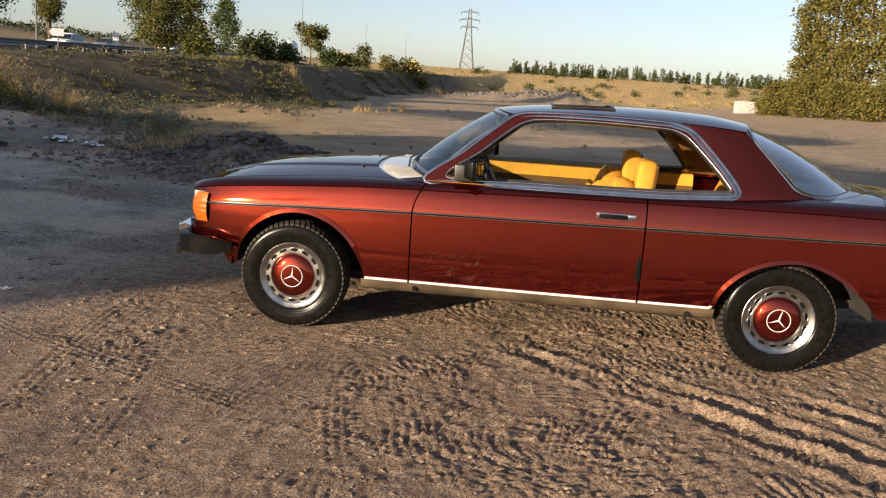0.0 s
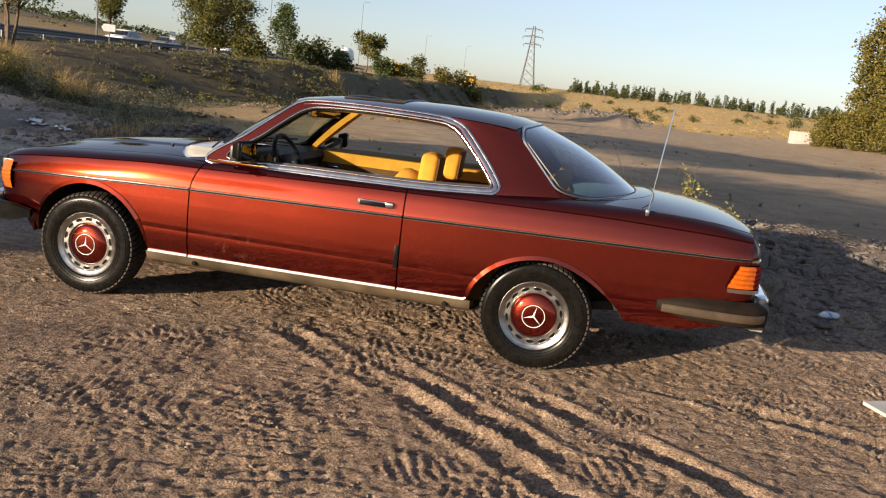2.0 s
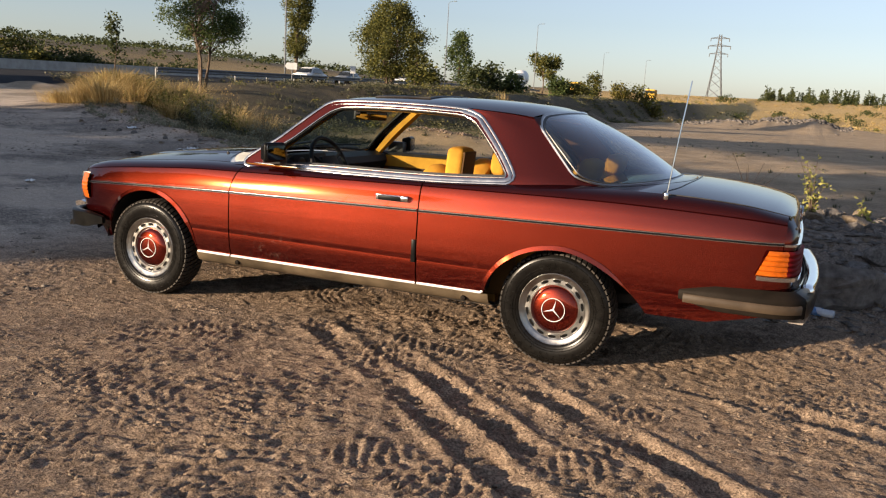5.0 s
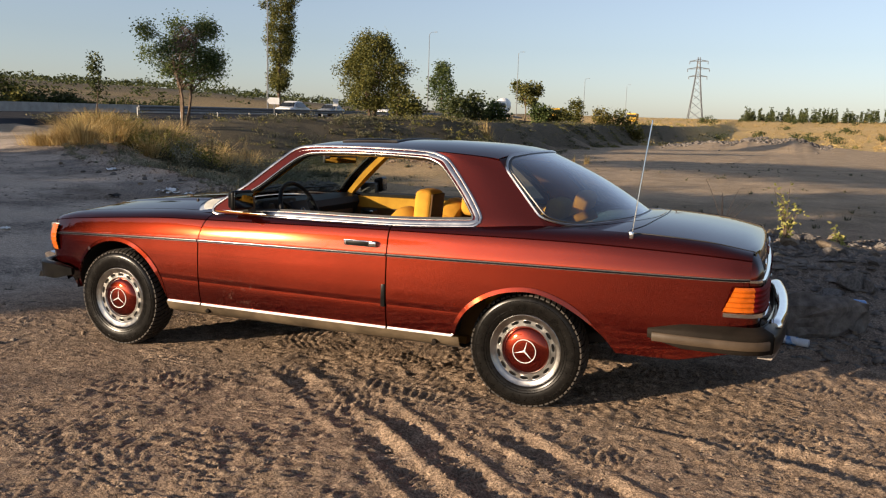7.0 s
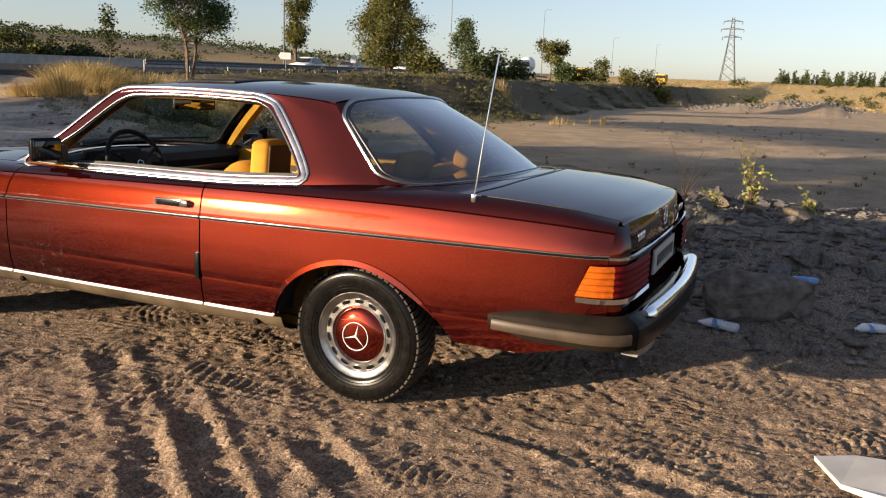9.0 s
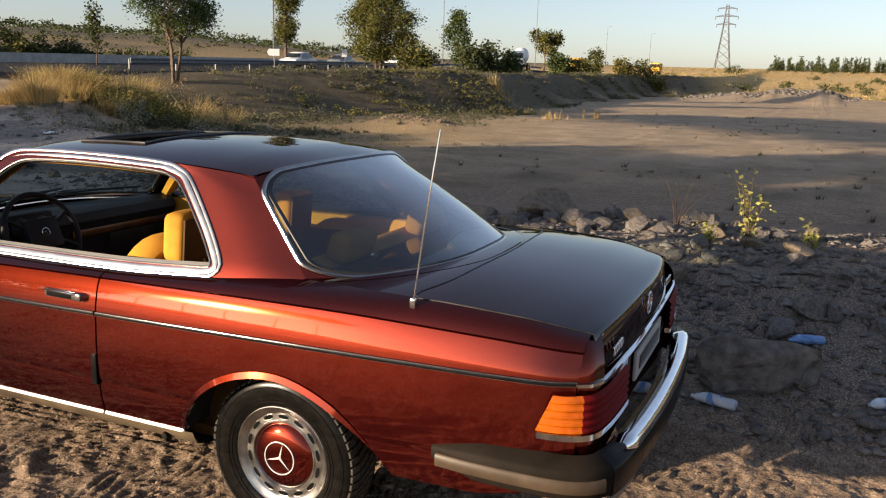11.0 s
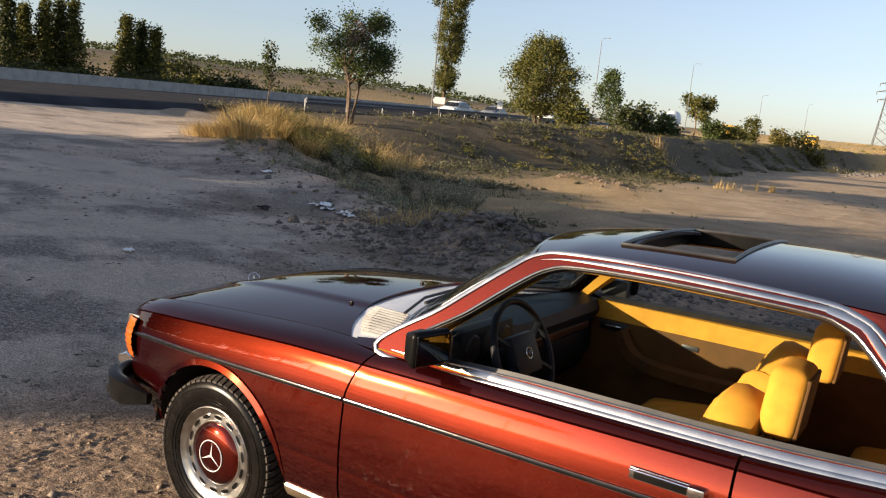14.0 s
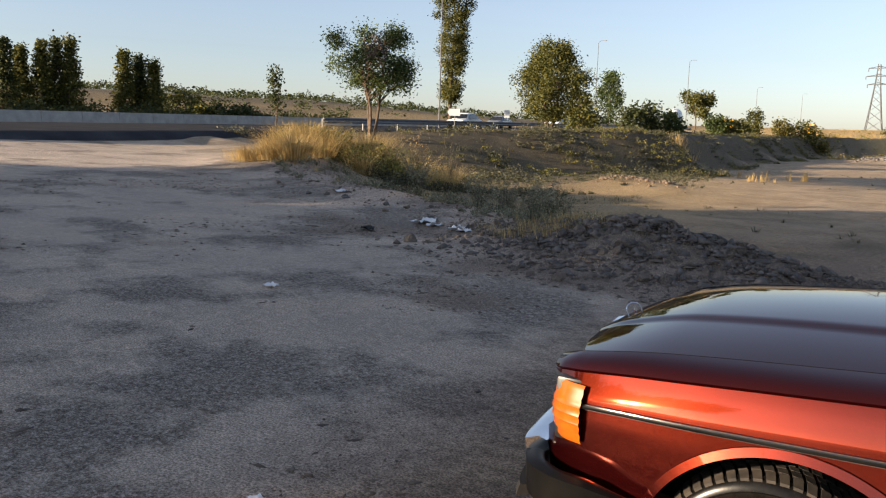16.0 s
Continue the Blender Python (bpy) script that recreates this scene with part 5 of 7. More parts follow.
def ground_z(x, y):
    x, y = np.asarray(x, float), np.asarray(y, float)
    sd = bank_distance(x, y)
    yard = np.minimum(np.maximum(-0.035 * (x + 2.5), 0), road_z(y))
    field = -0.40 + 0.25 * (fractal(x, y, 30, 3) - 0.5) + (0.10 * (fractal(x, y, 2.2, 5) - 0.5) + 0.07 * (fractal(x, y, 0.6, 6, 3) - 0.5)) * step(2, 8, sd)
    field = field + 1.3 * step(14, 40, x) * step(30, 110, y)
    z = yard + (field - yard) * step(1.5, 6.0, sd)
    left = step(-3.0, -6.5, x)
    z = z + left * 0.17 * np.exp(-((sd - 1.3) / 0.9) ** 2) * (0.55 + 0.9 * fractal(x, y, 1.7, 9))
    z = z + 0.45 * np.exp(-(((x + 15.3) / 2.0) ** 2 + ((y - 14.5) / 3.6) ** 2))
    pile = np.exp(-(((x + 3.9) / 1.6) ** 2 + ((y - 6.2 + 0.10 * (x + 3.9)) / 0.95) ** 2))
    z = z + pile * (0.36 + 0.30 * (fractal(x, y, 0.75, 21, 2) - 0.45) + 0.26 * (fractal(x, y, 0.22, 24, 3) - 0.5))
    rubble = step(0.5, 3.6, y) * step(7.5, 4.6, y) * step(-0.9, 1.0, x) * step(9.0, 5.0, x)
    z = z + np.clip(rubble, 0, 1) * (0.36 + 0.22 * (fractal(x, y, 0.7, 31, 3) - 0.45))
    mound = np.exp(-(((x + 11.0) / 2.2) ** 2 + ((y - 26) / 1.3) ** 2)) * 0.55 + np.exp(-(((x + 8.0) / 2.6) ** 2 + ((y - 16.5) / 0.9) ** 2)) * 0.30
    z = z + mound * (0.6 + 0.8 * fractal(x, y, 1.0, 41, 3))
    heap = np.exp(-(((x - 1) / 12) ** 2 + ((y - 122) / 5) ** 2))
    z = z + heap * (1.5 + 1.6 * (fractal(x, y, 4, 51, 3) - 0.5))
    top = np.interp(y, [18, 30, 45, 83, 124, 170, 240], [1.1, 1.4, 1.95, 2.25, 2.7, 3.2, 3.6]) + 0.35 * (fractal(x, y, 7, 45, 3) - 0.5)
    emb = step(0.0, 1.0, (bank_foot(y) - x) / np.interp(y, [20, 32, 48], [9.0, 7.0, 3.6])) * step(18, 30, y)
    z = z + emb * (top - z)
    on_road = step(2.0, 0.0, x - near_edge(y))
    z = z + on_road * (road_z(y) - 0.35 * step(-1.5, -4.0, x - near_edge(y)) - z)
    # far land: rises to the skyline
    R, az = np.hypot(x, y), np.degrees(np.arctan2(x, y))
    el = np.interp(az, [-180, -110, -70, -50, -41, -34, -28, -20, -6, 0, 10, 25, 60, 180], [0.6, 1.6, 2.25, 2.25, 2.1, 1.65, 1.30, 1.15, 1.15, 1.12, 1.15, 1.0, 0.6, 0.6])
    far = 1.4 + R * np.tan(np.radians(el)) * (0.97 + 0.06 * vnoise(az, R * 0, 2.5, 61))
    k = step(150, 460, R)
    z = z + k * (np.minimum(far, 1.4 + 700 * np.tan(np.radians(el))) - z)
    # fine relief near the car
    near = step(9, 5, np.hypot(x - 0.5, y + 1.5))
    near = near * (0.35 + 0.65 * step(-3.6, -2.2, x))
    flat_wheels = 1 - 0.9 * sum(np.exp(-(((x - a) / 0.20) ** 2 + ((y - b) / 0.16) ** 2)) for a, b in ((-1.355, -0.73), (1.355, -0.71), (-1.355, 0.73), (1.355, 0.71)))
    scraps = prints(x, y, 0.58, 0.038, 0.0042, 1, 0.65) + prints(x, y, 0.44, 0.034, 0.0040, 5, 0.5) + prints(x, y, 0.36, 0.048, 0.0046, 9, 0.35)
    rough = scraps + 0.012 * (fractal(x, y, 0.45, 71, 3) - 0.5) + 0.006 * (0.5 - np.abs(2 * fractal(x + 0.05 * y, y, 0.16, 75, 3) - 1)) + (0.25 + 1.0 * step(0.42, 0.62, fractal(x, y, 0.7, 73, 3))) * (0.008 * (0.5 - np.abs(2 * fractal(x + 0.3 * y, y - 0.2 * x, 0.062, 78, 2) - 1)) + 0.007 * (vnoise(x, y, 0.030, 77) - 0.5))
    churn = step(-1.6, 0.4, x) * step(-3.6, -2.6, y)
    clods = 0.006 * np.clip((fractal(x, y, 0.060, 81, 3) - 0.56) * 9, 0, 1) * (0.4 + 0.6 * churn) - 0.007 * np.clip((fractal(x, y, 0.10, 85, 3) - 0.60) * 8, 0, 1) * churn
    tracks = 0
    for off, half, depth in ((0.0, 0.080, 0.022), (0.27, 0.080, 0.017)):
        ox, oy = off * 0.62, off * 0.78
        tracks = tracks + rut(x, y, 0.05 + ox, -0.93 + oy * 0.55, 1.65 + ox, -2.22 + oy * 0.7, half, depth, 0.02)
    tracks = tracks + rut(x, y, 1.5, -1.3, 4.0, -3.2, 0.08, 0.02, 0.03) + rut(x, y, 2.0, -0.75, 4.5, -1.5, 0.08, 0.016, 0.03)
    for a, b, c, d, w, dp, cv in ((-0.95, -1.45, -0.55, -2.9, 0.085, 0.010, 0.10), (-0.65, -1.35, -0.15, -2.9, 0.085, 0.010, 0.12), (-1.9, -1.2, -1.5, -3.2, 0.09, 0.008, -0.05), (-2.5, -0.6, -2.0, -3.0, 0.09, 0.008, 0.05), (-3.3, -0.3, -2.6, -2.4, 0.09, 0.009, 0.05), (-0.2, -1.2, 0.9, -3.2, 0.08, 0.009, 0.0), (-1.1, -0.95, 1.2, -0.95, 0.09, 0.012, 0.0), (-0.9, -0.45, 1.2, -0.35, 0.1, 0.012, 0.0), (-3.0, -1.3, 0.3, -2.6, 0.085, 0.009, 0.03), (0.9, -2.6, 2.6, -3.6, 0.085, 0.01, 0.0), (1.9, -0.6, 4.2, -0.2, 0.085, 0.012, 0.03)):
        tracks = tracks + treads(x, y, a, b, c, d, w, dp, 0.05, cv)
    return z + near * flat_wheels * (rough * (0.6 + 0.6 * churn) + clods + tracks)


def lines(a, b, fine, reach, grow=1.16):
    mid = list(np.arange(a, b + fine / 2, fine))
    out, s, v = [], fine, b
    while v < reach:
        s *= grow
        v += s
        out.append(v)
    low, s, v = [], fine, a
    while v > -reach:
        s *= grow
        v -= s
        low.append(v)
    return np.array(low[::-1] + mid + out)


gx, gy = lines(-3.0, 4.2, 0.0130, 2600, 1.10), lines(-3.6, 0.6, 0.0130, 2600, 1.09)
X, Y = np.meshgrid(gx, gy, indexing="ij")
Z = ground_z(X, Y)
nx, ny = X.shape
me = bpy.data.meshes.new("ground")
idx = np.arange(nx * ny).reshape(nx, ny)
quads = np.stack([idx[:-1, :-1], idx[1:, :-1], idx[1:, 1:], idx[:-1, 1:]], -1).reshape(-1, 4)
me.vertices.add(nx * ny)
me.vertices.foreach_set("co", np.stack([X, Y, Z], -1).reshape(-1))
me.loops.add(quads.size)
me.loops.foreach_set("vertex_index", quads.reshape(-1))
me.polygons.add(len(quads))
me.polygons.foreach_set("loop_start", np.arange(0, quads.size, 4))
me.polygons.foreach_set("loop_total", np.full(len(quads), 4))
me.polygons.foreach_set("use_smooth", np.ones(len(quads), bool))
me.update()
# soil kinds: dry grass, dark gravel, pale dust
SD = bank_distance(X, Y)
R = np.hypot(X, Y)
grass_soil = np.clip(step(118, 150, R) * (1 - 0.7 * step(-1.5, 0.8, bank_foot(Y) - X) * step(230, 170, R)) * 0.95 + step(2, 5, SD) * step(-2.0, -9.0, X + 0.1 * Y) * (0.15 + 0.45 * fractal(X, Y, 4, 90)) * step(60, 20, Y) + 0, 0, 1)
# Embankment soil darkened, partly in place of the shade on its face.
emb_shade_soil = step(-1.5, 0.8, bank_foot(Y) - X) * step(20, 30, Y) * step(230, 170, R)
gravel = np.clip(0.75 * emb_shade_soil + 0.6 * step(3, 7, SD) * step(-4.0, -8.0, X + 0.2 * Y) * step(58, 50, Y) * (R < 90) + step(0.6, 1.8, Y) * step(9.0, 5.5, Y) * step(-1.2, 0.6, X) + np.exp(-(((X + 3.9) / 1.9) ** 2 + ((Y - 6.1) / 1.3) ** 2)) + 0.8 * step(0.50, 0.62, fractal(X, Y, 1.5, 95)) * step(-1.9, -3.2, X) * step(1.0, -0.5, SD) * step(20, 8, R), 0, 1)
# Yard dust; bank and field are also made paler to look sunlit.
dust = np.maximum(np.maximum(step(-2.4, -3.8, X) * step(1.6, 0.8, SD), 0.55 * step(-3.5, -5.5, X) * step(4.2, 2.6, SD)), 0.45 * step(10, 22, Y) * (1 - emb_shade_soil))
weedy = np.clip(0.4 * np.exp(-(((X + 4.0) / 1.7) ** 2 + ((Y - 6.1) / 1.2) ** 2)) + 0.55 * step(0.45, 0.62, fractal(X, Y, 2.4, 99, 4)) * step(1.5, 4, SD) * step(26, 12, Y) * step(12, 4, X) + emb_shade_soil * (0.75 + 0.5 * fractal(X, Y, 3, 97)) + 0.55 * step(3, 7, SD) * step(-5.0, -9.0, X + 0.2 * Y) * step(50, 40, Y) * (R < 90) + step(160, 330, R) * step(-60, -140, X) * np.clip(0.86 + 1.8 * (fractal(X, Y, 90, 98) - 0.5), 0.58, 1), 0, 1)
col = me.color_attributes.new("soil", "FLOAT_COLOR", "POINT")
# Extra dry tone on the field, painted in for its sunlit look.
col.data.foreach_set("color", np.stack([np.clip(grass_soil + 0.26 * step(9, 20, Y) * (1 - emb_shade_soil), 0, 1), gravel, dust, weedy], -1).reshape(-1).astype(np.float32))


def soil_material():
    m, nt, p = nodes_of("sandy_soil")
    at = nt.nodes.new("ShaderNodeVertexColor")
    at.layer_name = "soil"
    sep = nt.nodes.new("ShaderNodeSeparateColor")
    nt.links.new(at.outputs[0], sep.inputs[0])
    big, small, tiny = noise_node(nt, 0.9, 6, 0.6), noise_node(nt, 14, 6, 0.65), noise_node(nt, 90, 4, 0.7)

    def mix(fac, a, b):
        x = nt.nodes.new("ShaderNodeMix")
        x.data_type = "RGBA"
        nt.links.new(fac, x.inputs[0]), nt.links.new(a, x.inputs[6]), nt.links.new(b, x.inputs[7])
        return x.outputs[2]
    sand = ramp(nt, small.outputs[0], [(0.28, (0.13, 0.094, 0.068)), (0.5, (0.24, 0.18, 0.132)), (0.72, (0.38, 0.295, 0.218))]).outputs[0]
    pale = ramp(nt, small.outputs[0], [(0.25, (0.38, 0.325, 0.275)), (0.75, (0.54, 0.47, 0.40))]).outputs[0]
    dark = ramp(nt, tiny.outputs[0], [(0.3, (0.085, 0.068, 0.054)), (0.72, (0.34, 0.28, 0.228))]).outputs[0]
    dry = ramp(nt, small.outputs[0], [(0.2, (0.20, 0.145, 0.06)), (0.5, (0.44, 0.31, 0.125)), (0.8, (0.58, 0.43, 0.19))]).outputs[0]
    tone = ramp(nt, big.outputs[0], [(0.3, (0.78, 0.78, 0.78)), (0.7, (1.08, 1.06, 1.02))]).outputs[0]
    patch = noise_node(nt, 0.55, 12, 0.68)
    grit_ = ramp(nt, patch.outputs[0], [(0.485, (0.06, 0.06, 0.06)), (0.56, (0.85, 0.85, 0.85))]).outputs[0]
    mid = noise_node(nt, 30, 9, 0.82)
    coarse = ramp(nt, mid.outputs[0], [(0.42, (0.06, 0.054, 0.050)), (0.50, (0.20, 0.178, 0.158)), (0.60, (0.40, 0.36, 0.32))]).outputs[0]
    pale = mix(grit_, pale, coarse)
    c = mix(sep.outputs[2], sand, pale)
    c = mix(sep.outputs[1], c, dark)
    broad = noise_node(nt, 0.04, 8, 0.7)
    pale_dry = ramp(nt, small.outputs[0], [(0.2, (0.31, 0.222, 0.095)), (0.8, (0.58, 0.43, 0.21))]).outputs[0]
    dry = mix(ramp(nt, broad.outputs[0], [(0.45, (0, 0, 0)), (0.56, (1, 1, 1))]).outputs[0], dry, pale_dry)
    c = mix(sep.outputs[0], c, dry)
    earth = ramp(nt, small.outputs[0], [(0.3, (0.058, 0.050, 0.034)), (0.55, (0.115, 0.098, 0.067)), (0.8, (0.20, 0.168, 0.112))]).outputs[0]
    c = mix(at.outputs[1], c, earth)
    mul = nt.nodes.new("ShaderNodeMix")
    mul.data_type, mul.blend_type = "RGBA", "MULTIPLY"
    mul.inputs[0].default_value = 1.0
    nt.links.new(c, mul.inputs[6]), nt.links.new(tone, mul.inputs[7])
    fine = nt.nodes.new("ShaderNodeMix")
    fine.data_type, fine.blend_type = "RGBA", "MULTIPLY"
    fine.inputs[0].default_value = 1.0
    nt.links.new(mul.outputs[2], fine.inputs[6])
    nt.links.new(ramp(nt, tiny.outputs[0], [(0.39, (0.58, 0.56, 0.53)), (0.50, (1.14, 1.11, 1.07)), (0.62, (1.78, 1.72, 1.64))]).outputs[0], fine.inputs[7])
    nt.links.new(fine.outputs[2], p.inputs["Base Color"])
    vor = nt.nodes.new("ShaderNodeTexVoronoi")
    vor.inputs["Scale"].default_value = 22
    warp_ = noise_node(nt, 7, 4, 0.6)
    tcv = nt.nodes.new("ShaderNodeTexCoord")
    addv = nt.nodes.new("ShaderNodeMixRGB")
    addv.blend_type = "ADD"
    addv.inputs[0].default_value = 0.12
    nt.links.new(tcv.outputs["Object"], addv.inputs[1]), nt.links.new(warp_.outputs[1], addv.inputs[2])
    nt.links.new(addv.outputs[0], vor.inputs["Vector"])
    b0 = bump(nt, vor.outputs["Distance"], 0.30, 0.015)
    b1 = bump(nt, small.outputs[0], 0.7, 0.03, b0)
    b2 = bump(nt, tiny.outputs[0], 1.0, 0.012, b1)
    nt.links.new(b2.outputs[0], p.inputs["Normal"])
    p.inputs["Roughness"].default_value, p.inputs["Specular IOR Level"].default_value = 0.95, 0.15
    return m


me.materials.append(soil_material())
tagged(new("ground", me), "sandy soil with tyre tracks, dusty yard and dry field", "ground", kind="structure")


def zg(x, y):
    return float(ground_z(np.array([x]), np.array([y]))[0])


# ---- trees and plants ----
BARK = surface("grey_brown_bark", (0.07, 0.05, 0.035), (0.17, 0.125, 0.09), 5, 0.95, 0.0, 0.8, 30, 0.02, spec=0.1)
LEAF_OLIVE = leaf_material("olive_leaves", (0.048, 0.056, 0.014), (0.098, 0.100, 0.022), (0.18, 0.16, 0.036))
LEAF_GREEN = leaf_material("fresh_leaves", (0.032, 0.052, 0.015), (0.068, 0.095, 0.025), (0.125, 0.145, 0.04))
LEAF_DARK = leaf_material("dark_leaves", (0.026, 0.036, 0.012), (0.052, 0.064, 0.018), (0.095, 0.10, 0.03))
LEAF_GOLD = leaf_material("yellowing_leaves", (0.065, 0.066, 0.015), (0.13, 0.115, 0.024), (0.23, 0.18, 0.038))
LEAF_LIME = leaf_material("yellow_green_weed_leaves", (0.19, 0.20, 0.05), (0.35, 0.33, 0.09), (0.50, 0.45, 0.15), 0.4)
STRAW = leaf_material("dry_straw", (0.30, 0.205, 0.075), (0.50, 0.355, 0.14), (0.70, 0.54, 0.25), 0.4)
GREEN_STRAW = leaf_material("half_dry_grass", (0.07, 0.088, 0.02), (0.17, 0.165, 0.04), (0.34, 0.26, 0.07), 0.3)
GREY_WEED = leaf_material("grey_green_weeds", (0.046, 0.050, 0.028), (0.092, 0.092, 0.052), (0.17, 0.155, 0.09), 0.25)
GOLD_WEED = leaf_material("yellow_green_bush_leaves", (0.11, 0.115, 0.025), (0.24, 0.22, 0.05), (0.42, 0.34, 0.09), 0.4)
SAGE = leaf_material("pale_sage_leaves", (0.12, 0.122, 0.080), (0.23, 0.225, 0.15), (0.38, 0.355, 0.24), 0.3)


def leaf_cloud(rng, centres, per, spread, size, lean=0.0):
    """Many small leaf blades scattered round clump centres."""
    C = np.repeat(np.asarray(centres, float), per, 0)
    n = len(C)
    P = C + rng.normal(0, 1, (n, 3)) * np.asarray(spread)
    a = rng.uniform(0, 2 * np.pi, n)
    t = np.stack([np.cos(a), np.sin(a), rng.uniform(-0.8, 0.8, n) + lean], -1)
    t /= np.linalg.norm(t, axis=1)[:, None]
    u = rng.normal(0, 1, (n, 3))
    b = np.cross(t, u)
    b /= np.linalg.norm(b, axis=1)[:, None] + 1e-9
    s = size * rng.uniform(0.6, 1.4, n)[:, None]
    V = np.stack([P, P + t * s * 0.5 + b * s * 0.32, P + t * s, P + t * s * 0.5 - b * s * 0.32], 1).reshape(-1, 3)
    F = np.arange(4 * n).reshape(-1, 4)
    return V, F


def quad_mesh(name, V, F, mat, parent=None, label="", smooth=False):
    me = bpy.data.meshes.new(name)
    k = F.shape[1]
    me.vertices.add(len(V))
    me.vertices.foreach_set("co", np.asarray(V, np.float32).reshape(-1))
    me.loops.add(F.size)
    me.loops.foreach_set("vertex_index", F.reshape(-1).astype(np.int32))
    me.polygons.add(len(F))
    me.polygons.foreach_set("loop_start", np.arange(0, F.size, k))
    me.polygons.foreach_set("loop_total", np.full(len(F), k))
    me.update()
    me.materials.append(mat)
    ob = new(name, me)
    ob.parent = parent
    if label:
        ob["label"] = label
    return ob


def loose_crown(rng, n, low, high, radius, shape, hollow=0.55):
    """Clump centres, evenly strewn in a dense crown."""
    out = []
    lob = rng.uniform(0, 6.28, 4)
    while len(out) < n:
        t, a = rng.uniform(0, 1), rng.uniform(0, 2 * np.pi)
        q = 1 + 0.22 * math.sin(2 * a + lob[0] + 5 * t) + 0.16 * math.sin(5 * a + lob[1] - 9 * t) + 0.12 * math.sin(17 * t + lob[2])
        r = radius * shape(t) * q * (hollow + (1 - hollow) * rng.uniform(0, 1)) * rng.uniform(0.75, 1.0)
        out.append((r * math.cos(a), r * math.sin(a), low + (high - low) * t))
    return out


def crown_points(rng, n, low, high, radius, shape, hollow=0.3):
    """Clump centres, gathered on boughs, in a crown whose half-width at height t (0 to 1) is radius * shape(t)."""
    out = []
    lob = rng.uniform(0, 6.28, 4)
    boughs = max(n // 7, 5)
    while len(out) < n:
        t, a = rng.uniform(0.04, 0.98), rng.uniform(0, 2 * np.pi)
        q = 1 + 0.10 * math.sin(2 * a + lob[0] + 5 * t) + 0.12 * math.sin(5 * a + lob[1] - 9 * t)
        r = radius * shape(t) * q * (hollow + (1 - hollow) * rng.uniform(0, 1) ** 0.5) * 0.86
        size = 0.42 * radius / boughs ** 0.33
        for k in range(7):
            d = rng.normal(0, 1, 3) * size * np.array([0.8, 0.8, 0.45])
            out.append((r * math.cos(a) + d[0], r * math.sin(a) + d[1], low + (high - low) * t + d[2]))
    return out[:n]


def tree(name, label, x, y, height, low, radius, shape, mat, clumps=90, per=40, leaf=0.3, spread=0.35, trunk_r=0.14, stems=1, seed=1, limbs=9, group="", z=None, upward=0.5, boughs=False):
    rng = np.random.default_rng(seed)
    base = zg(x, y) if z is None else z
    ob = thing(name, label, "tree", group, (x, y, base - 0.05))
    centres = (crown_points if boughs else loose_crown)(rng, clumps, low, height, radius, shape)
    sheets = []
    for k in range(stems):
        a = 2 * math.pi * k / max(stems, 1) + seed
        lean = 0 if stems == 1 else 0.35
        top = Vector((lean * radius * math.cos(a), lean * radius * math.sin(a), low + (height - low) * 0.8))
        foot = Vector((0.12 * (stems > 1) * math.cos(a), 0.12 * (stems > 1) * math.sin(a), 0))
        path = resample([foot, foot.lerp(top, 0.35) + Vector((rng.normal(0, 0.1), rng.normal(0, 0.1), 0)), foot.lerp(top, 0.7) + Vector((rng.normal(0, 0.15), rng.normal(0, 0.15), 0)), top], 10)
        sheets.append(tube(path, trunk_r, 7, up=(1, 0.2, 0), scale=lambda t: 1 - 0.85 * t))
        for c in rng.choice(len(centres), min(limbs, len(centres)), replace=False):
            tip = Vector(centres[c])
            h = max(low * 0.75, min(tip.z - upward * radius, top.z))
            root = foot.lerp(top, min(max(h / top.z, 0.15), 0.95))
            sheets.append(tube(resample([root, root.lerp(tip, 0.5) + Vector((0, 0, 0.12 * radius)), tip], 5), trunk_r * 0.34, 5, up=(0.3, 0.2, 1), scale=lambda t: 1 - 0.8 * t))
    part("trunk", both(*sheets), BARK, ob)
    V, F = leaf_cloud(rng, centres, per, (spread, spread, spread), leaf)
    quad_mesh("crown", V, F, mat, ob)
    return ob


def az(deg, d, eye=(-1.04, -2.86)):
    return eye[0] + d * math.sin(radians(deg)), eye[1] + d * math.cos(radians(deg))


ROUND = lambda t: math.sqrt(max(0.02, 1 - (1.7 * (t - 0.45)) ** 2)) * (1.0 if t > 0.2 else 0.6 + 2 * t)
UMBRELLA = lambda t: 0.55 + 0.5 * math.sin(math.pi * min(t * 0.75 + 0.1, 1))
COLUMN = lambda t: (0.32 + 1.1 * t if t < 0.5 else 0.87 - 0.2 * (t - 0.5)) * (1 if t < 0.85 else 1 - 4 * (t - 0.85))

tree("acacia_tree", "open-crowned green acacia tree beside the highway", *az(-37.4, 39), 5.15, 2.35, 2.0, UMBRELLA, LEAF_GREEN, 126, 120, 0.105, 0.235, 0.085, 3, 11, 34, boughs=True)
tree("poplar_tree", "tall slender poplar tree beside the highway", *az(-31.95, 75), 13.9, 3.0, 1.9, COLUMN, LEAF_OLIVE, 250, 90, 0.16, 0.24, 0.18, 1, 12, 36)
tree("round_tree", "broad round-crowned olive green tree by the road", *az(-25.15, 63), 6.3, 0.9, 2.55, ROUND, LEAF_OLIVE, 300, 84, 0.155, 0.30, 0.15, 2, 13, 16)
tree("round_tree", "low bushy tree beside a larger tree", *az(-23.2, 62), 3.0, 0.4, 0.85, ROUND, LEAF_OLIVE, 50, 30, 0.2, 0.24, 0.07, 2, 14, 5)
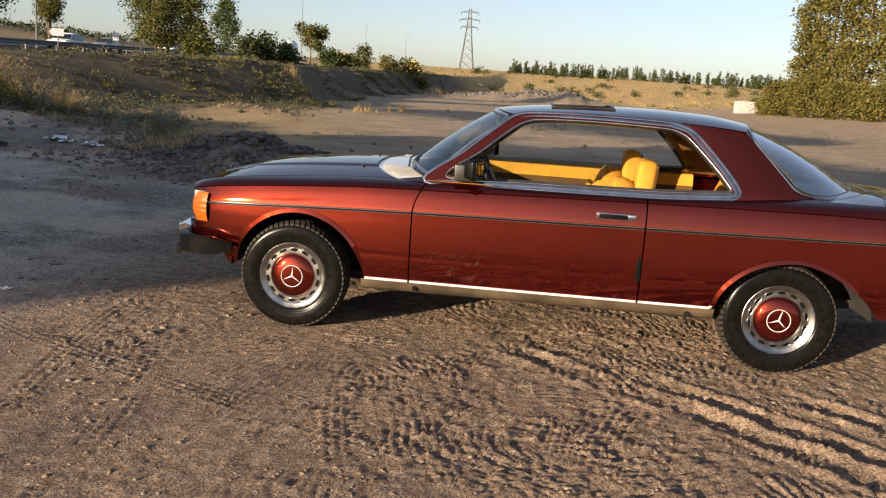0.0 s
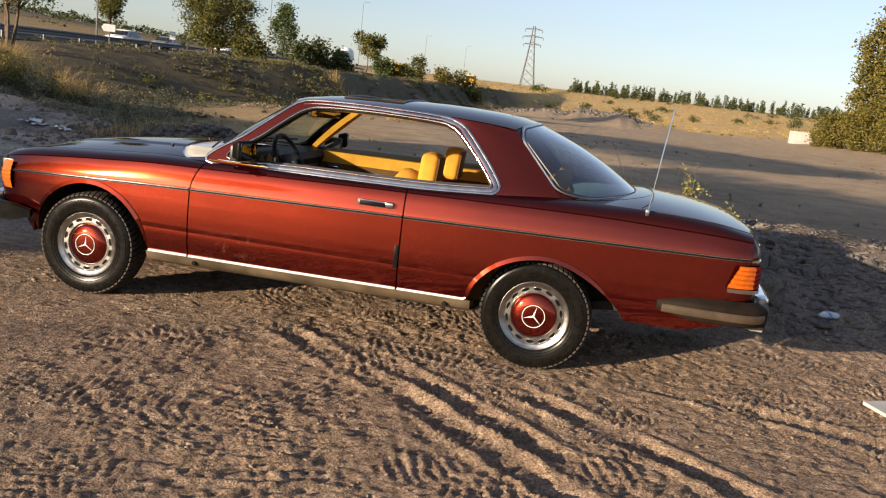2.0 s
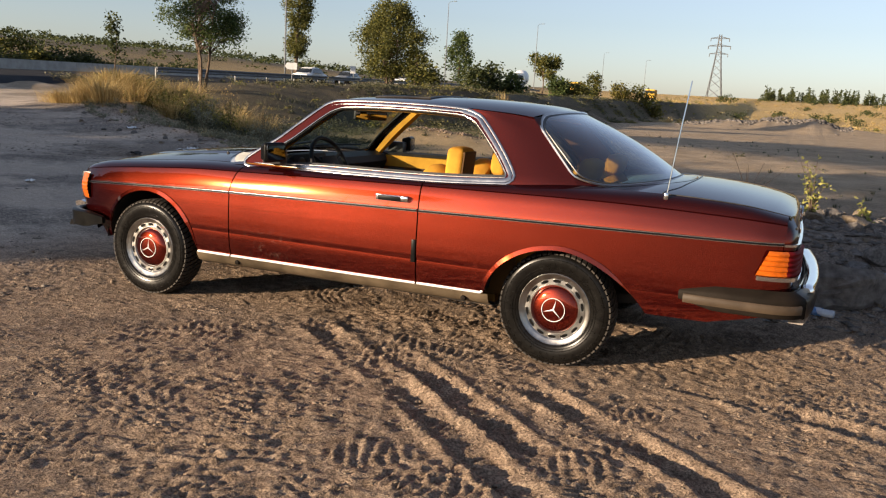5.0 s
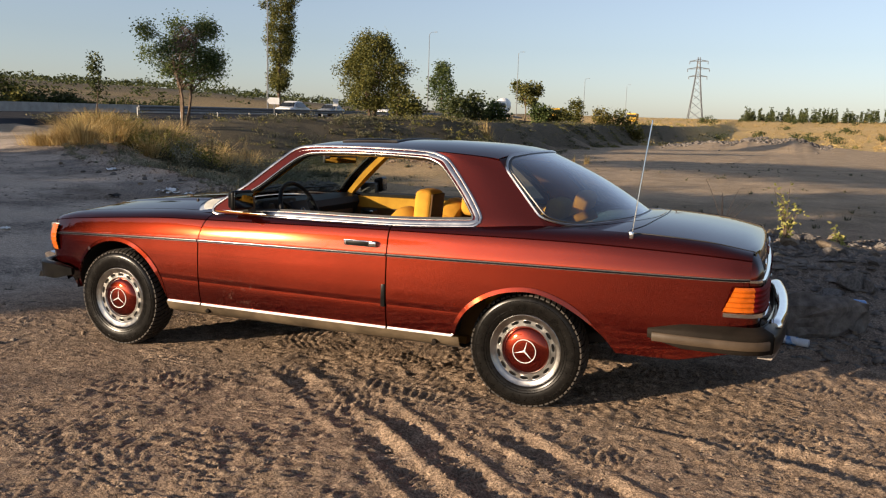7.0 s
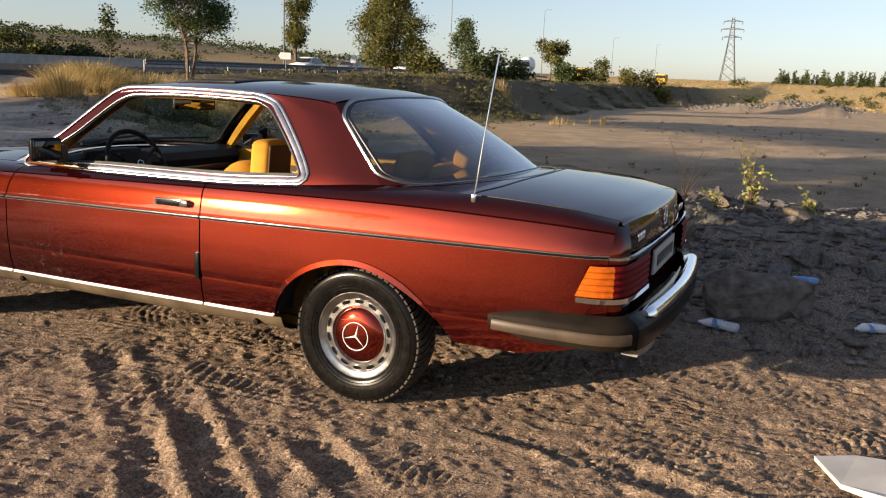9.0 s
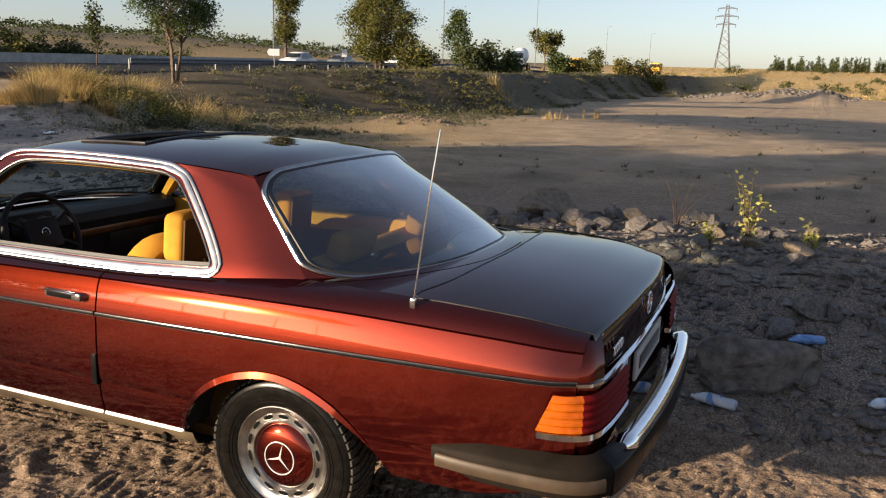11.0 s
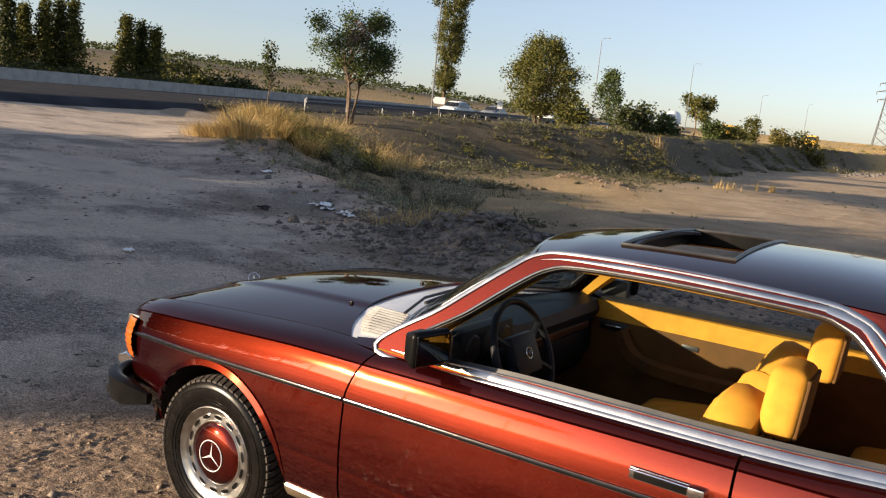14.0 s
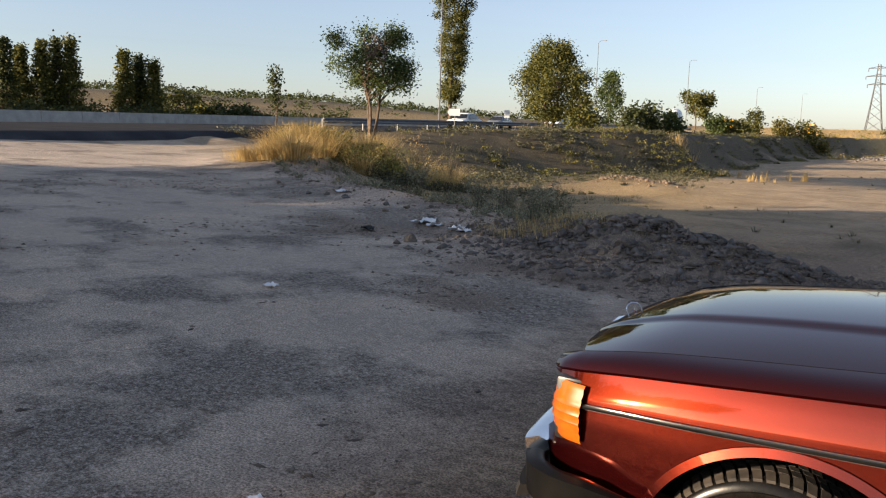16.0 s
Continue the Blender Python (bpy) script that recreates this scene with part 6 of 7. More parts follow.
tree("young_tree", "small upright bright green tree", *az(-21.2, 118), 8.1, 1.8, 1.75, ROUND, LEAF_GREEN, 90, 50, 0.28, 0.36, 0.12, 1, 15, 6)
tree("young_tree", "spreading small tree on the road embankment", *az(-15.6, 152), 6.8, 2.6, 2.8, UMBRELLA, LEAF_OLIVE, 90, 50, 0.36, 0.4, 0.15, 1, 16, 8, boughs=True)
tree("thin_tree", "thin sparse young tree", *az(-43.9, 63), 5.0, 1.9, 0.55, lambda t: 0.5 + 0.5 * abs(math.sin(6 * t)), LEAF_DARK, 24, 26, 0.22, 0.22, 0.06, 1, 17, 5)
for k, (a, d, h, r) in enumerate(((-60.2, 84, 6.5, 1.9), (-59.3, 86, 6.1, 1.7), (-58.1, 86, 6.6, 2.0), (-57.3, 87, 7.0, 2.0), (-56.5, 86, 7.0, 1.9), (-53.4, 88, 6.2, 1.6), (-52.5, 89, 6.0, 1.4), (-51.6, 88, 5.6, 1.3), (-61.7, 80, 9.1, 2.0), (-62.7, 81, 9.5, 2.1), (-63.9, 80, 9.8, 2.2), (-65.2, 80, 9.5, 2.3), (-66.7, 78, 9.5, 2.4), (-68.4, 77, 10, 2.5), (-70.2, 76, 9.6, 2.4), (-72.2, 74, 10.5, 2.6), (-74.4, 74, 10, 2.5), (-76.6, 74, 10, 2.5))):
    tree("poplar_clump", "dense dark clump of poplars behind the road wall", *az(a, d), h + 0.9, 0.3, r * 0.70, lambda t: (0.72 + 0.34 * math.sin(math.pi * min(1.3 * t, 1))) * max(0.03, 1 - t**1.7), LEAF_OLIVE if k % 3 else LEAF_DARK, 150, 34, 0.26, 0.27, 0.12, 3, 30 + k, 4, "poplars behind the road wall")
for k, (a, d, h, r, mat) in enumerate(((-50.0, 84, 3.2, 2.2, LEAF_OLIVE), (-47.6, 86, 2.0, 1.8, LEAF_DARK), (-46.0, 86, 1.9, 1.6, LEAF_DARK), (-48.8, 83, 2.2, 1.5, LEAF_OLIVE), (-19.6, 90, 2.6, 1.6, LEAF_DARK), (-18.4, 92, 3.0, 1.5, LEAF_DARK), (-17.2, 95, 2.2, 1.5, LEAF_GREEN), (-14.2, 118, 2.4, 1.2, LEAF_GREEN), (-13.2, 120, 1.8, 1.9, LEAF_OLIVE), (-11.9, 130, 3.6, 1.1, LEAF_OLIVE), (-12.7, 125, 1.8, 1.5, LEAF_OLIVE), (-10.2, 140, 2.2, 2.0, LEAF_GOLD), (-9.0, 142, 3.0, 2.6, LEAF_OLIVE), (-8.2, 146, 2.4, 2.4, LEAF_GOLD), (-22.9, 74, 1.8, 1.3, LEAF_OLIVE))):
    tree("roadside_bush", "leafy bush on the verge of the highway", *az(a, d), h, 0.15, r, ROUND, mat, 44, 30, 0.34, 0.36, 0.05, 3, 60 + k, 4, "bushes along the verge")
for k in range(36):
    a = -76 + k * 1.05
    tree("verge_hedge", "low dark hedge behind the road wall", *az(a, 4 + (k % 3) * 0.7 + 51.96 / (-math.sin(radians(a)) - 0.12 * math.cos(radians(a)))), 1.35 + 0.25 * (k % 3), 0.1, 1.2, ROUND, LEAF_DARK, 24, 24, 0.28, 0.3, 0.04, 2, 90 + k, 2, "hedge behind the road wall")
# tall poplars at the right edge of the field
for k, (a, d, h, r) in enumerate(((16.6, 112, 15, 2.3), (17.9, 109, 19, 2.6), (19.5, 107, 21, 2.6), (21.2, 105, 21, 2.6), (23.0, 103, 22, 2.8), (24.9, 100, 22, 2.8), (27.0, 98, 22, 2.8), (29.2, 96, 22, 2.8), (31.5, 94, 22, 2.8))):
    tree("field_poplar", "tall golden green poplar at the field's edge", *az(a, d, (0.3, -5.35)), h, 1.2, r * 0.95, lambda t: (0.8 + 0.25 * t) if t < 0.8 else 1 - 2.5 * (t - 0.8), LEAF_GOLD, 230, 42, 0.34, 0.40, 0.22, 3, 120 + k, 8, "tall poplars at the field edge")
for k, (a, d, h, r) in enumerate(((15.3, 108, 3.6, 2.4), (16.8, 104, 4.4, 2.6), (18.5, 101, 3.8, 2.4), (20.4, 99, 3.4, 2.2), (14.6, 110, 2.0, 1.2))):
    tree("field_bush", "yellow green bush under tall poplars", *az(a, d, (0.3, -5.35)), h, 0.2, r, ROUND, LEAF_GOLD, 80, 70, 0.24, 0.4, 0.06, 3, 140 + k, 4, "bushes under the poplars")


def conifer_row():
    rng = np.random.default_rng(7)
    Vs, Fs, n = [], [], 0
    for k in range(330):
        a = -2.5 + 20.5 * rng.uniform(0, 1)
        if math.sin(a * 5.3) + 0.7 * math.sin(a * 13.1 + 1) < -1.25:
            continue
        d = 430 + rng.normal(0, 12)
        x, y = az(a, d, (2.5, -4.8))
        h, r = 2.2 + 4.4 * rng.uniform(0, 1) ** 1.2, rng.uniform(0.8, 1.4)
        z0 = zg(x, y)
        cs = [(x + rng.normal(0, 0.5 * r * (1 - t)), y + rng.normal(0, 0.5 * r * (1 - t)), z0 + h * t) for t in np.linspace(0.03, 0.97, 12)]
        V, F = leaf_cloud(rng, cs, 9, (r * 0.22, r * 0.22, 0.3), 0.66, 0.5)
        Vs.append(V), Fs.append(F + n)
        n += len(V)
    for k in range(34):
        a = rng.uniform(-5.5, 16)
        d = rng.uniform(200, 400)
        x, y = az(a, d, (2.5, -4.8))
        h = rng.uniform(1.2, 3.2)
        cs = [(x + rng.normal(0, 0.9), y + rng.normal(0, 0.9), zg(x, y) + h * rng.uniform(0.2, 0.8)) for t in range(8)]
        V, F = leaf_cloud(rng, cs, 26, (0.5, 0.5, 0.3), 0.42, 0.2)
        Vs.append(V), Fs.append(F + n)
        n += len(V)
    for k in range(230):
        a, d = rng.uniform(-64, -28), rng.uniform(330, 650)
        x, y = az(a, d)
        h = rng.uniform(0.8, 2.6)
        cs = [(x + rng.normal(0, 2.2), y + rng.normal(0, 1.2), zg(x, y) + h * rng.uniform(0.1, 0.9)) for t in range(5)]
        V, F = leaf_cloud(rng, cs, 5, (0.9, 0.9, 0.4), 1.2, 0.2)
        Vs.append(V), Fs.append(F + n)
        n += len(V)
    for k in range(220):
        a = -64 + 40 * k / 219
        d = rng.uniform(640, 690)
        x, y = az(a, d)
        h = rng.uniform(2, 7)
        cs = [(x + rng.normal(0, 1.5), y + rng.normal(0, 1.5), zg(x, y) + h * rng.uniform(0.1, 0.9)) for t in range(6)]
        V, F = leaf_cloud(rng, cs, 7, (1.2, 1.2, 0.7), 1.7, 0.2)
        Vs.append(V), Fs.append(F + n)
        n += len(V)
    tagged(quad_mesh("far_woods", np.concatenate(Vs), np.concatenate(Fs), LEAF_DARK), "far dark row of conifers and scrub on the skyline", "woods", kind="stuff")


conifer_row()
# unseen tree row added on the sun's side to shade yard and near field
OVAL = lambda t: math.sqrt(max(0.1, 1 - (1.6 * (t - 0.5)) ** 2))
for k, q in enumerate((-16.6, -14.4, -12.2, -10.0, -7.8, -5.6, -4.2)):
    x, y = 0.792 * q - 0.61 * 25, -0.61 * q - 0.792 * 25
    tree("shade_tree", "leafy tree in a row beyond the yard", x, y, 9.2 if q > -13 else 7.3, 2.2, 1.9, OVAL, LEAF_OLIVE, 170, 15, 0.45, 0.42, 0.14, 1, 160 + k, 9, "row of shade trees", z=0.0)
q = -2.9
tree("shade_tree", "slender leafy tree at the end of a row", 0.792 * q - 0.61 * 25, -0.61 * q - 0.792 * 25, 8.8, 2.4, 1.15, OVAL, LEAF_OLIVE, 120, 26, 0.36, 0.36, 0.10, 1, 178, 8, "row of shade trees", z=0.0)
# Also out of view; crowns set high so the car stays lit.
for k, q in enumerate((-2.4, 0.2, 2.8, 5.4, 8.0)):
    x, y = 0.792 * q - 0.61 * 38, -0.61 * q - 0.792 * 38
    tree("shade_tree", "tall high-crowned tree with a thin bare trunk", x, y, 12.4, 9.7, 2.3, OVAL, LEAF_OLIVE, 150, 8, 0.46, 0.40, 0.06, 1, 180 + k, 6, "row of shade trees", z=0.0)

# Out of view, added to lay a band of shade across the field.
for k, q in enumerate((-34, -31, -28, -25, -22, -19, -16)):
    x, y = 0.792 * q - 0.61 * 60, -0.61 * q - 0.792 * 60
    tree("shade_tree", "tall high-crowned tree with a thin bare trunk", x, y, 20.2, 17.9, 2.6, OVAL, LEAF_OLIVE, 150, 20, 0.62, 0.42, 0.08, 1, 200 + k, 6, "row of shade trees", z=0.0)

# ---- highway: surface, wall, rail, signs, poles ----
ASPHALT = surface("worn_asphalt", (0.034, 0.036, 0.041), (0.066, 0.067, 0.070), 0.7, 0.95, 0.0, 0.5, 60, 0.01, spec=0.0)
CONCRETE = surface("weathered_concrete", (0.30, 0.285, 0.26), (0.44, 0.42, 0.385), 1.5, 0.9, 0.0, 0.4, 40, 0.01)
GALVANISED = surface("galvanised_steel", (0.10, 0.104, 0.108), (0.18, 0.184, 0.188), 6, 0.6, 0.5, 0.1)
YELLOW_PAINT = surface("yellow_machine_paint", (0.55, 0.30, 0.02), (0.72, 0.42, 0.03), 3, 0.5)
DARK_WINDOW = surface("dark_vehicle_glass", (0.01, 0.012, 0.014), (0.03, 0.033, 0.036), 4, 0.1)
GREY_BODY = surface("grey_vehicle_paint", (0.10, 0.11, 0.12), (0.16, 0.17, 0.18), 4, 0.35, coat=0.6)
rows = []
for y in list(np.linspace(-60, 160, 56)) + [200, 260, 340, 420]:
    a, z = float(near_edge(y)), float(road_z(y)) + 0.10
    rows.append([(a + 1.0, y, z - 0.32), (a + 0.5, y, z - 0.02), (a - 1.0, y, z), (a - 8, y, z + 0.06), (a - 16, y, z + 0.04), (a - 27.5, y, z)])
tagged(part("highway", grid(rows, flip=True), ASPHALT), "dark worn asphalt highway", "road", kind="structure")
wall_line = [(float(near_edge(y)) - 28.3, y, float(road_z(y))) for y in np.linspace(-60, 120, 52)]
wall = thing("road_wall", "low pale concrete wall along the highway", "wall")
for k in range(51):
    a, b = Vector(wall_line[k]), Vector(wall_line[k + 1])
    d = (b - a).normalized() * 0.02
    part("wall_panel", sweep([a + d, b - d], [(-0.18, -0.1), (0.22, -0.1), (0.16, 0.2), (0.11, 0.92), (-0.07, 0.92), (-0.12, 0.2)]), CONCRETE, wall)
rail = thing("guard_rail", "galvanised guard rail along the highway", "guard rail")
ys = list(np.arange(30, 150, 4.0))
for y0, y1 in zip(ys[:-1], ys[1:]):
    a, b = (Vector((float(near_edge(y)) - 0.6, y, float(road_z(y)))) for y in (y0, y1))
    part("rail_beam", sweep([a + Vector((0, 0, 0.62)), b + Vector((0, 0, 0.62))], [(-0.01, -0.15), (0.03, -0.09), (-0.01, 0.0), (0.03, 0.09), (-0.01, 0.15), (-0.03, 0.15), (-0.03, -0.15)]), GALVANISED, rail)
    part("rail_post", to_sheet(box(-0.04, 0.04, -0.04, 0.04, -0.2, 0.7, 0.005, 1), Matrix.Translation(a - Vector((0.08, 0, 0)))), GALVANISED, rail)


def road_sign(x, y, z, w, h, label, arrow):
    ob = thing("road_sign", label, "sign", place=(x, y, zg(x, y)), rz=35)
    top = z - zg(x, y)
    pl_ = [(-w / 2, -h / 2), (w / 2, -h / 2), (w / 2, h / 2), (-w / 2, h / 2)]
    if arrow:
        pl_ = [(-w / 2, 0), (-w / 2 + h * 0.35, -h / 2), (w / 2, -h / 2), (w / 2, h / 2), (-w / 2 + h * 0.35, h / 2)]
    n = len(pl_)
    v = [(a, -0.02, top + b) for a, b in pl_] + [(a, 0.01, top + b) for a, b in pl_]
    f = [tuple(range(n)), tuple(reversed(range(n, 2 * n)))] + [(k, n + k, n + (k + 1) % n, (k + 1) % n) for k in range(n)]
    part("sign_board", (v, f), WHITE_PAINT, ob, smooth=False)
    part("sign_post", tube([(0.08, 0.03, -0.2), (0.08, 0.03, top + h / 2)], 0.035, 8, up=(1, 0, 0)), GALVANISED, ob)


road_sign(-28.0, 40.7, 2.87, 0.78, 0.42, "white arrow-shaped road sign on a post", True)
road_sign(*az(-28.1, 78), 3.6, 0.5, 0.7, "small pale road sign by the highway", False)


def lamp_post(x, y, h, arm, seed):
    ob = thing("lamp_post", "tall thin grey street lamp post", "street lamp", "lamp posts along the highway", (x, y, zg(x, y)))
    part("post", tube([(0, 0, -0.2), (0, 0, h * 0.5), (0, 0, h)], 0.17 if seed == 5 else 0.08, 8, up=(1, 0, 0), scale=lambda t: 1 - 0.5 * t), GALVANISED, ob)
    part("lamp_arm", tube(resample([(0, 0, h - 0.05), (0.3 * arm, 0.1, h + 0.25), (arm, 0.2, h + 0.32)], 6), 0.025, 6), GALVANISED, ob)
    part("lamp_head", to_sheet(box(arm - 0.1, arm + 0.35, 0.12, 0.28, h + 0.28, h + 0.36, 0.03)), GALVANISED, ob)


for k, (a, d, h) in enumerate(((-32.75, 73, 14.5), (-22.15, 117, 12.2), (-16.2, 150, 12.0), (-11.9, 210, 11.0), (-9.2, 245, 11.0), (-63.15, 65.5, 14.0))):
    x, y = az(a, d)
    lamp_post(x, y, h, 0.8, k)


# ---- pylon ----
def pylon(x, y, h):
    ob = thing("power_pylon", "slim grey lattice power pylon on the skyline", "pylon", place=(x, y, zg(x, y) - 1))
    W = lambda t: 3.6 * (1 - t) ** 1.25 + 0.55
    for sx in (-1, 1):
        for sy in (-1, 1):
            part("pylon_leg", tube([(sx * W(t), sy * W(t), h * t) for t in np.linspace(0, 1, 9)], 0.22, 5, up=(1, 0.3, 0)), GALVANISED, ob)
    lev = [0, 0.16, 0.3, 0.42, 0.53, 0.63, 0.72, 0.8, 0.88, 0.95]
    for t0, t1 in zip(lev[:-1], lev[1:]):
        for sx, sy, ex, ey in ((-1, -1, 1, -1), (1, -1, -1, -1), (1, -1, 1, 1), (1, 1, 1, -1), (1, 1, -1, 1), (-1, 1, -1, -1)):
            part("pylon_brace", tube([(sx * W(t0), sy * W(t0), h * t0), (ex * W(t1), ey * W(t1), h * t1)], 0.13, 4, up=(0.2, 0.5, 1)), GALVANISED, ob)
    for t, w in ((0.70, 5.0), (0.82, 6.0), (0.94, 5.0)):
        part("cross_arm", both(tube([(-w, 0, h * t), (0, 0, h * t + 1.0), (w, 0, h * t)], 0.2, 5), tube([(-w, 0, h * t), (w, 0, h * t)], 0.16, 5)), GALVANISED, ob)
        for s in (-1, 1):
            part("insulator", tube([(s * w, 0, h * t), (s * w, 0, h * t - 1.6)], 0.22, 5, up=(1, 0, 0)), GALVANISED, ob)


px_, py_ = az(-5.43, 500, (2.5, -4.8))
pylon(px_, py_, 35.5)


# white concrete block at the far edge of the field
blk = tagged(part("concrete_block", to_sheet(box(-1.6, 1.6, -0.9, 0.9, -0.3, 1.5, 0.05)), CONCRETE), "pale weathered concrete block at the field's edge", "block")
blk.matrix_basis = pose(27.6, 109.6, zg(27.6, 109.6), 0, 0, 12)


# ---- vehicles on the highway ----
def small_car(x, y, rz, paint, label):
    ob = thing("passing_car", label, "car", place=(x, y, float(road_z(y)) + 0.07), rz=rz)
    prof = [(-2.0, 0.35), (-2.05, 0.6), (-1.95, 0.78), (-1.1, 0.88), (-0.55, 1.32), (0.1, 1.42), (0.9, 1.38), (1.55, 0.98), (2.0, 0.92), (2.08, 0.6), (2.02, 0.35)]
    rows = []
    for yy, k in ((-0.80, 0.0), (-0.84, 0.35), (-0.80, 0.8), (-0.62, 1.0), (0.62, 1.0), (0.80, 0.8), (0.84, 0.35), (0.80, 0.0)):
        rows.append([(px, yy * (1 if pz < 0.95 else 0.82), 0.35 + (pz - 0.35) * k) for px, pz in prof])
    part("body", grid(rows), paint, ob)
    for s in (-1, 1):
        part("side_glass", grid([[(-0.85, s * 0.80, 0.92), (-0.48, s * 0.69, 1.27)], [(0.1, s * 0.80, 0.93), (0.1, s * 0.69, 1.35)], [(0.9, s * 0.80, 0.94), (0.80, s * 0.69, 1.30)], [(1.30, s * 0.79, 0.96), (1.15, s * 0.72, 1.14)]]), DARK_WINDOW, ob)
        for wx in (-1.3, 1.3):
            part("wheel", moved(lathe([(0.0, -0.1), (0.2, -0.1), (0.30, -0.09), (0.31, 0.0), (0.30, 0.1), (0.0, 0.1)], 18), pose(wx, s * 0.76, 0.31)), RUBBER, ob)
    part("windscreen", grid([[(-1.05, -0.68, 0.92), (-1.05, 0.68, 0.92)], [(-0.62, -0.6, 1.29), (-0.62, 0.6, 1.29)]]), DARK_WINDOW, ob)


def dump_truck(x, y, rz, label, kind="dump"):
    ob = thing("dump_truck", label, "truck", place=(x, y, zg(x, y) + 0.03), rz=rz)
    part("chassis", to_sheet(box(-3.4, 3.6, -0.5, 0.5, 0.7, 1.05, 0.05)), UNDERBODY, ob)
    part("cab", to_sheet(box(-3.9, -2.2, -1.15, 1.15, 0.8, 2.9, 0.18)), WHITE_PAINT if kind == "mixer" else YELLOW_PAINT, ob)
    part("cab_window", to_sheet(box(-3.95, -3.0, -1.17, 1.17, 1.9, 2.6, 0.08)), DARK_WINDOW, ob)
    if kind == "dump":
        bed = box(-2.0, 3.7, -1.2, 1.2, 1.2, 2.9, 0.06)
        for v in bed.verts:
            if v.co.z > 2:
                v.co.x *= 1.04
        part("tipper_bed", to_sheet(bed), YELLOW_PAINT, ob)
        for k in range(6):
            part("bed_rib", to_sheet(box(-1.8 + k * 1.02, -1.68 + k * 1.02, -1.26, -1.18, 1.2, 2.85, 0.02)), YELLOW_PAINT, ob)
    else:
        part("drum", moved(lathe([(0.0, -2.6), (0.55, -2.55), (1.0, -1.2), (1.25, 0.2), (1.15, 1.6), (0.6, 2.3), (0.0, 2.35)], 24), pose(0.9, 0, 2.35, 0, 0, 90) @ pose(0, 0, 0, -12)), WHITE_PAINT, ob)
        part("chute", to_sheet(box(3.0, 4.0, -0.5, 0.5, 2.2, 3.3, 0.15)), UNDERBODY, ob)
    for wx in (-2.9, 1.6, 2.9):
        for s in (-1, 1):
            part("wheel", moved(lathe([(0.0, -0.18), (0.3, -0.18), (0.5, -0.16), (0.52, 0.0), (0.5, 0.16), (0.0, 0.18)], 18), pose(wx, s * 0.95, 0.52)), RUBBER, ob)


dump_truck(*az(-13.4, 165), 95, "yellow dump truck on the highway")
dump_truck(*az(-8.6, 215), 95, "distant yellow dump truck beside bushes")
dump_truck(*az(-17.0, 128), 98, "pale concrete mixer truck on the highway", "mixer")
for a, d, m, lb in ((-31.0, 70, WHITE_PAINT, "white hatchback driving on the highway"), (-24.6, 84, WHITE_PAINT, "white car half hidden behind a tree"), (-28.6, 88, GREY_BODY, "grey car on the far lane")):
    x, y = az(a, d)
    small_car(x, y, 97, m, lb)

# ---- grass and weeds ----
def blades(name, label, P, h, w, mat, bend=0.35, kind="stuff", per=14, spread=0.09):
    """Tufts of thin bent blades that fan out from the points P, two quads a blade."""
    rng = np.random.default_rng(len(P))
    m = len(P)
    n = m
    C = np.asarray(P, float)[: max(m // per, 1)]
    C = C[rng.integers(0, len(C), n)]
    a = rng.uniform(0, 2 * np.pi, n)
    r = np.abs(rng.normal(0, spread, n)) * (0.5 + np.asarray(h))
    d = np.stack([np.cos(a), np.sin(a), np.zeros(n)], -1)
    s = np.stack([-np.sin(a), np.cos(a), np.zeros(n)], -1)
    Q = C + d * r[:, None]
    tuft_h = 0.45 + 0.85 * ((C[:, 0] * 7.31 + C[:, 1] * 3.77) % 1.0)
    h = np.asarray(h) * tuft_h
    hh = h[:, None] * np.array([[0, 0, 1.0]])
    lean = (h * rng.uniform(0.05, bend, n))[:, None]
    ww = np.asarray(w)[:, None]
    V = np.stack([Q - s * ww, Q + s * ww, Q + hh * 0.55 + d * lean * 0.35 + s * ww * 0.8, Q + hh * 0.55 + d * lean * 0.35 - s * ww * 0.8, Q + hh + d * lean + s * ww * 0.2, Q + hh + d * lean - s * ww * 0.2], 1).reshape(-1, 3)
    b = np.arange(n)[:, None] * 6
    F = np.concatenate([b + np.array([[0, 1, 2, 3]]), b + np.array([[3, 2, 4, 5]])])
    return tagged(quad_mesh(name, V, F, mat), label, "grass", kind=kind)


def scatter(rng, n, fx, keep):
    out = np.zeros((0, 2))
    while len(out) < n:
        q = fx(rng, n * 2)
        out = np.concatenate([out, q[keep(q[:, 0], q[:, 1], rng)]])
    out = out[:n]
    return np.column_stack([out, ground_z(out[:, 0], out[:, 1]) - 0.02])


rng = np.random.default_rng(5)
tuft = lambda x, y, r: fractal(x, y, 0.6, 201, 3) + r.uniform(-0.12, 0.12, len(x)) > 0.57
mound_x = lambda y: -13.9 - 0.16 * (y - 10)
on_mound = lambda lo, hi, w: lambda r, n: (lambda y: np.column_stack([mound_x(y) - 0.6 + r.normal(0, w, n), y]))(r.uniform(lo, hi, n))
P = scatter(rng, 10000, on_mound(11.2, 13.8, 0.7), tuft)
blades("dry_grass", "tall golden dry grass on the bank", P, rng.uniform(0.10, 0.66, len(P)), rng.uniform(0.003, 0.008, len(P)), STRAW, 1.5, per=520, spread=0.24)
P = scatter(rng, 12000, on_mound(13.2, 18.0, 0.8), tuft)
blades("half_dry_grass", "dense half-dry green and gold grass", P, rng.uniform(0.10, 0.68, len(P)), rng.uniform(0.003, 0.008, len(P)), GREEN_STRAW, 1.5, per=480, spread=0.28)
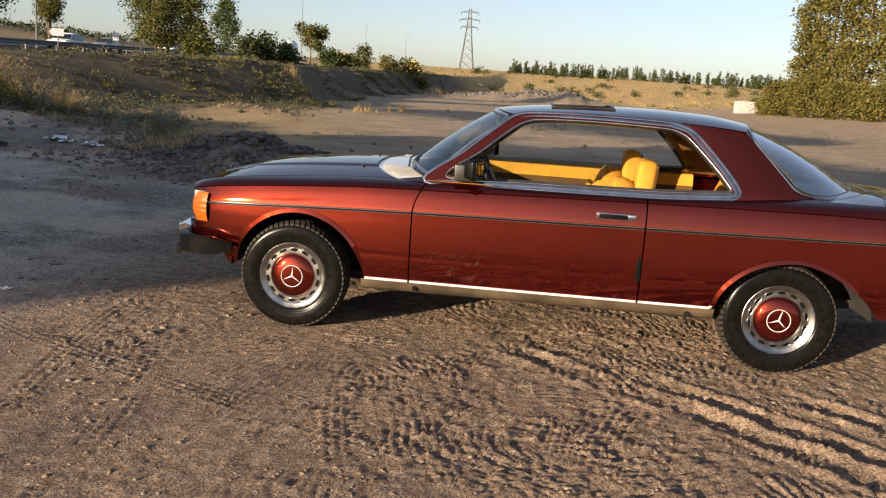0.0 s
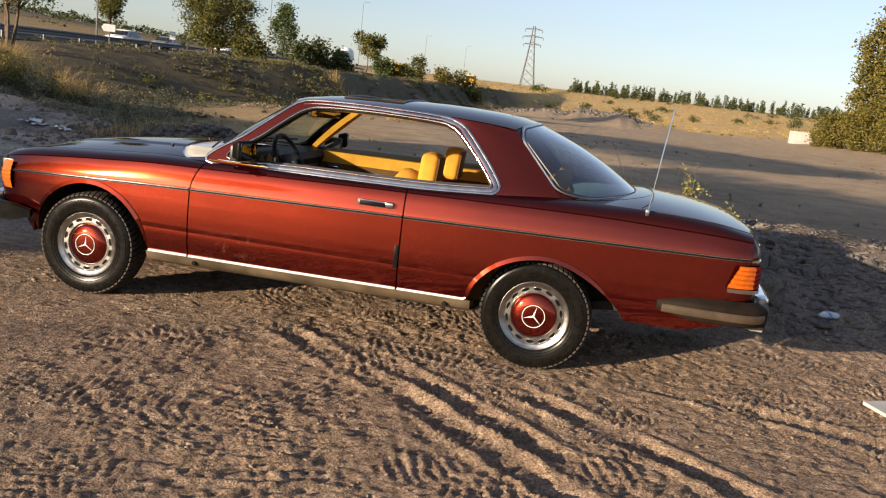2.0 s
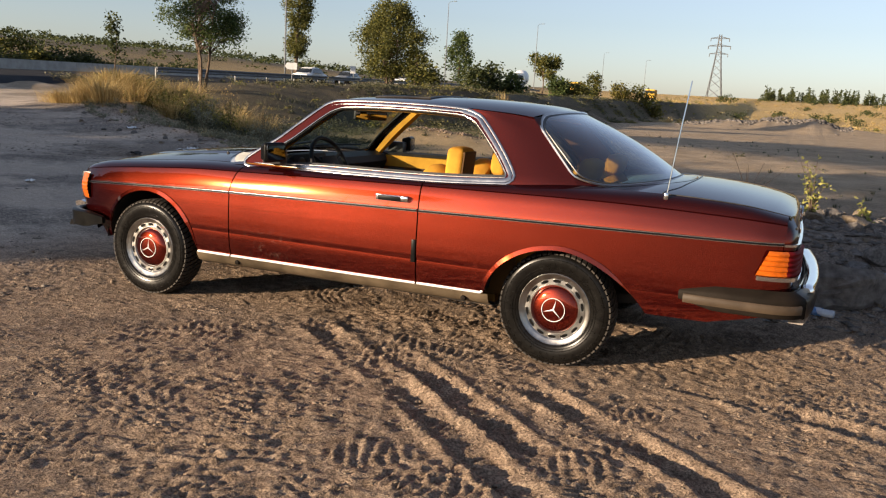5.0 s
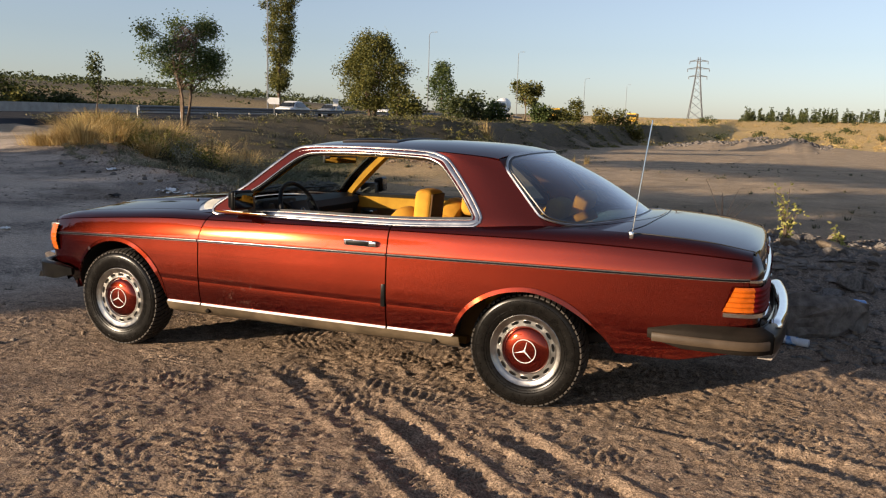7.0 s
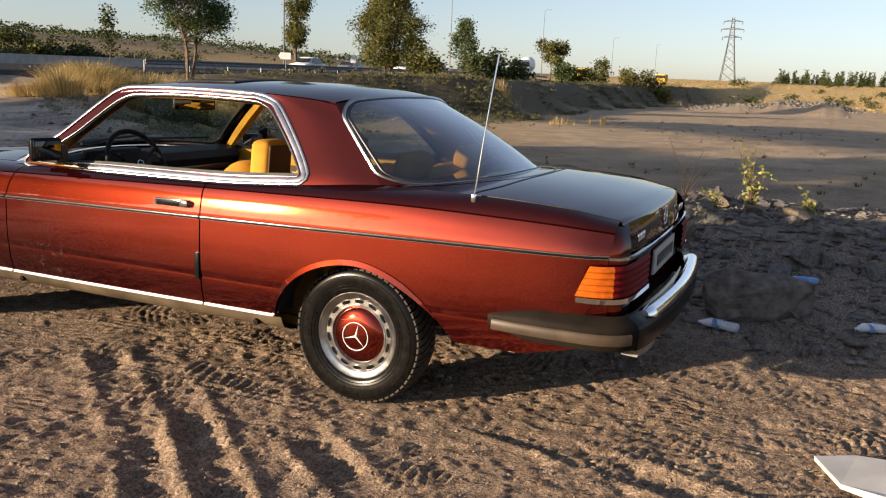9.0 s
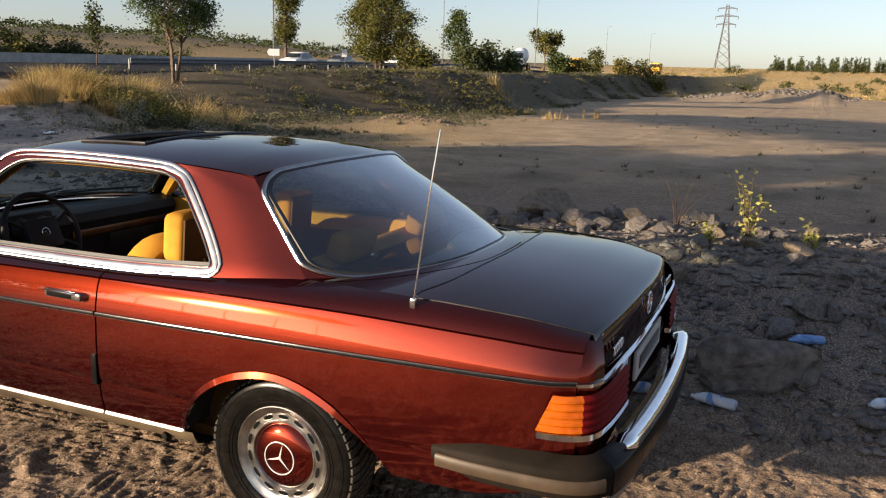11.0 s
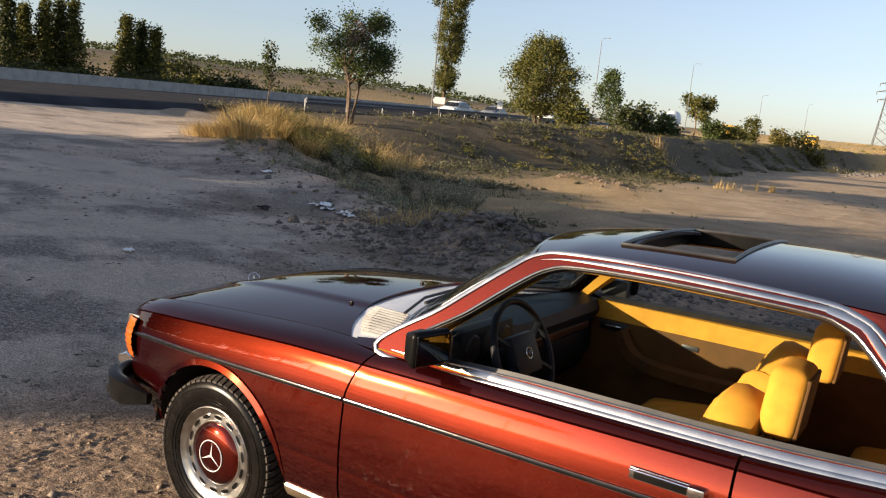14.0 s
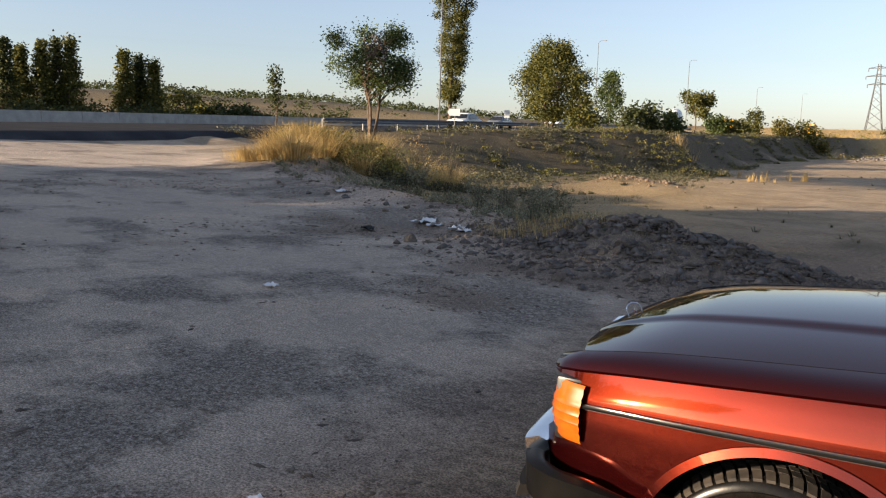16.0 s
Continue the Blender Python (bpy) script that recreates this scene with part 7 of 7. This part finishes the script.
P = scatter(rng, 11000, on_mound(14.5, 21.5, 0.7), tuft)
blades("dry_grass", "straw-coloured grass stalks among weeds", P, rng.uniform(0.25, 1.0, len(P)), rng.uniform(0.003, 0.008, len(P)), STRAW, 1.2, per=520, spread=0.24)


def scrub(name, label, n, fx, keep, low, high, leaf, mat, seed, per=90):
    """Low uneven bushes of small leaves, strewn where keep() holds."""
    r = np.random.default_rng(seed)
    P = scatter(r, n, fx, keep)
    size = low + (high - low) * r.uniform(0, 1, n) ** 2
    C = np.repeat(P, 6, 0)
    S = np.repeat(size, 6)
    C = C + np.column_stack([r.normal(0, 0.45, len(C)) * S, r.normal(0, 0.45, len(C)) * S, r.uniform(0.05, 0.60, len(C)) * S])
    V, F = leaf_cloud(r, C, per // 6, np.column_stack([np.repeat(S, per // 6)] * 3) * np.array([0.20, 0.20, 0.14]), leaf, 0.3)
    return tagged(quad_mesh(name, V, F, mat), label, "scrub", kind="stuff")


scrub("mound_weeds", "leafy yellow-green weeds among golden grass", 60, on_mound(13.4, 18.0, 0.5), lambda x, y, r: x < 1e9, 0.45, 1.05, 0.075, GOLD_WEED, 60, 300)
scrub("mound_weeds", "dark weeds at the foot of golden grass", 60, lambda r, n: (lambda y: np.column_stack([mound_x(y) + 0.5 + r.normal(0, 0.3, n), y]))(r.uniform(13.5, 20, n)), lambda x, y, r: x < 1e9, 0.20, 0.5, 0.06, GREY_WEED, 65, 210)
below_road = lambda lo, hi, w: lambda r, n: (lambda y: np.column_stack([bank_foot(y) - np.abs(r.normal(0, w, n)) + 0.8, y]))(lo + (hi - lo) * r.uniform(0, 1, n) ** 1.4)
patchy = lambda sc, sd, lim: lambda x, y, r: fractal(x, y, sc, sd, 4) + r.uniform(-0.07, 0.07, len(x)) > lim
scrub("embankment_scrub", "low dark scrub on the highway embankment", 1200, below_road(22, 170, 4.5), patchy(6, 261, 0.53), 0.12, 0.65, 0.090, GREY_WEED, 61, 60)
scrub("embankment_scrub", "low olive weeds along the top of the embankment", 420, below_road(22, 150, 4.0), patchy(5, 265, 0.56), 0.12, 0.55, 0.075, GREEN_STRAW, 62, 66)
scrub("hollow_scrub", "grey-green weeds in the hollow below the road", 580, lambda r, n: np.column_stack([r.uniform(-22, -5, n), r.uniform(9, 46, n)]), lambda x, y, r: (bank_distance(x, y) > 2.2) & (x < -4.5 - 0.20 * y + r.uniform(-1, 1, len(x))) & (fractal(x, y, 3.5, 267, 4) + r.uniform(-0.06, 0.06, len(x)) > 0.50), 0.08, 0.42, 0.058, GREY_WEED, 63, 72)


def along_bank(lo, hi):
    def f(r, n):
        x = r.uniform(-15.5, -3.9, n)
        y = np.interp(x, BANK[:, 0], BANK[:, 1]) + r.uniform(lo, hi, n)
        return np.column_stack([x, y])
    return f


clump = lambda x, y, r: fractal(x, y, 1.1, 211, 3) + r.uniform(-0.1, 0.1, len(x)) > 0.53
scrub("bank_scrub", "pale sage weeds on the stony bank", 240, along_bank(0.9, 3.6), clump, 0.06, 0.34, 0.028, SAGE, 64, 120)
P = scatter(rng, 2200, along_bank(1.1, 4.2), clump)
blades("bank_weeds", "short dry weeds along the yard's edge", P, rng.uniform(0.05, 0.28, len(P)), rng.uniform(0.002, 0.005, len(P)), GREY_WEED, 0.7)
P = scatter(rng, 600, along_bank(0.9, 2.8), clump)
blades("bank_straw", "low straw tufts on the bank", P, rng.uniform(0.04, 0.16, len(P)), rng.uniform(0.002, 0.004, len(P)), STRAW, 0.8)
P = scatter(rng, 1300, lambda r, n: np.column_stack([-5.3 + r.normal(0, 0.35, n), 6.2 + r.normal(0, 0.22, n)]), lambda x, y, r: x < 1e9)
blades("dry_tuft", "bushy tuft of pale dry grass", P, rng.uniform(0.05, 0.17, len(P)), rng.uniform(0.0015, 0.003, len(P)), STRAW, 1.0, per=60, spread=0.25)
P = scatter(rng, 14000, lambda r, n: np.column_stack([r.uniform(-24, -5, n), r.uniform(12, 52, n)]), lambda x, y, r: (bank_distance(x, y) > 3.0) & (fractal(x, y, 5, 221, 3) + r.uniform(-0.08, 0.08, len(x)) > 0.50) & (x < -4 - 0.25 * y + r.uniform(-1, 1, len(x))))
blades("hollow_weeds", "grey-green weeds in the hollow below the road", P, rng.uniform(0.04, 0.20, len(P)), rng.uniform(0.003, 0.008, len(P)), GREY_WEED, 1.0, per=24, spread=0.3)
P = scatter(rng, 20000, lambda r, n: (lambda y: np.column_stack([bank_foot(y) - np.abs(r.normal(0, 5, n)) + 0.5, y]))(r.uniform(24, 180, n)), lambda x, y, r: fractal(x, y, 3, 231, 3) + r.uniform(-0.1, 0.1, len(x)) > 0.46)
blades("embankment_grass", "patchy grass on the highway embankment", P, rng.uniform(0.05, 0.22, len(P)), rng.uniform(0.008, 0.018, len(P)), GREY_WEED, 1.3, per=26, spread=0.55)
P = scatter(rng, 9000, lambda r, n: (lambda y: np.column_stack([bank_foot(y) - np.abs(r.normal(0, 4, n)) + 1.0, y]))(r.uniform(24, 150, n)), lambda x, y, r: fractal(x, y, 4, 236, 3) + r.uniform(-0.1, 0.1, len(x)) > 0.54)
blades("embankment_straw", "pale dry straw patches on the highway embankment", P, rng.uniform(0.05, 0.20, len(P)), rng.uniform(0.005, 0.012, len(P)), GREEN_STRAW, 1.3, per=26, spread=0.60)
far_field = lambda r, n: (lambda a, d: np.column_stack([2.5 + d * np.sin(a), -4.8 + d * np.cos(a)]))(np.radians(r.uniform(-9, 19, n)), r.uniform(128, 420, n))
scrub("far_field_scrub", "dry golden scrub on the far field", 680, far_field, patchy(40, 271, 0.48), 0.3, 1.6, 0.22, STRAW, 66, 42)
scrub("far_field_scrub", "low dark scrub on the far field", 320, far_field, patchy(30, 275, 0.50), 0.3, 1.5, 0.22, GREEN_STRAW, 67, 42)
P = scatter(rng, 500, lambda r, n: np.column_stack([-17.0 + r.normal(0, 0.35, n), 51 + r.normal(0, 0.4, n)]), lambda x, y, r: x < 1e9)
blades("yellow_tuft", "tall pale yellow tuft below the embankment", P, rng.uniform(0.5, 1.5, len(P)), rng.uniform(0.012, 0.025, len(P)), STRAW, 0.35)
P = scatter(rng, 420, lambda r, n: np.column_stack([r.uniform(-14, -8, n), 43 + r.normal(0, 1.2, n)]), lambda x, y, r: fractal(x, y, 2.0, 241, 2) > 0.55)
blades("field_stalks", "thin dry stalks at the field's edge", P, rng.uniform(0.2, 0.6, len(P)), rng.uniform(0.006, 0.011, len(P)), STRAW, 0.3)
P = scatter(rng, 5000, lambda r, n: np.column_stack([r.uniform(-16, 26, n), r.uniform(9, 60, n)]), lambda x, y, r: (fractal(x, y, 4.0, 251, 3) > 0.60) & (bank_distance(x, y) > 2))
blades("field_grass", "sparse low dry grass on the field", P, rng.uniform(0.03, 0.14, len(P)), rng.uniform(0.006, 0.014, len(P)), GREY_WEED, 0.9)


def weed(name, label, x, y, h, spread, n_stems, leaf, per, mat, seed):
    rng = np.random.default_rng(seed)
    ob = thing(name, label, "weed", place=(x, y, zg(x, y) - 0.02))
    sheets, tips = [], []
    for k in range(n_stems):
        a = rng.uniform(0, 6.28)
        top = Vector((spread * math.cos(a) * rng.uniform(0.3, 1), spread * math.sin(a) * rng.uniform(0.3, 1), h * rng.uniform(0.55, 1.0)))
        path = resample([(0, 0, 0), (top.x * 0.3, top.y * 0.3, top.z * 0.5), top], 8)
        sheets.append(tube(path, 0.006, 5, up=(1, 0.1, 0), scale=lambda t: 1 - 0.7 * t))
        tips += [tuple(p) for p in path[2:]]
    if per:
        part("stem", both(*sheets), BARK, ob)
    else:
        for sh in sheets:
            part("stem", sh, BARK, ob)
    if per:
        V, F = leaf_cloud(rng, tips, per, (0.03, 0.03, 0.03), leaf)
        quad_mesh("leaves", V, F, mat, ob)
    return ob


weed("weed_plant", "sunlit yellow-green weed on the rubble", 2.62, 3.95, 0.62, 0.15, 9, 0.04, 4, LEAF_LIME, 1)
weed("weed_plant", "small sunlit weed beside a larger one", 3.12, 4.0, 0.26, 0.09, 4, 0.04, 4, LEAF_LIME, 2)
weed("weed_plant", "low sunlit weed on the rubble", 2.30, 3.85, 0.16, 0.14, 4, 0.03, 6, LEAF_LIME, 8)
weed("dead_twig", "bare branching dry twig in the rubble", 2.0, 4.3, 0.62, 0.32, 6, 0.02, 0, LEAF_LIME, 3)
for k, (x, y, h) in enumerate(((-8.6, 11.4, 0.9), (-8.0, 11.8, 1.0), (-9.3, 11.6, 0.8), (-7.4, 11.2, 0.7), (-8.3, 12.6, 1.0), (-6.9, 9.2, 0.6), (-9.6, 9.8, 0.8), (-6.2, 8.3, 0.5))):
    weed("thorn_shrub", "grey-green thorny shrub on the bank", x, y, h, 0.5 * h, 26, 0.035, 9, SAGE, 20 + k)
weed("tall_stalk", "tall reddish dry plant among grass", -14.6, 17.2, 1.9, 0.4, 14, 0.04, 6, STRAW, 40)
weed("tall_stalk", "tall dry plant among grass", -14.9, 19.4, 1.4, 0.4, 12, 0.04, 6, GREY_WEED, 41)

# ---- stones, rubble and litter ----
STONE = surface("grey_rubble_stone", (0.075, 0.067, 0.060), (0.21, 0.188, 0.168), 7, 0.95, 0.0, 0.8, 40, 0.006, spec=0.15)
TAN_STONE = surface("tan_rubble_stone", (0.12, 0.094, 0.068), (0.25, 0.20, 0.145), 7, 0.95, 0.0, 0.8, 40, 0.006, spec=0.15)
DARK_SOIL = surface("dark_earth_clods", (0.075, 0.062, 0.052), (0.23, 0.195, 0.16), 9, 1.0, 0.0, 0.8, 40, 0.008, spec=0.1)


def stone_mesh(name, seed, mat, flat=0.6, sub=2):
    rng = np.random.default_rng(seed)
    bm = bmesh.new()
    bmesh.ops.create_icosphere(bm, subdivisions=sub, radius=1)
    cuts = rng.normal(0, 1, (11, 3))
    cuts /= np.linalg.norm(cuts, axis=1)[:, None]
    dist = rng.uniform(0.36, 0.8, 11)
    for v in bm.verts:
        c = np.array(v.co)
        for q, d in zip(cuts, dist):
            e = c @ q - d
            if e > 0:
                c = c - q * e
        c *= np.array([1.0, 0.75, flat])
        v.co = c + 0.02 * rng.normal(0, 1, 3)
    me = bpy.data.meshes.new(name)
    bm.to_mesh(me)
    bm.free()
    me.materials.append(mat)
    return me


STONES = [stone_mesh("stone", k, STONE if k % 3 else TAN_STONE, 0.5 + 0.1 * (k % 3)) for k in range(7)]
CLODS = [stone_mesh("stone", 40 + k, DARK_SOIL, 0.7) for k in range(5)]
rng = np.random.default_rng(77)


def put_stone(x, y, r, k, label, group, sink=0.25, kinds=STONES):
    ob = new("stone", kinds[k % len(kinds)])
    ob.matrix_basis = pose(x, y, zg(x, y) + r * (0.45 - sink), *rng.uniform(-18, 18, 2), rng.uniform(0, 360)) @ Matrix.Diagonal((r, r, r, 1))
    tagged(ob, label, "stone", group)


for k in range(120):
    x, y = rng.uniform(0.2, 4.8), rng.uniform(1.0, 5.8)
    if y < 1.4 and x < 2.3:
        y += 2.0
    put_stone(x, y, 0.03 + 0.11 * rng.uniform(0, 1) ** 3, k, "broken grey stone in the rubble heap", "rubble behind the car")
for k in range(46):
    x, y = rng.uniform(0.0, 2.6), rng.normal(4.7, 0.45)
    put_stone(x, y, rng.uniform(0.06, 0.19), k, "large broken stone on top of the rubble", "rubble behind the car")
for k in range(34):
    x, y = rng.uniform(0.6, 4.6), rng.uniform(1.5, 4.4)
    put_stone(x, y, rng.uniform(0.07, 0.17), k, "broad flat slab of broken stone in the rubble", "rubble behind the car", 0.2)
for k in range(110):
    x, y = -3.9 + rng.normal(0, 1.1), 5.9 + rng.normal(0, 0.6)
    put_stone(x, y, 0.04 + 0.10 * rng.uniform(0, 1) ** 2, k, "dark clod in the earth pile", "earth pile at the yard's edge", 0.25, CLODS)
for k in range(40):
    x = rng.uniform(-14, -4)
    y = float(np.interp(x, BANK[:, 0], BANK[:, 1])) + rng.uniform(0.1, 1.0)
    put_stone(x, y, 0.03 + 0.07 * rng.uniform(0, 1) ** 2, k, "stone lying along the yard's edge", "stones at the yard's edge")


def grit(name, label, P, size, mat, seed, flat=0.6):
    rng = np.random.default_rng(seed)
    base = np.array([(1, 0, 0), (-1, 0, 0), (0, 1, 0), (0, -1, 0), (0, 0, 1), (0, 0, -0.4)], float)
    tri = np.array([(0, 2, 4), (2, 1, 4), (1, 3, 4), (3, 0, 4), (2, 0, 5), (1, 2, 5), (3, 1, 5), (0, 3, 5)])
    n = len(P)
    a = rng.uniform(0, 6.28, n)
    c, s = np.cos(a), np.sin(a)
    S = np.asarray(size)[:, None, None] * rng.uniform(0.6, 1.4, (n, 6, 1))
    V = base[None] * S * np.stack([rng.uniform(0.7, 1.9, n), rng.uniform(0.45, 1.0, n), rng.uniform(0.5, 1.1, n)], -1)[:, None, :]
    V = np.stack([V[..., 0] * c[:, None] - V[..., 1] * s[:, None], V[..., 0] * s[:, None] + V[..., 1] * c[:, None], V[..., 2] * flat], -1) + P[:, None, :]
    F = (np.arange(n)[:, None, None] * 6 + tri[None]).reshape(-1, 3)
    return tagged(quad_mesh(name, V.reshape(-1, 3), F, mat), label, "gravel", kind="stuff")


def on_ground(x, y, up=0.0):
    return np.column_stack([x, y, ground_z(x, y) + up])


P = on_ground(rng.uniform(-0.6, 5.4, 12000), rng.uniform(0.9, 6.5, 12000))
grit("rubble_gravel", "grey gravel and splinters in the rubble", P, 0.009 + 0.055 * rng.uniform(0, 1, len(P)) ** 3, STONE, 3, 0.5)
P = on_ground(-3.9 + rng.normal(0, 1.15, 7000), 6.0 + rng.normal(0, 0.7, 7000))
Q = on_ground(-3.9 + rng.normal(0, 1.1, 1500), 5.9 + rng.normal(0, 0.65, 1500), 0.01)
grit("pile_stones", "pale stones and lumps in the earth pile", Q, 0.02 + 0.06 * rng.uniform(0, 1, 1500) ** 3, STONE, 14, 0.8)
grit("earth_clods", "crumbly dark earth clods", P, 0.012 + 0.034 * rng.uniform(0, 1, len(P)) ** 3, DARK_SOIL, 4, 0.8)
x, y = -2.0 - 13 * rng.uniform(0, 1, 42000) ** 1.4, rng.uniform(-3.5, 10.5, 42000)
keep = (bank_distance(x, y) < 0.8) & (fractal(x, y, 1.5, 95) + rng.uniform(-0.14, 0.14, 42000) > 0.57)
P = on_ground(x[keep], y[keep])
grit("yard_gravel", "loose dark gravel strewn on the yard", P, 0.007 + 0.026 * rng.uniform(0, 1, len(P)) ** 3, DARK_SOIL, 5, 0.5)
x, y = rng.uniform(-3.5, 5.0, 14000), rng.uniform(-3.8, 1.2, 14000)
grit("sand_crumbs", "small soil crumbs on the churned sand", on_ground(x, y), 0.0025 + 0.011 * rng.uniform(0, 1, 14000) ** 5, TAN_STONE, 6)
SAND_CLOD = surface("crumbled_sand", (0.13, 0.096, 0.07), (0.27, 0.205, 0.15), 9, 0.95, 0.0, 0.8, 60, 0.004, spec=0.1)
x, y = rng.uniform(-3.2, 4.6, 5000), rng.uniform(-3.8, -0.2, 5000)
keep = fractal(x, y, 0.5, 401, 3) + rng.uniform(-0.1, 0.1, 5000) > 0.5
grit("sand_clods", "crumbled clods of sand turned up by tyres", on_ground(x[keep], y[keep], -0.002), 0.007 + 0.016 * rng.uniform(0, 1, keep.sum()) ** 3, SAND_CLOD, 9, 0.6)
x = rng.uniform(-15, -4, 2600)
y = np.interp(x, BANK[:, 0], BANK[:, 1]) + rng.uniform(-0.2, 2.2, 2600)
grit("bank_clods", "dry clods and stones along the bank", on_ground(x, y), 0.008 + 0.026 * rng.uniform(0, 1, 2600) ** 3, SAND_CLOD, 10, 0.7)
x = rng.uniform(-13, 9, 3600)
P = on_ground(x, 121 + rng.normal(0, 3.4, 3600), 0.02)
grit("far_heap_stones", "grey rubble on the far heap", P, 0.06 + 0.38 * rng.uniform(0, 1, 3600) ** 3, STONE, 7, 0.8)
x, y = -11.2 + rng.normal(0, 1.0, 500), 26.2 + rng.normal(0, 0.5, 500)
grit("mound_clods", "earth clods on a low mound", on_ground(x, y), rng.uniform(0.02, 0.08, 500), SAND_CLOD, 8, 0.7)

PLASTIC_BLUE = surface("crumpled_blue_plastic", (0.07, 0.17, 0.42), (0.22, 0.36, 0.62), 18, 0.25, 0.0, 0.6, 60, 0.006, coat=0.4)
PLASTIC_CLEAR = surface("dirty_clear_plastic", (0.42, 0.45, 0.50), (0.66, 0.69, 0.74), 16, 0.25, 0.0, 0.6, 60, 0.006, coat=0.4)
CARD = surface("grey_board", (0.42, 0.40, 0.37), (0.56, 0.54, 0.50), 5, 0.8, 0.0, 0.3, 60, 0.002)


def bottle(x, y, rz, L, r, body, label):
    ob = thing("plastic_bottle", label, "bottle", "litter", (x, y, zg(x, y) + r * 0.8), rz)
    prof = [(0.0, -L / 2), (r * 0.85, -L / 2), (r, -L * 0.45), (r * 0.94, -L * 0.2), (r, -L * 0.1), (r * 0.93, L * 0.08), (r, L * 0.2), (r * 0.7, L * 0.36), (r * 0.34, L * 0.44), (r * 0.34, L * 0.5), (0.0, L * 0.5)]
    sh = lathe(prof, 18)
    v = [Vector((p[0], p[1], p[2] * 0.8)) + 0.004 * Vector((math.sin(40 * p[1]), 0, math.cos(33 * p[1]))) for p in sh[0]]
    part("bottle_body", (v, sh[1]), body, ob)
    part("bottle_label", moved(lathe([(r * 1.02, -L * 0.18), (r * 1.03, 0.0), (r * 1.02, L * 0.12)], 18), Matrix.Diagonal((1, 1, 0.82, 1))), PLASTIC_BLUE, ob)


bottle(2.68, 1.15, 78, 0.23, 0.036, PLASTIC_CLEAR, "crushed clear water bottle with a blue label")
bottle(3.10, 2.00, 115, 0.21, 0.034, PLASTIC_BLUE, "crumpled blue plastic bottle in the rubble")
bottle(3.49, 1.42, 120, 0.18, 0.034, PLASTIC_CLEAR, "crumpled pale plastic bottle on the rubble")
# sack-like dark boulder behind the bumper
me = stone_mesh("boulder", 301, STONE, 0.55, 3)
ob = new("boulder", me)
ob.matrix_basis = pose(2.80, 1.41, zg(2.80, 1.41) + 0.08, 4, -3, 12) @ Matrix.Diagonal((0.48, 0.36, 0.46, 1))
tagged(ob, "long smooth grey boulder behind the bumper", "stone")
me = stone_mesh("boulder", 305, TAN_STONE, 0.6, 3)
ob = new("boulder", me)
ob.matrix_basis = pose(0.75, 4.75, zg(0.75, 4.75) + 0.10, 0, 4, 40) @ Matrix.Diagonal((0.42, 0.36, 0.40, 1))
tagged(ob, "brown earth boulder on the rubble", "stone")
# broken board lying on the sand
board = thing("broken_board", "broken grey floor tile lying on sand", "tile", place=(3.45, -0.55, 0.035), rz=-12)
pts = [(-0.25, 0.02), (-0.12, -0.17), (0.10, -0.22), (0.34, -0.14), (0.38, 0.10), (0.10, 0.16), (-0.12, 0.14)]
n = len(pts)
v = [(a, b, -0.008) for a, b in pts] + [(a, b, 0.010 + 0.02 * (a > 0)) for a, b in pts]
f = [tuple(reversed(range(n))), tuple(range(n, 2 * n))] + [(k, (k + 1) % n, n + (k + 1) % n, n + k) for k in range(n)]
part("tile_slab", (v, f), CARD, board, smooth=False)


def scrap(x, y, s, label, mat, seed):
    rng = np.random.default_rng(seed)
    rows = []
    for i in range(7):
        rows.append([(s * (i / 6 - 0.5) + rng.normal(0, 0.02 * s), s * 0.7 * (j / 5 - 0.5) + rng.normal(0, 0.02 * s), abs(rng.normal(0, 0.10 * s))) for j in range(6)])
    ob = part("litter_scrap", grid(rows), mat)
    ob.matrix_basis = pose(x, y, zg(x, y) + 0.012, 0, 0, rng.uniform(0, 360))
    tagged(ob, label, "litter", "litter")


for k, (x, y, s) in enumerate(((-7.25, 6.5, 0.34), (-7.0, 6.35, 0.22), (-6.5, 6.15, 0.26), (-6.35, 6.05, 0.18), (-10.2, 8.3, 0.24), (-5.85, 2.1, 0.13), (-3.17, -0.74, 0.07))):
    scrap(x, y, s, "crumpled white litter on the ground", WHITE_PAINT, 400 + k)
scrap(-7.5, 5.55, 0.25, "dark crumpled rag on the yard", UNDERBODY, 450)
